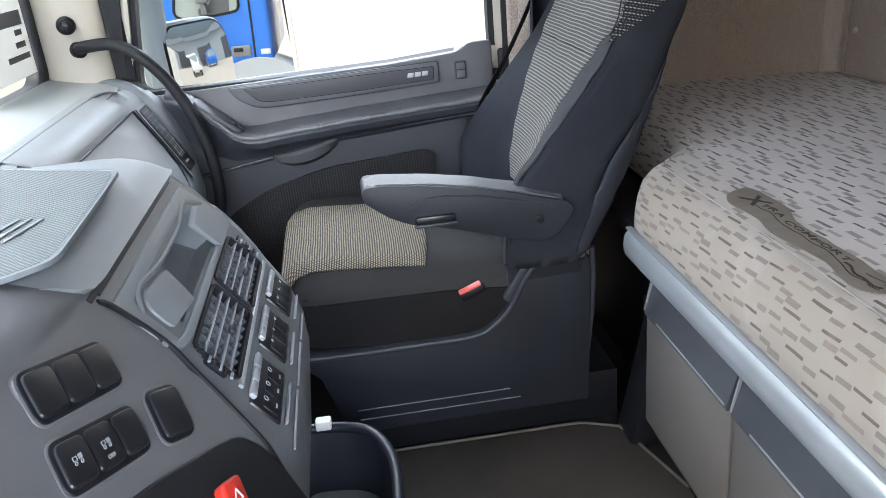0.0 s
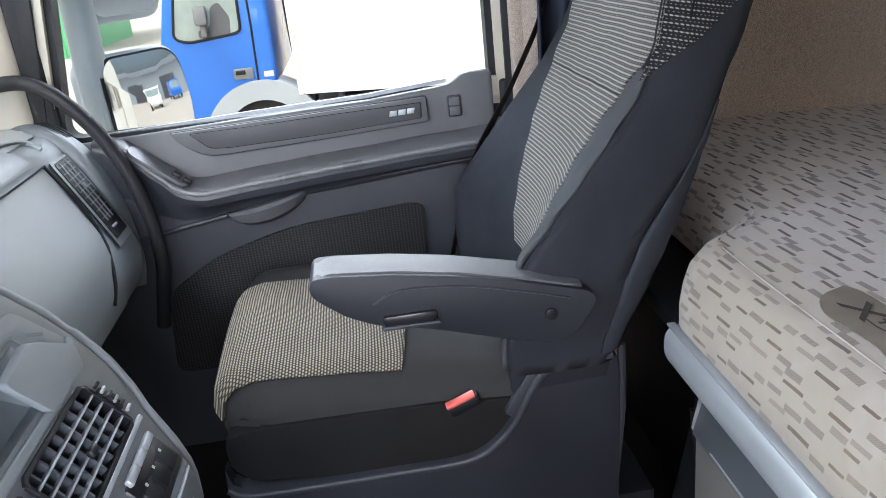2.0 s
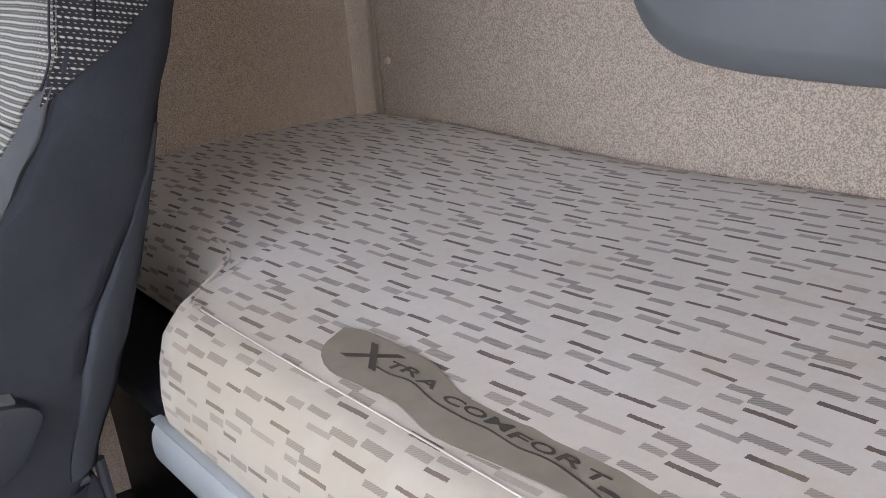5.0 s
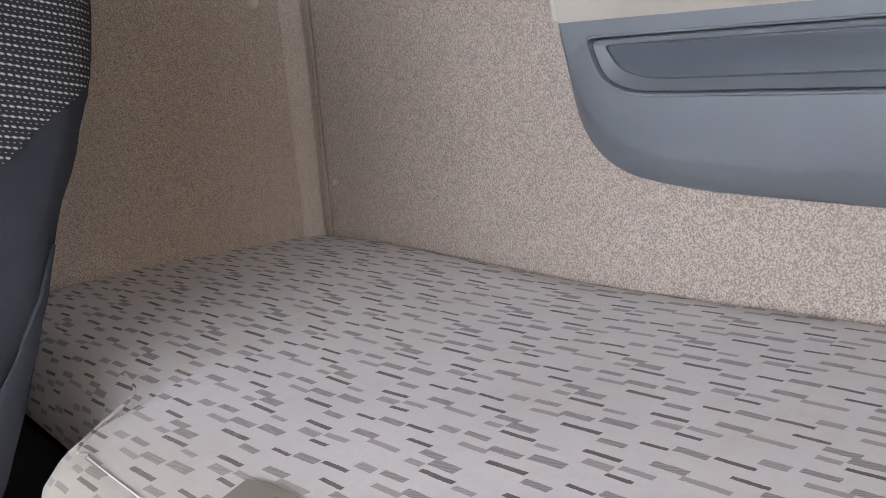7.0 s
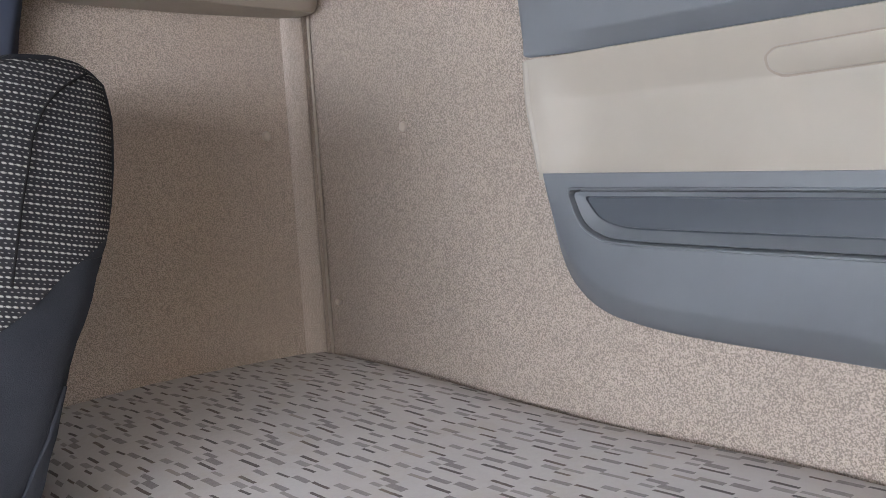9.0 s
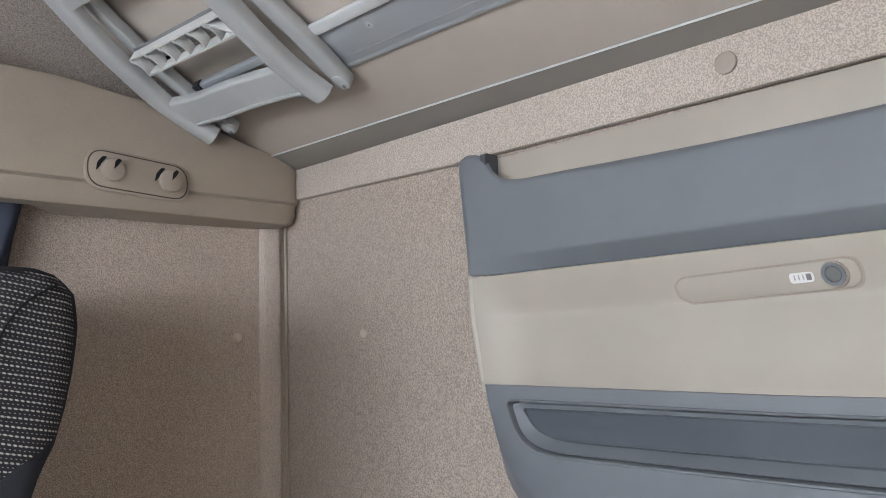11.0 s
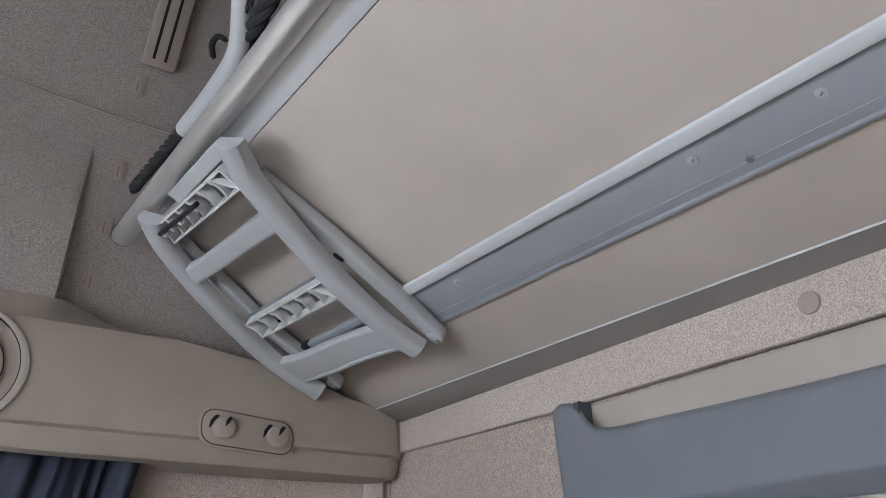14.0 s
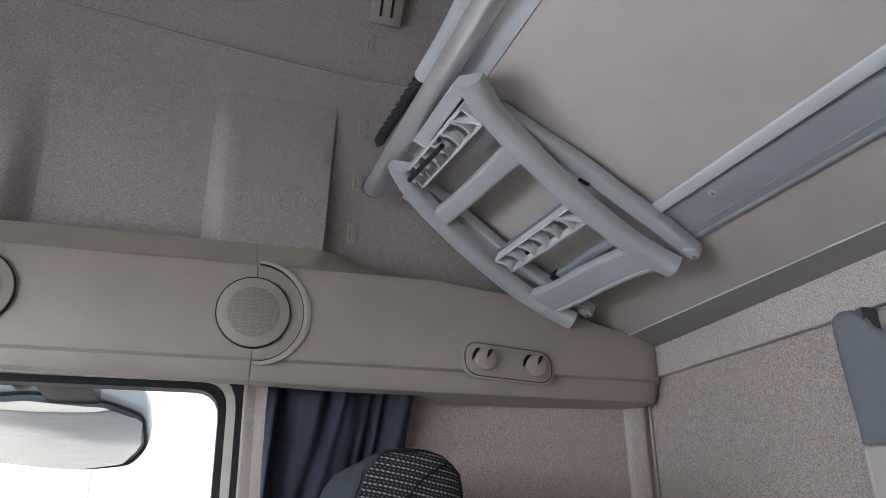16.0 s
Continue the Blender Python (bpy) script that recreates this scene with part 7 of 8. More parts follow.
def bank(y, z, e, f, n, marks):
    a = math.hypot(e[0], e[1] * 1.28)
    h = math.hypot(f[0], f[1] * 1.28)
    m0 = skew(y, z, (e[0] / a, e[1] / a), (f[0] / h, f[1] / h))
    b = part("rocker_bank", placed(pill(a + 0.003, h + 0.003, -0.004, 0.0040, 0.013, 0.0015), m0), BLACK, console, "black rocker switch bank")
    part("bank_rim", placed(pill(a + 0.0055, h + 0.0055, -0.004, 0.0028, 0.0155, 0.0012), m0), CONSOLE_BROWN, b)
    w = a / n
    for k in range(n):
        m = m0 @ Matrix.Translation(((2 * k - n + 1) * w, 0, 0.003))
        part("rocker", placed(pill(w - 0.0006, h - 0.001, -0.003, 0.0038, 0.008, 0.0022), m), BLACK_GLOSS, b)
        if marks[k] == "off":
            words("OFF", 0.0046, m @ Matrix.Translation((-0.005, -h * 0.62, 0.0040)), SILVER, b, "lettering", 0.0)
        if marks[k]:
            part("icon", placed(join(sweep([(-0.005, 0.0, 0.004), (-0.001, 0.0, 0.004), (-0.001, 0.003, 0.004), (-0.005, 0.003, 0.004), (-0.005, 0.0, 0.004)], circle(0.0004, 5), up=(0, 0, 1))), m), SILVER, b)
            part("icon", placed(box(0.001, 0.005, 0.0, 0.0038, 0.0037, 0.0042), m), SILVER, b)
            for q in (-0.0035, 0.003):
                part("icon", placed(ring_mark(0.0013, 0.0004), m @ Matrix.Translation((q, -0.0020, 0.0040))), SILVER, b)
    return b


def driver_lift(s, y):
    """The driver's panel swells into a hood above the switches."""
    edge = lerp_tab(y, [(0.40, 2.9), (0.60, 3.02), (0.636, 3.08), (0.677, 3.14), (0.724, 3.2)])
    t = min(1.0, max(0.0, (edge - s) / 0.12))
    return 0.002 + 0.012 * t * t * (3 - 2 * t) * min(1.0, max(0.0, (0.724 - y) / 0.05))


# the hood is the cover's plastic; its shade is put into this darker colour
part("driver_panel", grid_sheet(lambda s, y: con(s, y, driver_lift(s, y)), [2.2, 2.4, 2.6, 2.75, 2.85, 2.9, 2.94, 2.98, 3.02, 3.06, 3.1, 3.14, 3.18, 3.22, 3.3, 3.5, 4.0, 4.5, 5.0, 5.4], lin(0.34, 0.728, 26)), CONSOLE_BROWN, console, "dark brown-grey switch panel with the hood's shade in its colour", 60)
bank(0.613, 0.742, (0.049, -0.0147), (-0.0130, -0.0118), 3, ("", "", ""))
bank(0.567, 0.710, (0.0455, -0.0155), (-0.0130, -0.0105), 3, ("mark", "off", ""))
bank(0.651, 0.679, (0.0180, -0.0078), (-0.0185, -0.0118), 1, ("",))
part("lower_panel", on_face(rounded([(0.36, 0.745), (0.45, 0.715), (0.566, 0.677), (0.608, 0.660), (0.650, 0.644), (0.681, 0.629), (0.690, 0.611), (0.684, 0.59), (0.655, 0.555), (0.36, 0.555)], [0.0, 0.02, 0.03, 0.02, 0.02, 0.012, 0.01, 0.01, 0.0, 0.0]), 0.002, 0.0065, 0.001), BLACK, console, "black lower panel")
HZ = skew(0.586, 0.622, (0.8897, -0.4613 / 1.28), (-0.78, -0.40))
hz = part("hazard_button", placed(pill(0.0155, 0.026, 0.0, 0.015, 0.006, 0.004), HZ), RED, console, "red hazard warning button")
tri = [(-0.006, 0.003), (0.006, 0.003), (0.0, 0.014)]
part("triangle", placed(join(*[sweep([(*tri[i], 0.0), (*tri[(i + 1) % 3], 0.0)], circle(0.0008, 6), up=(0, 0, 1)) for i in range(3)]), HZ @ Matrix.Translation((0, 0, 0.0152))), WHITE, hz)
# bin below the console, with a white clip
bin_t = thing("waste_bin", (-0.30, 1.03, FLOOR_Z), "dark grey rounded bin with a ribbed floor", "bin")
bo = rounded([(-0.40, 1.17), (-0.275, 1.155), (-0.238, 1.05), (-0.245, 0.90), (-0.42, 0.90)], [0.04, 0.06, 0.05, 0.03, 0.03], 6)
rim_rings = []
for k, z in ((1.0, FLOOR_Z), (1.0, 0.285), (0.99, 0.302), (0.965, 0.306), (0.94, 0.300), (0.92, 0.20), (0.90, 0.18)):
    rim_rings.append([(-0.33 + (x + 0.33) * k, 1.03 + (y - 1.03) * k, z) for x, y in bo])
part("shell", loft(rim_rings), SKIRT, bin_t)
part("rim", sweep([(x, y, 0.302) for x, y in [(-0.33 + (a + 0.33) * 0.975, 1.03 + (b - 1.03) * 0.975) for a, b in bo]], circle(0.009, 10)), SKIRT, bin_t)
part("floor_mat", prism([(-0.33 + (x + 0.33) * 0.88, 1.03 + (y - 1.03) * 0.88) for x, y in bo], "z", 0.18, 0.188), TRAY_MAT, bin_t)
solo("white_clip", box(-0.36, -0.335, 1.150, 1.172, 0.303, 0.318, 0.003), WHITE, "small white plastic clip on the bin rim", "clip")
solo("floor_mat", prism(rounded([(-0.75, 0.1), (0.20, 0.1), (0.285, 1.19), (0.225, 1.41), (0.15, 1.432), (-0.75, 1.432)], 0.02), "z", FLOOR_Z, FLOOR_Z + 0.008, 0.003), MAT_RUBBER, "brown-grey rubber floor mat", "floor mat")
solo("mat_border", sweep([(0.283, 1.19, 0.039), (0.226, 1.40, 0.039), (0.15, 1.434, 0.039), (-0.3, 1.436, 0.039)], circle(0.0035, 6)), MAT_EDGE, "pale stitched border of the floor mat", "mat border")

# ---- passenger dashboard ----
dash = thing("passenger_dashboard", (-0.75, 1.6, 0.4), "grey passenger dashboard with glove box and side vents", "dashboard")
D_TAB = [(0.0, -0.905, 0.775), (1.0, -0.88, 0.768), (2.0, -0.82, 0.755), (2.6, -0.755, 0.748), (2.85, -0.725, 0.738), (3.0, -0.708, 0.722), (3.2, -0.700, 0.705), (4.0, -0.645, 0.632), (4.6, -0.600, 0.565), (4.9, -0.588, 0.52), (5.2, -0.594, 0.475), (5.6, -0.64, 0.435), (6.0, -0.90, 0.41)]
DX = [(a, b) for a, b, c in D_TAB]
DZ = [(a, c) for a, b, c in D_TAB]


def dsh(s, y, lift=0.0):
    x, z = lerp_tab(s, DX), lerp_tab(s, DZ)
    if y > 1.95:
        t = min(1.0, (y - 1.95) / 0.07)
        x -= 0.04 * t * t * (1 if s > 2.6 else 0.3)
    y -= lerp_tab(s, [(3.1, 0.0), (4.6, 0.07), (5.2, 0.085), (6.0, 0.085)]) * min(1.0, max(0.0, (y - 1.4) / 0.4))
    return (x + lift * 0.92, y, z + lift * 0.38)


part("body", grid_sheet(dsh, lin(0, 6, 49), [1.0, 1.1, 1.2, 1.3, 1.4, 1.5, 1.6, 1.7, 1.8, 1.86, 1.88, 1.90, 1.92, 1.94, 1.96, 1.975, 1.99, 2.005, 2.02]), DASH, dash, "", 50)
part("top_pad", thicken(grid_sheet(lambda s, y: (dsh(s, y)[0], y, dsh(s, y)[2] + 0.004), lin(0.2, 2.7, 12), lin(1.05, 2.01, 14)), 0.004, (0, 0, 1)), DASH_LIGHT, dash, "pale grey dashboard top", 50)
part("glove_box", thicken(grid_sheet(lambda s, y: dsh(s, y, 0.004 + (0.0 if s < 4.7 else -0.003)), [3.16, 3.2, 3.4, 3.7, 4.0, 4.3, 4.6, 4.75, 4.9, 5.05, 5.2], lin(1.22, 1.832, 12)), 0.004, (1, 0, 0)), GLOVE, dash, "grey glove box lid", 50)
part("top_lid", thicken(grid_sheet(lambda s, y: (dsh(s, y)[0] + 0.002, y, dsh(s, y)[2] + 0.007), [2.3, 2.5, 2.7, 2.8, 2.9, 3.0, 3.08], lin(1.3, 1.80, 10)), 0.004, (1, 0, 1)), GLOVE, dash, "", 50)
part("lid_gap", sweep([dsh(a, b, 0.004) for a, b in ((3.13, 1.835), (3.3, 1.842), (3.6, 1.846), (4.0, 1.846), (4.3, 1.838), (4.5, 1.822), (4.7, 1.795), (4.85, 1.765), (5.0, 1.735))], circle(0.0032, 6), up=(1, 0, 0)), BLACK, dash)
part("lid_gap", sweep([dsh(3.13, y, 0.004) for y in lin(1.25, 1.84, 12)], circle(0.0020, 6), up=(1, 0, 0)), BLACK, dash)
part("vent_frame", thicken(grid_sheet(lambda s, y: dsh(s, y, 0.0045), lin(3.15, 4.62, 12), lin(1.862, 1.948, 5)), 0.003, (1, 0, 0)), GLOVE, dash, "", 50)
part("frame_gap", sweep([dsh(s, 1.8605, 0.004) for s in lin(3.15, 4.6, 12)], circle(0.0012, 6), up=(1, 0, 0)), BLACK, dash)
dv = part("side_vent", thicken(grid_sheet(lambda s, y: dsh(s, y + (0.004 if s in (3.20, 4.52) and y < 1.88 else 0.0), 0.0065), [3.20, 3.24, 3.4, 3.6, 3.8, 4.0, 4.2, 4.35, 4.48, 4.52], [1.872, 1.876, 1.89, 1.905, 1.92, 1.934, 1.938]), 0.003, (1, 0, 0)), BLACK, dash, "tall black side vent", 50)
thin_slat = [(-0.0007, -0.001), (0.0007, -0.001), (0.0007, 0.0014), (-0.0007, 0.0014)]
for y in (1.8875, 1.903, 1.9185):
    part("slat", sweep([dsh(s, y, 0.0075) for s in lin(3.24, 4.28, 12)], thin_slat, up=(1, 0, 0.4)), GREY_BIN, dv)
for s in lin(3.30, 4.22, 9):
    part("slat", sweep([dsh(s, y, 0.0072) for y in (1.875, 1.905, 1.935)], thin_slat, up=(1, 0, 0.4)), GREY_BIN, dv)
part("slider", placed(box(-0.004, 0.004, -0.006, 0.006, 0.0, 0.004, 0.001), frame_matrix(dsh(3.72, 1.903, 0.008), (0, 1, 0), (-0.5, 0, 0.7))), GREY_EDGE, dv)
for k in range(4):
    part("wheel", cyl(Vector(dsh(4.38, 1.889 + 0.007 * k, 0.008)), (1, 0, 0.4), 0.0026, 0.005, 10, 0.0008), ALU_PAINT if k < 3 else BLACK_GLOSS, dv)
# raised lid outline on the top pad
part("lid_bead", sweep(curve_pts([(-0.775, 1.12, 0.7535), (-0.775, 1.5, 0.7535), (-0.773, 1.80, 0.7535), (-0.757, 1.868, 0.752), (-0.735, 1.885, 0.746), (-0.716, 1.885, 0.732)], 5), circle(0.0045, 8), up=(0, 0, 1)), DASH_LIGHT, dash)
part("lid_line", sweep(curve_pts([(-0.766, 1.12, 0.7548), (-0.766, 1.5, 0.7548), (-0.764, 1.79, 0.7548), (-0.750, 1.856, 0.754), (-0.732, 1.872, 0.749)], 5), circle(0.0022, 6), up=(0, 0, 1)), GREY_BIN_DARK, dash)
# demister vent on the rounded corner beside the door
dm = curve_pts([(-0.81, 2.02, 0.752), (-0.768, 2.005, 0.760), (-0.728, 1.985, 0.751), (-0.698, 1.975, 0.732), (-0.672, 1.968, 0.706), (-0.652, 1.962, 0.674), (-0.634, 1.952, 0.625), (-0.618, 1.938, 0.57), (-0.609, 1.925, 0.50), (-0.618, 1.915, 0.44)], 5)
tv = part("demist_vent", sweep(dm, rounded([(-0.028, -0.03), (0.028, -0.03), (0.028, -0.010), (0.018, 0.0005), (-0.018, 0.0005), (-0.028, -0.010)], 0.008), up=(0.45, 0, 0.9)), DASH, dash, "grey demister vent")
for q in (-0.016, -0.008, 0.0, 0.008, 0.016):
    line = [Vector(p) + Vector((0.30, 0.92, 0)) * q + Vector((0.45, 0, 0.9)) * 0.0008 for p in dm[6:16]]
    part("louvre", sweep(line, rounded([(-0.0024, -0.002), (0.0024, -0.002), (0.0024, 0.0008), (-0.0024, 0.0008)], 0.0006), up=(0.45, 0, 0.9)), BLACK, tv)
# grab handle
gh = thing("grab_handle", (-0.6, 1.93, 0.45), "thick black curved grab handle on the front pillar", "grab handle")
part("bar", tube(curve_pts([(-0.832, 2.00, 0.832), (-0.80, 1.962, 0.842), (-0.735, 1.945, 0.842), (-0.672, 1.925, 0.806), (-0.615, 1.925, 0.722), (-0.578, 1.925, 0.61), (-0.568, 1.925, 0.50), (-0.580, 1.925, 0.42), (-0.60, 1.94, 0.34)], 8), 0.0135, 16, up=(0, 1, 0)), RUBBER, gh)
part("foot", cyl((-0.824, 1.99, 0.834), (0.6, -0.7, 0), 0.018, 0.02, 18, 0.004), RUBBER, gh)
sk = thing("suction_cup", (-0.835, 1.985, 0.89), "small black rubber suction cup on the pillar", "suction cup")
part("cup", cyl((-0.835, 1.979, 0.889), (0.2, -1, 0), 0.022, 0.016, 28, 0.005, 0.017), RUBBER, sk)
part("knob", cyl((-0.833, 1.969, 0.889), (0.2, -1, 0), 0.010, 0.012, 16, 0.003), BLACK_GLOSS, sk)
# paper card behind the windscreen, unreadable print
card = thing("paper_card", (-0.9, 1.75, 0.8), "white paper card behind the windscreen with grey print", "card")
part("sheet", box(-0.9145, -0.913, 1.62, 1.962, 0.80, 1.08), PAPER, card)
for k, (y0, y1, z) in enumerate(((1.80, 1.945, 0.905), (1.89, 1.93, 0.885), (1.88, 1.935, 0.86), (1.82, 1.945, 0.835))):
    part("print_bar", box(-0.9125, -0.912, y0, y1, z, z + (0.03 if k == 0 else 0.012)), INK, card)

# ---- outside the passenger window ----
GROUND_Z = -1.25
solo("ground", box(-60, 60, -60, 60, GROUND_Z - 0.1, GROUND_Z), ASPHALT, "pale sandy paved yard", kind="structure")
# main mirror of the own cab
mir = thing("door_mirror", (-0.66, 2.3, 0.6), "large grey door mirror with two glasses on a thick arm", "mirror")
MF = frame_matrix((-0.615, 2.30, 0.722), (0.588, 0.809, 0.0), (-0.047, 0.034, 1))      # glass plane, facing back along the cab
mo = rounded([(-0.125, -0.155), (0.10, -0.155), (0.128, -0.02), (0.112, 0.13), (-0.10, 0.13), (-0.125, 0.10)], [0.03, 0.05, 0.06, 0.06, 0.05, 0.04], 6)
part("housing", placed(prism(mo, "z", -0.09, 0.0, 0.016, 3), MF), MIRROR_GREY, mir)
part("glass_rim", placed(prism([(x * 0.93 + 0.002, z * 0.945) for x, z in mo], "z", 0.0, 0.003, 0.001), MF), BLACK, mir)


def bulged_glass(outline, radius, top):
    """A mirror glass with a gently convex face."""
    rings = [[(x * k, z * k, top - (x * x + z * z) * k * k / (2 * radius)) for x, z in outline] for k in (1.0, 0.86, 0.72, 0.58, 0.44, 0.30, 0.16, 0.04)]
    return loft(rings)


part("glass", placed(bulged_glass([(x * 0.885 + 0.002, z * 0.91) for x, z in mo], 1.3, 0.013), MF), MIRROR, mir, "convex mirror glass", 80)
up2 = rounded([(-0.10, 0.190), (0.09, 0.190), (0.115, 0.235), (0.115, 0.38), (-0.10, 0.38)], 0.035, 5)
part("wide_housing", placed(prism(up2, "z", -0.07, 0.0, 0.014, 3), MF), MIRROR_GREY, mir)
part("wide_glass", placed(prism([(x * 0.86, 0.287 + (z - 0.287) * 0.86) for x, z in up2], "z", 0.0, 0.003), MF), MIRROR, mir)
part("arm", tube(curve_pts([(-0.76, 2.09, 0.50), (-0.725, 2.20, 0.52), (-0.706, 2.235, 0.62), (-0.706, 2.235, 0.80), (-0.702, 2.235, 0.95), (-0.704, 2.23, 1.10), (-0.71, 2.18, 1.20), (-0.77, 2.085, 1.25)], 6), 0.034, 16, up=(0, 1, 0)), MIRROR_GREY, mir)
# kerb mirror over the door
kb = thing("kerb_mirror", (-0.23, 2.3, 1.34), "wide kerb mirror hung above the door window", "mirror")
KF = frame_matrix((-0.23, 2.33, 1.24), (1, 0, 0), (0, -0.80, 0.59))
ko = rounded([(-0.25, 0.083), (-0.02, 0.125), (0.13, 0.107), (0.212, 0.065), (0.222, -0.036), (0.19, -0.10), (0.08, -0.119), (-0.09, -0.09), (-0.25, -0.036)], 0.025, 4)
part("housing", placed(prism(ko, "z", -0.07, 0.0, 0.014, 3), KF), MIRROR_GREY, kb)
K_TOP = [(-0.24, 0.066), (-0.02, 0.100), (0.12, 0.086), (0.19, 0.055), (0.204, 0.04)]
K_LOW = [(-0.24, -0.032), (-0.09, -0.076), (0.07, -0.100), (0.165, -0.088), (0.19, -0.05), (0.204, -0.02)]


def kerb_glass(u, v):
    lo, hi = interp(u, K_LOW), interp(u, K_TOP)
    return KF @ Vector((u, lo + (hi - lo) * v, 0.026 - 0.30 * (u + 0.02) ** 2 - 0.9 * (lo + (hi - lo) * v) ** 2))


part("glass", grid_sheet(kerb_glass, lin(-0.235, 0.203, 40), lin(0.0, 1.0, 16)), MIRROR, kb, "curved mirror glass", 80)
part("rim", placed(sweep([(x * 0.965, z * 0.9 - 0.002, 0.003) for x, z in ko + ko[:1]], circle(0.004, 6), up=(0, 0, 1)), KF), BLACK, kb)
part("mount", box(-0.216, -0.113, 2.10, 2.36, 1.288, 1.322, 0.008), BLACK, kb)
part("joint", cyl((-0.237, 2.09, 1.302), (0, 1, 0), 0.021, 0.05, 22, 0.008), BLACK, kb)
part("stem", cyl((-0.185, 2.29, 1.30), (0, 0, 1), 0.010, 0.07, 12), BLACK, kb)
# blue truck parked alongside, with its white box body
TY = 8.0
trk = thing("blue_truck", (-1.2, TY + 1.1, GROUND_Z), "blue delivery truck with white box body and grey wheel arches", "truck")
cab = [(-1.98, -0.75), (-1.62, -0.75), (-1.58, -0.45), (-1.45, -0.22), (-1.2, -0.06), (-0.95, -0.06), (-0.88, -0.10), (-0.87, 0.2), (-0.85, 1.28), (-0.98, 1.43), (-1.50, 1.43), (-1.68, 1.1), (-1.84, 0.45), (-1.96, -0.1)]
part("cab_body", prism(cab, "y", TY, TY + 2.2, 0.05, 3), BLUE, trk, "bright blue cab")
win = rounded([(-1.13, 0.42), (-1.09, 1.25), (-1.56, 1.25), (-1.725, 0.42), (-1.60, 0.375)], 0.06, 5)
part("side_window", prism(win, "y", TY - 0.012, TY + 0.02, 0.004), GLASS_BLUE, trk, "dark side window")
part("window_rubber", sweep([(x, TY - 0.008, z) for x, z in win + win[:1]], circle(0.014, 6), up=(0, 1, 0)), BLACK, trk)
part("seat_shape", prism(rounded([(-1.50, 0.40), (-1.22, 0.40), (-1.20, 0.56), (-1.28, 0.70), (-1.36, 0.66), (-1.38, 0.50), (-1.50, 0.47)], 0.03, 4), "y", TY - 0.0145, TY - 0.011), GREY_BIN_DARK, trk, "dark seat seen through the window")
part("door_gap", sweep([(-1.035, TY - 0.001, 1.4), (-1.03, TY - 0.001, 0.5), (-1.05, TY - 0.001, -0.05)], circle(0.010, 6), up=(0, 1, 0)), BLACK, trk)
hnd = part("door_handle", box(-1.26, -1.08, TY - 0.02, TY + 0.02, 0.0, 0.10, 0.012), GREY_BIN, trk, "grey handle recess")
part("grip", box(-1.24, -1.15, TY - 0.03, TY, 0.045, 0.085, 0.008), BLACK, hnd)
part("cab_badge", box(-0.99, -0.90, TY - 0.006, TY + 0.01, 0.0, 0.05, 0.004), SILVER, trk)
wx, wz = -1.05, -0.62
arch = []
for a in lin(radians(10), radians(172), 24):
    c, s = math.cos(a), math.sin(a)
    arch.append([(wx + 0.58 * c, TY - 0.05, wz + 0.60 * s), (wx + 0.40 * c, TY - 0.05, wz + 0.42 * s), (wx + 0.40 * c, TY + 0.4, wz + 0.42 * s), (wx + 0.58 * c, TY + 0.4, wz + 0.60 * s)])
part("wheel_arch", loft(arch), MIRROR_GREY, trk, "grey plastic wheel arch")
part("arch_liner", box(wx - 0.50, wx + 0.50, TY + 0.06, TY + 0.5, -1.0, -0.14, 0.02), BLACK, trk)
wheel = part("wheel", cyl((wx, TY + 0.15, -0.84), (0, 1, 0), 0.41, 0.26, 40, 0.03), TYRE, trk, "black tyre on a pale rim")
part("rim", cyl((wx, TY + 0.01, -0.84), (0, 1, 0), 0.25, 0.03, 32, 0.01), GREY_BIN, wheel)
part("box_body", prism([(-0.66, -0.195), (7.0, -0.63), (7.0, 2.6), (-0.66, 2.6)], "y", TY - 0.05, TY + 2.4, 0.02), WHITE_PAINT, trk, "white box body")
part("box_edge", box(-0.70, -0.655, TY - 0.06, TY + 0.1, -0.195, 2.6, 0.01), WHITE, trk)
part("chassis", box(-0.9, 7.0, TY + 0.55, TY + 1.7, -0.95, -0.40, 0.02), UNDERSIDE, trk, "dark chassis under the body")
part("side_guard", box(0.05, 5.6, TY + 0.25, TY + 0.29, -0.70, -0.60, 0.01), UNDERSIDE, trk)
for k in range(9):
    part("cross_bearer", box(-0.35 + 0.75 * k, -0.29 + 0.75 * k, TY + 0.0, TY + 2.3, -0.36 - 0.043 * k, -0.20 - 0.043 * k, 0.008), UNDERSIDE, trk)
part("air_tank", cyl((0.55, TY + 0.42, -0.50), (1, 0, 0), 0.13, 0.62, 24, 0.03), UNDERSIDE, trk, "black air tank")
part("tank", box(1.55, 2.55, TY + 0.18, TY + 0.6, -0.78, -0.36, 0.06), UNDERSIDE, trk, "dark fuel tank")
part("hose_cap", cyl((0.06, TY + 0.2, -0.46), (0, 1, 0), 0.045, 0.10, 18, 0.01), BLUE, trk, "blue cap below the body")
lamp_m = part("side_marker", box(0.60, 0.68, TY - 0.055, TY + 0.02, -0.365, -0.300, 0.01), WHITE, trk, "white and red side marker")
part("marker_lens", box(0.595, 0.63, TY - 0.06, TY + 0.02, -0.345, -0.298, 0.006), RED_PALE, lamp_m)
part("far_skirt", box(-0.6, 7.0, TY + 2.2, TY + 2.3, -0.95, -0.22, 0.02), UNDERSIDE, trk)
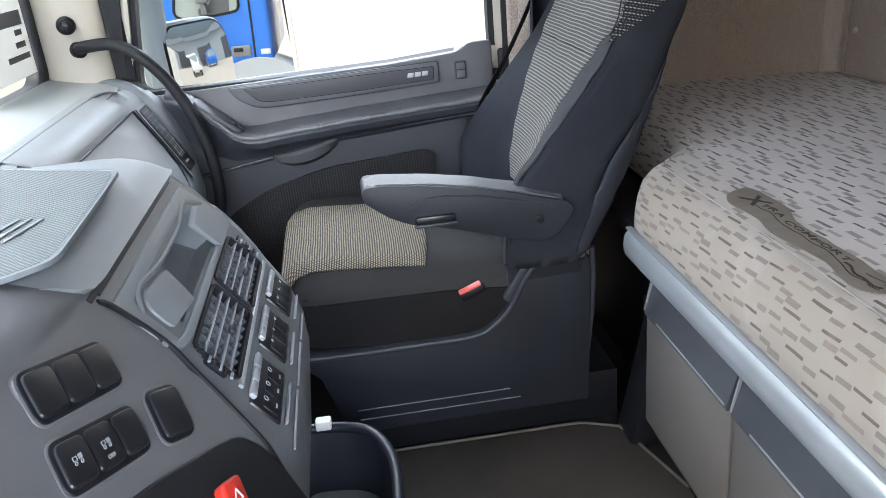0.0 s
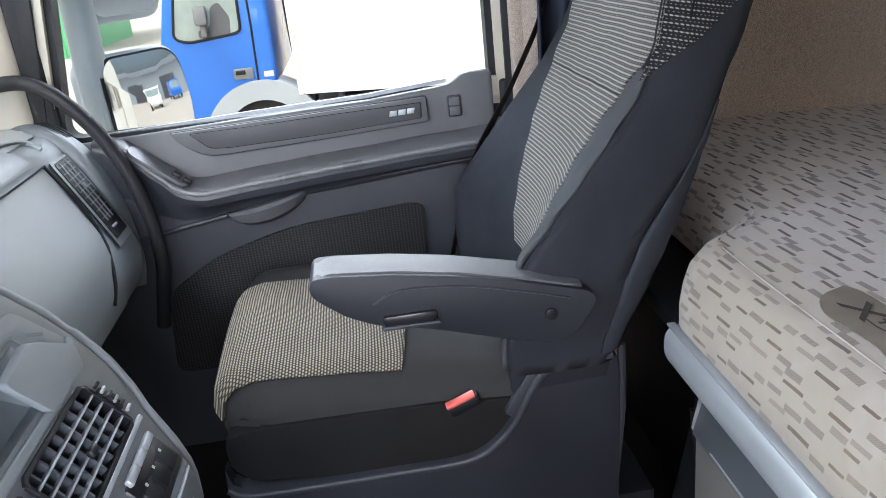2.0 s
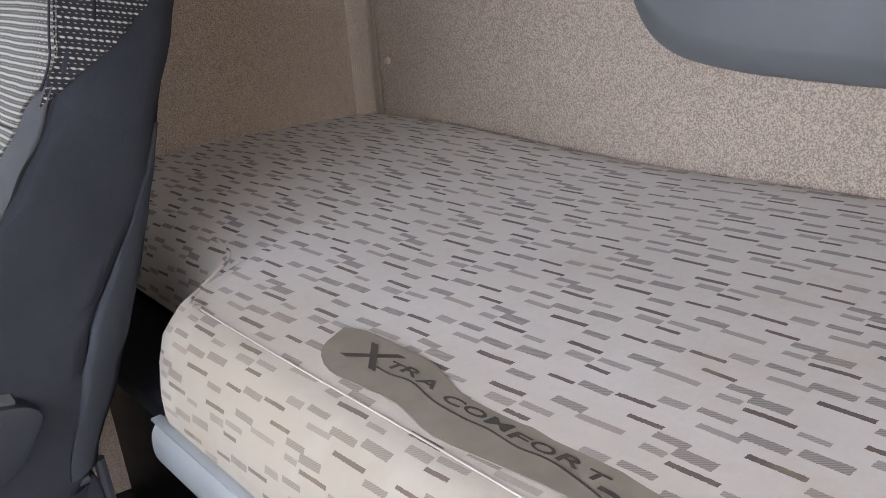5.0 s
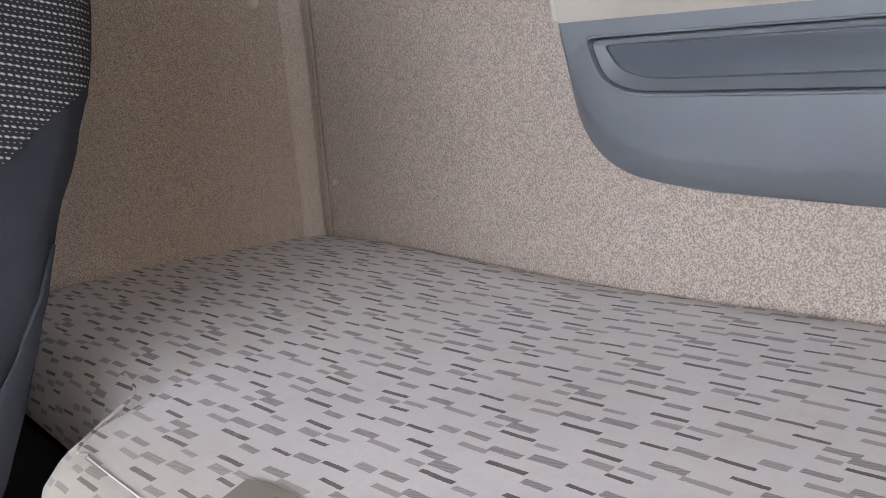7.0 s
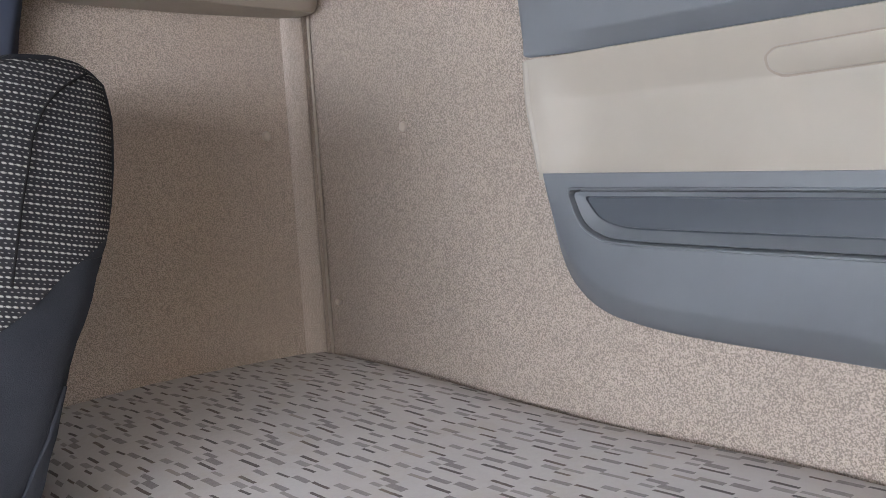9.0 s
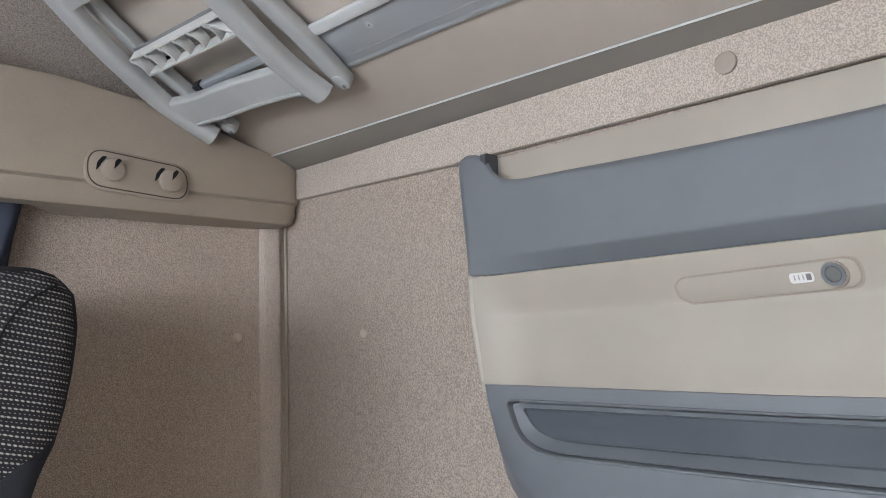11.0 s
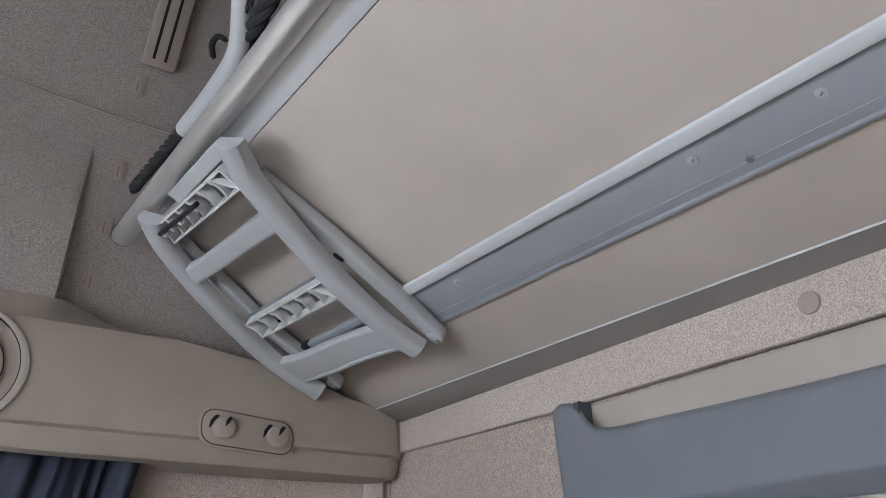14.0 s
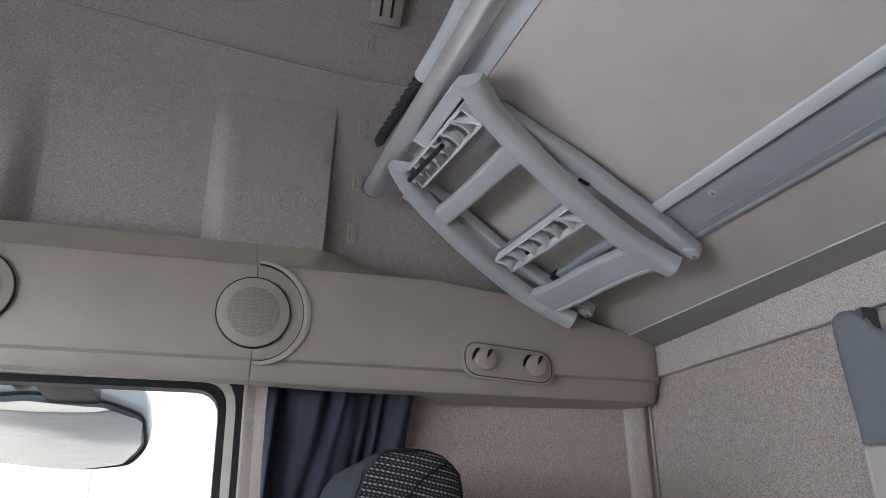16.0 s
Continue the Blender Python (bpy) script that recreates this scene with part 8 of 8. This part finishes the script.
part("hose", tube(curve_pts([(-0.72, TY + 0.3, 0.8), (-0.70, TY + 0.2, 0.3), (-0.68, TY + 0.25, -0.1)], 6), 0.03, 10, up=(1, 0, 0)), BLACK, trk)
gm_t = thing("truck_mirror", (-1.44, TY - 0.2, 0.2), "black mirror of the blue truck", "mirror")
part("housing", box(-1.49, -1.38, TY - 0.16, TY - 0.06, 0.52, 0.68, 0.02), GREY_BIN, gm_t)
part("arm", box(-1.46, -1.41, TY - 0.10, TY + 0.01, 0.42, 0.53, 0.01), GREY_BIN, gm_t)
hall = thing("green_hall", (-11, 27, GROUND_Z), "green corrugated metal hall across the yard", "building")
part("wall", box(-24, -8.65, 27, 34, GROUND_Z, 8), GREEN, hall)
for k in range(24):
    part("rib", box(-13.9 + 0.22 * k, -13.83 + 0.22 * k, 26.96, 27, GROUND_Z, 8), GREEN, hall)
rear_hall = thing("grey_hall", (48, 6, GROUND_Z), "long grey metal hall at the back of the yard", "building")
part("wall", box(44, 54, -14, 40, GROUND_Z, 4.2), MIRROR_GREY, rear_hall)
part("roof", prism([(43.6, 4.2), (54.4, 4.2), (49, 5.6)], "y", -14.4, 40.4), GREY_BIN, rear_hall)
for y0 in (-8, 0, 8, 16):
    part("door", box(43.9, 44.1, y0, y0 + 4.0, GROUND_Z, 2.6, 0.03), GREY_BIN_DARK, rear_hall, "dark roller door")


def parked_van(x, y, paint, label):
    v = thing("parked_van", (x, y, GROUND_Z), label, "van", "vans in the yard")
    z = GROUND_Z
    part("body", prism(rounded([(x, z + 0.45), (x + 5.2, z + 0.45), (x + 5.2, z + 2.5), (x + 1.3, z + 2.5), (x + 0.7, z + 1.5), (x, z + 1.2)], [0.1, 0.1, 0.15, 0.2, 0.1, 0.1], 4), "y", y, y + 2.0, 0.06), paint, v)
    part("windscreen", prism([(x + 0.72, z + 1.5), (x + 1.22, z + 2.3), (x + 1.18, z + 2.32), (x + 0.68, z + 1.52)], "y", y + 0.15, y + 1.85), GLASS_BLUE, v)
    for dx in (0.85, 4.3):
        for yy in (y + 0.1, y + 1.9):
            part("wheel", cyl((x + dx, yy, z + 0.34), (0, 1, 0), 0.34, 0.22, 28, 0.03), TYRE, v)


parked_van(26, 3.2, WHITE_PAINT, "white panel van parked in the yard")
parked_van(33, 8.4, BLUE, "blue panel van parked in the yard")
solo("far_buildings", box(-60, 60, 58, 59, GROUND_Z, 4.0), CREAM, "pale low buildings in the distance", kind="structure")
solo("backdrop", box(-160, 160, 90, 91, GROUND_Z, 70), HAZE, "bright hazy white sky behind the yard", kind="structure")
